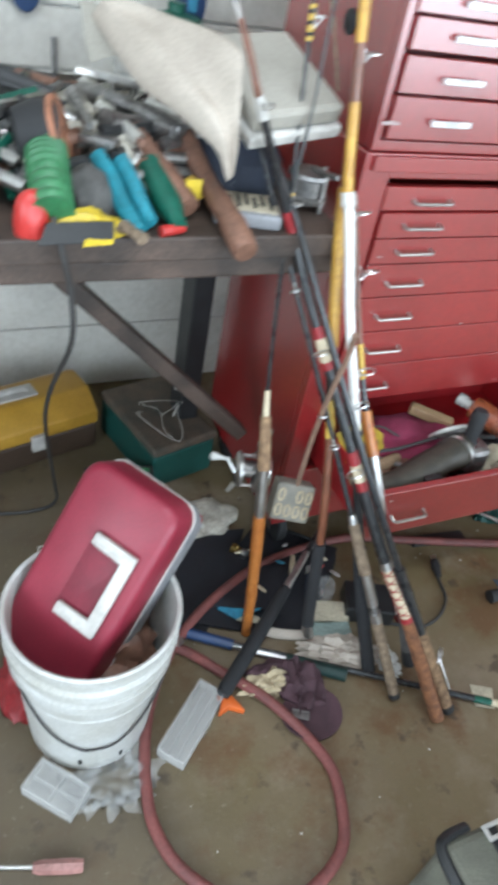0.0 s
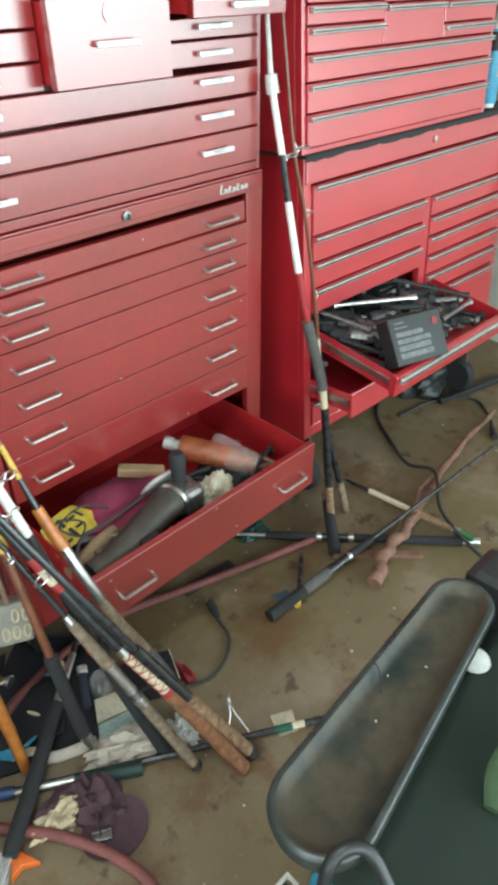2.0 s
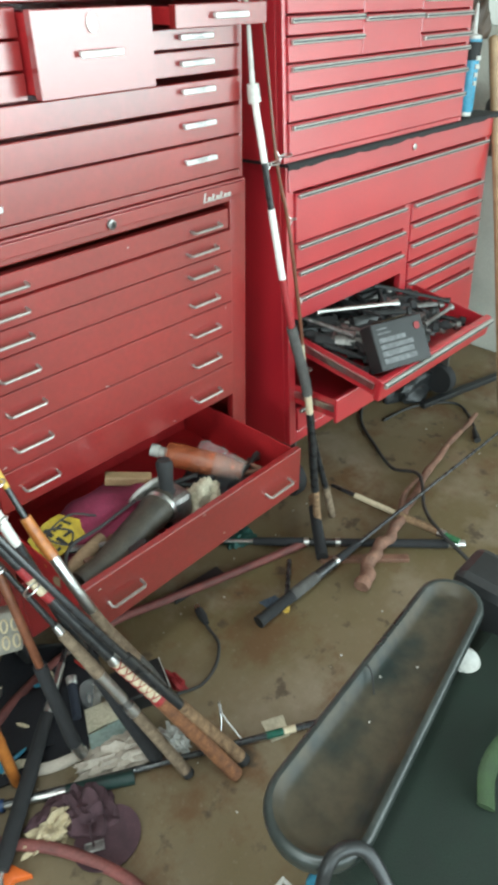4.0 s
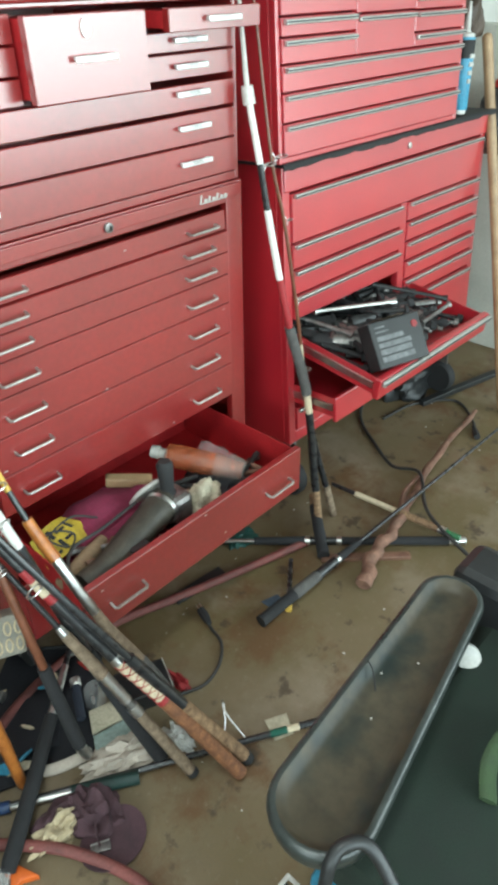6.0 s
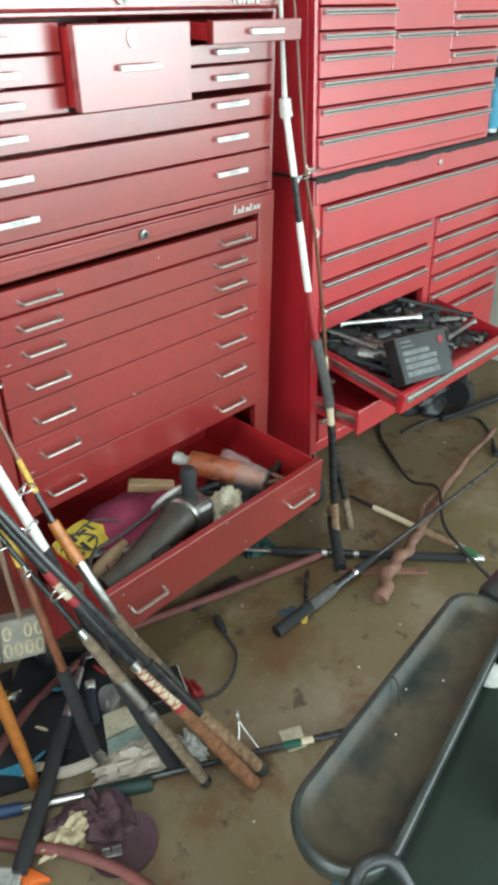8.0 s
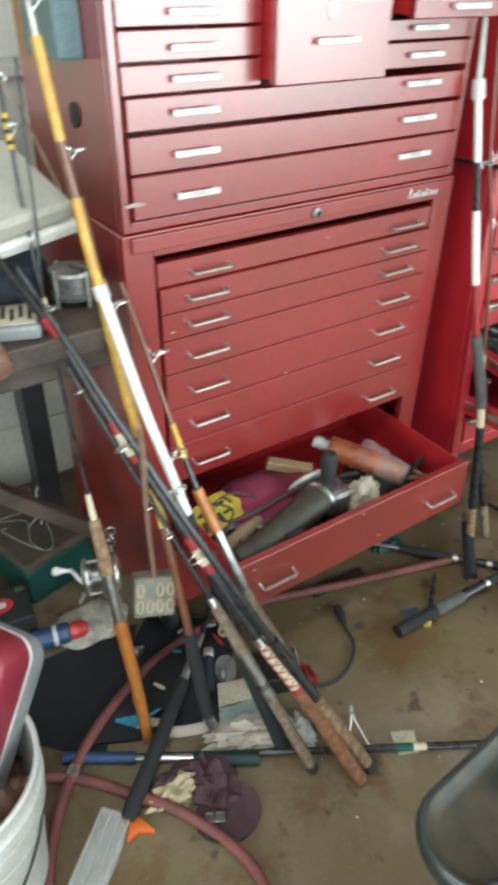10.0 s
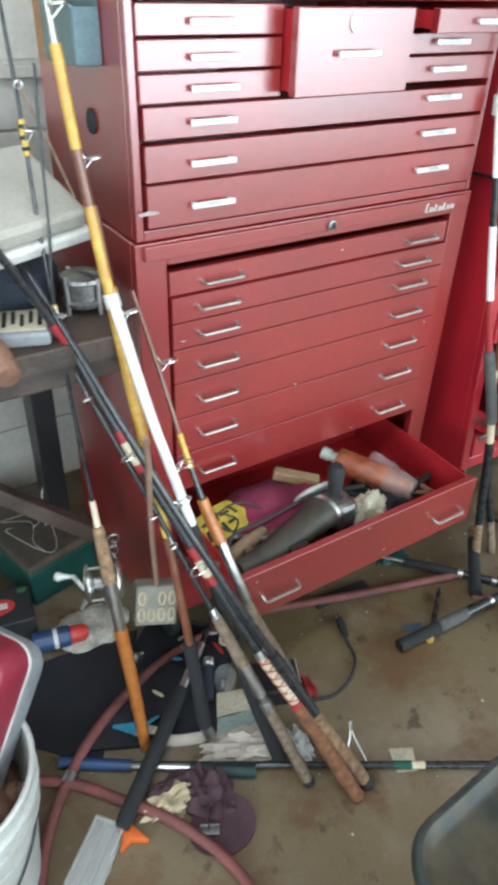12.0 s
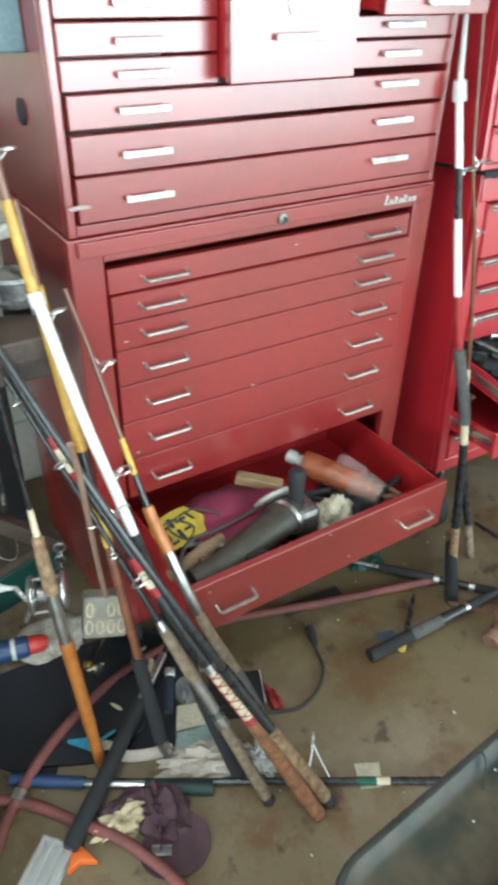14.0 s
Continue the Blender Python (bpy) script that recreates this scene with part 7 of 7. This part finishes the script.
part("backrest", box((0.30, -1.50, 0.40), (0.40, -0.80, 0.60), 0.02), BLACK_PL, ch, "black plastic backrest frame")
for x, y in ((-0.13, -0.94), (-0.13, -1.46), (0.30, -0.94), (0.30, -1.46)):
    part("leg", tube([(x, y, 0), (x, y, 0.43)], 0.016, 12), BLACK_PL, ch)
part("cap_disc", lathe([(0.02, 0), (0.022, 0.004), (0.018, 0.008)], 18, axis_m((0.217, -0.888, 0.522), (-0.3, -0.5, 1))), BUCKET_W, ch, "round white plastic cap")
part("strap", tube(curve([(0.02, -1.02, 0.53), (0.06, -1.00, 0.54), (0.11, -1.00, 0.545), (0.16, -1.02, 0.535), (0.18, -1.10, 0.53)], 6), 0.016, 10, flat=0.4), GREEN_WEB, ch, "olive green webbing strap")
part("front_loop", tube(curve([(-0.220, -0.935, 0.575), (-0.208, -0.932, 0.605), (-0.190, -0.934, 0.618), (-0.170, -0.948, 0.615), (-0.165, -0.968, 0.600), (-0.170, -1.005, 0.560), (-0.165, -1.03, 0.51)], 6), 0.0080, 12), BLACK_PL, ch, "curved black plastic loop")
part("rim_seam", tube(curve([(0.043, -0.8075, 0.606), (0.042, -0.813, 0.6115), (0.037, -0.824, 0.606), (0.020, -0.840, 0.5945)], 5), 0.0012, 6), INK, ch, "dark moulding seam across the rim")

# canvas bag on the floor under the armrest
cbg = thing("canvas_bag", (-0.16, -0.93, 0), "grey-green canvas bag with black trim and a metal buckle", "bag")
part("body", box((-0.245, -1.05, 0.0), (-0.134, -0.812, 0.277), 0.016, 3), CANVAS, cbg)
part("trim", tube(curve([(-0.248, -0.90, 0.268), (-0.245, -0.825, 0.272), (-0.225, -0.808, 0.274), (-0.185, -0.806, 0.274)], 6), 0.010, 8, flat=0.7), BLACK_PL, cbg, "black bound edge")
part("strap", box((-0.163, -0.99, 0.278), (-0.142, -0.815, 0.282), 0.001), BLACK_PL, cbg, "black webbing strap")
bkl = box((-0.168, -0.840, 0.282), (-0.132, -0.834, 0.288), 0.001)
box((-0.168, -0.822, 0.282), (-0.132, -0.816, 0.288), 0.001, bm=bkl)
box((-0.168, -0.834, 0.282), (-0.162, -0.822, 0.288), 0.001, bm=bkl)
box((-0.138, -0.834, 0.282), (-0.132, -0.822, 0.288), 0.001, bm=bkl)
part("buckle", bkl, PALE_GREY, cbg, "pale metal buckle")
bb = thing("blue_bottle", (-0.098, -0.870, 0), "blue plastic bottle standing beside the canvas bag", "bottle")
part("body", lathe([(0.028, 0), (0.031, 0.004), (0.031, 0.20), (0.026, 0.235), (0.020, 0.245)], 20), BLUE_PL, bb, local=True)
part("cap", lathe([(0.028, 0.245), (0.029, 0.247), (0.029, 0.275), (0.026, 0.279), (0.004, 0.279)], 20), BLUE_LAB, bb, "bright blue screw cap", local=True)

random.seed(33)
for i in range(11):
    x, y = random.uniform(-0.30, 0.03), random.uniform(-0.20, 0.03)
    if x + y * 0.8 < -0.42 or x + y > 0.02:
        continue
    a, L = random.uniform(0, 3.14), random.uniform(0.008, 0.022)
    dv = Vector((math.cos(a), math.sin(a), 0)) * L
    p = Vector((x, y, 0.028))
    solo("fishing_lure", tube([p - dv, p - dv * 0.4, p + dv * 0.5, p + dv], [0.002, 0.0045, 0.004, 0.0015], 8), random.choice((WRAP_CREAM, BUCKET_W, CHROME, WRAP_CREAM, RED_PL, BLUE_LAB)), "small lure lying on the black bag", "lure", "lures on the bag")
for i, (x, y, z, a) in enumerate(((-0.02, -0.86, 0.594, 0.4), (0.05, -0.83, 0.594, 1.1), (0.10, -0.86, 0.594, 2.0))):
    solo("crumb", box((-0.0013, -0.001, 0), (0.0013, 0.001, 0.0015), 0.0, m=Matrix.Translation((x, y, z)) @ Matrix.Rotation(a, 4, "Z")), PALE_GREY, "pale crumb lying in the armrest trough", "crumb", "crumbs")

# slim rod tips in front of the case
st = thing("slim_rod", (-0.30, -0.055, 0.93), "slim dark rod tip with pale line standing by the case", "fishing rod", "leaning rods")
part("blank", tube(curve([(-0.295, -0.062, 0.902), (-0.296, -0.06, 1.006), (-0.287, -0.055, 1.099), (-0.281, -0.045, 1.205), (-0.271, -0.03, 1.306)], 6), [0.003] * 12 + [0.0022] * 13, 8), BLANK, st)
lt = thing("pale_rod_tip", (-0.24, -0.035, 1.12), "thin pale rod tip with a wire loop by the chest", "fishing rod", "leaning rods")
part("blank", tube(curve([(-0.236, -0.03, 1.131), (-0.269, -0.035, 1.217), (-0.296, -0.04, 1.277)], 6), 0.0020, 8), CORK_G, lt)
part("tip_loop", ring((-0.298, -0.04, 1.283), (0.2, 1, 0), 0.005, 0.0011, 12), CHROME, lt, "wire tip loop")
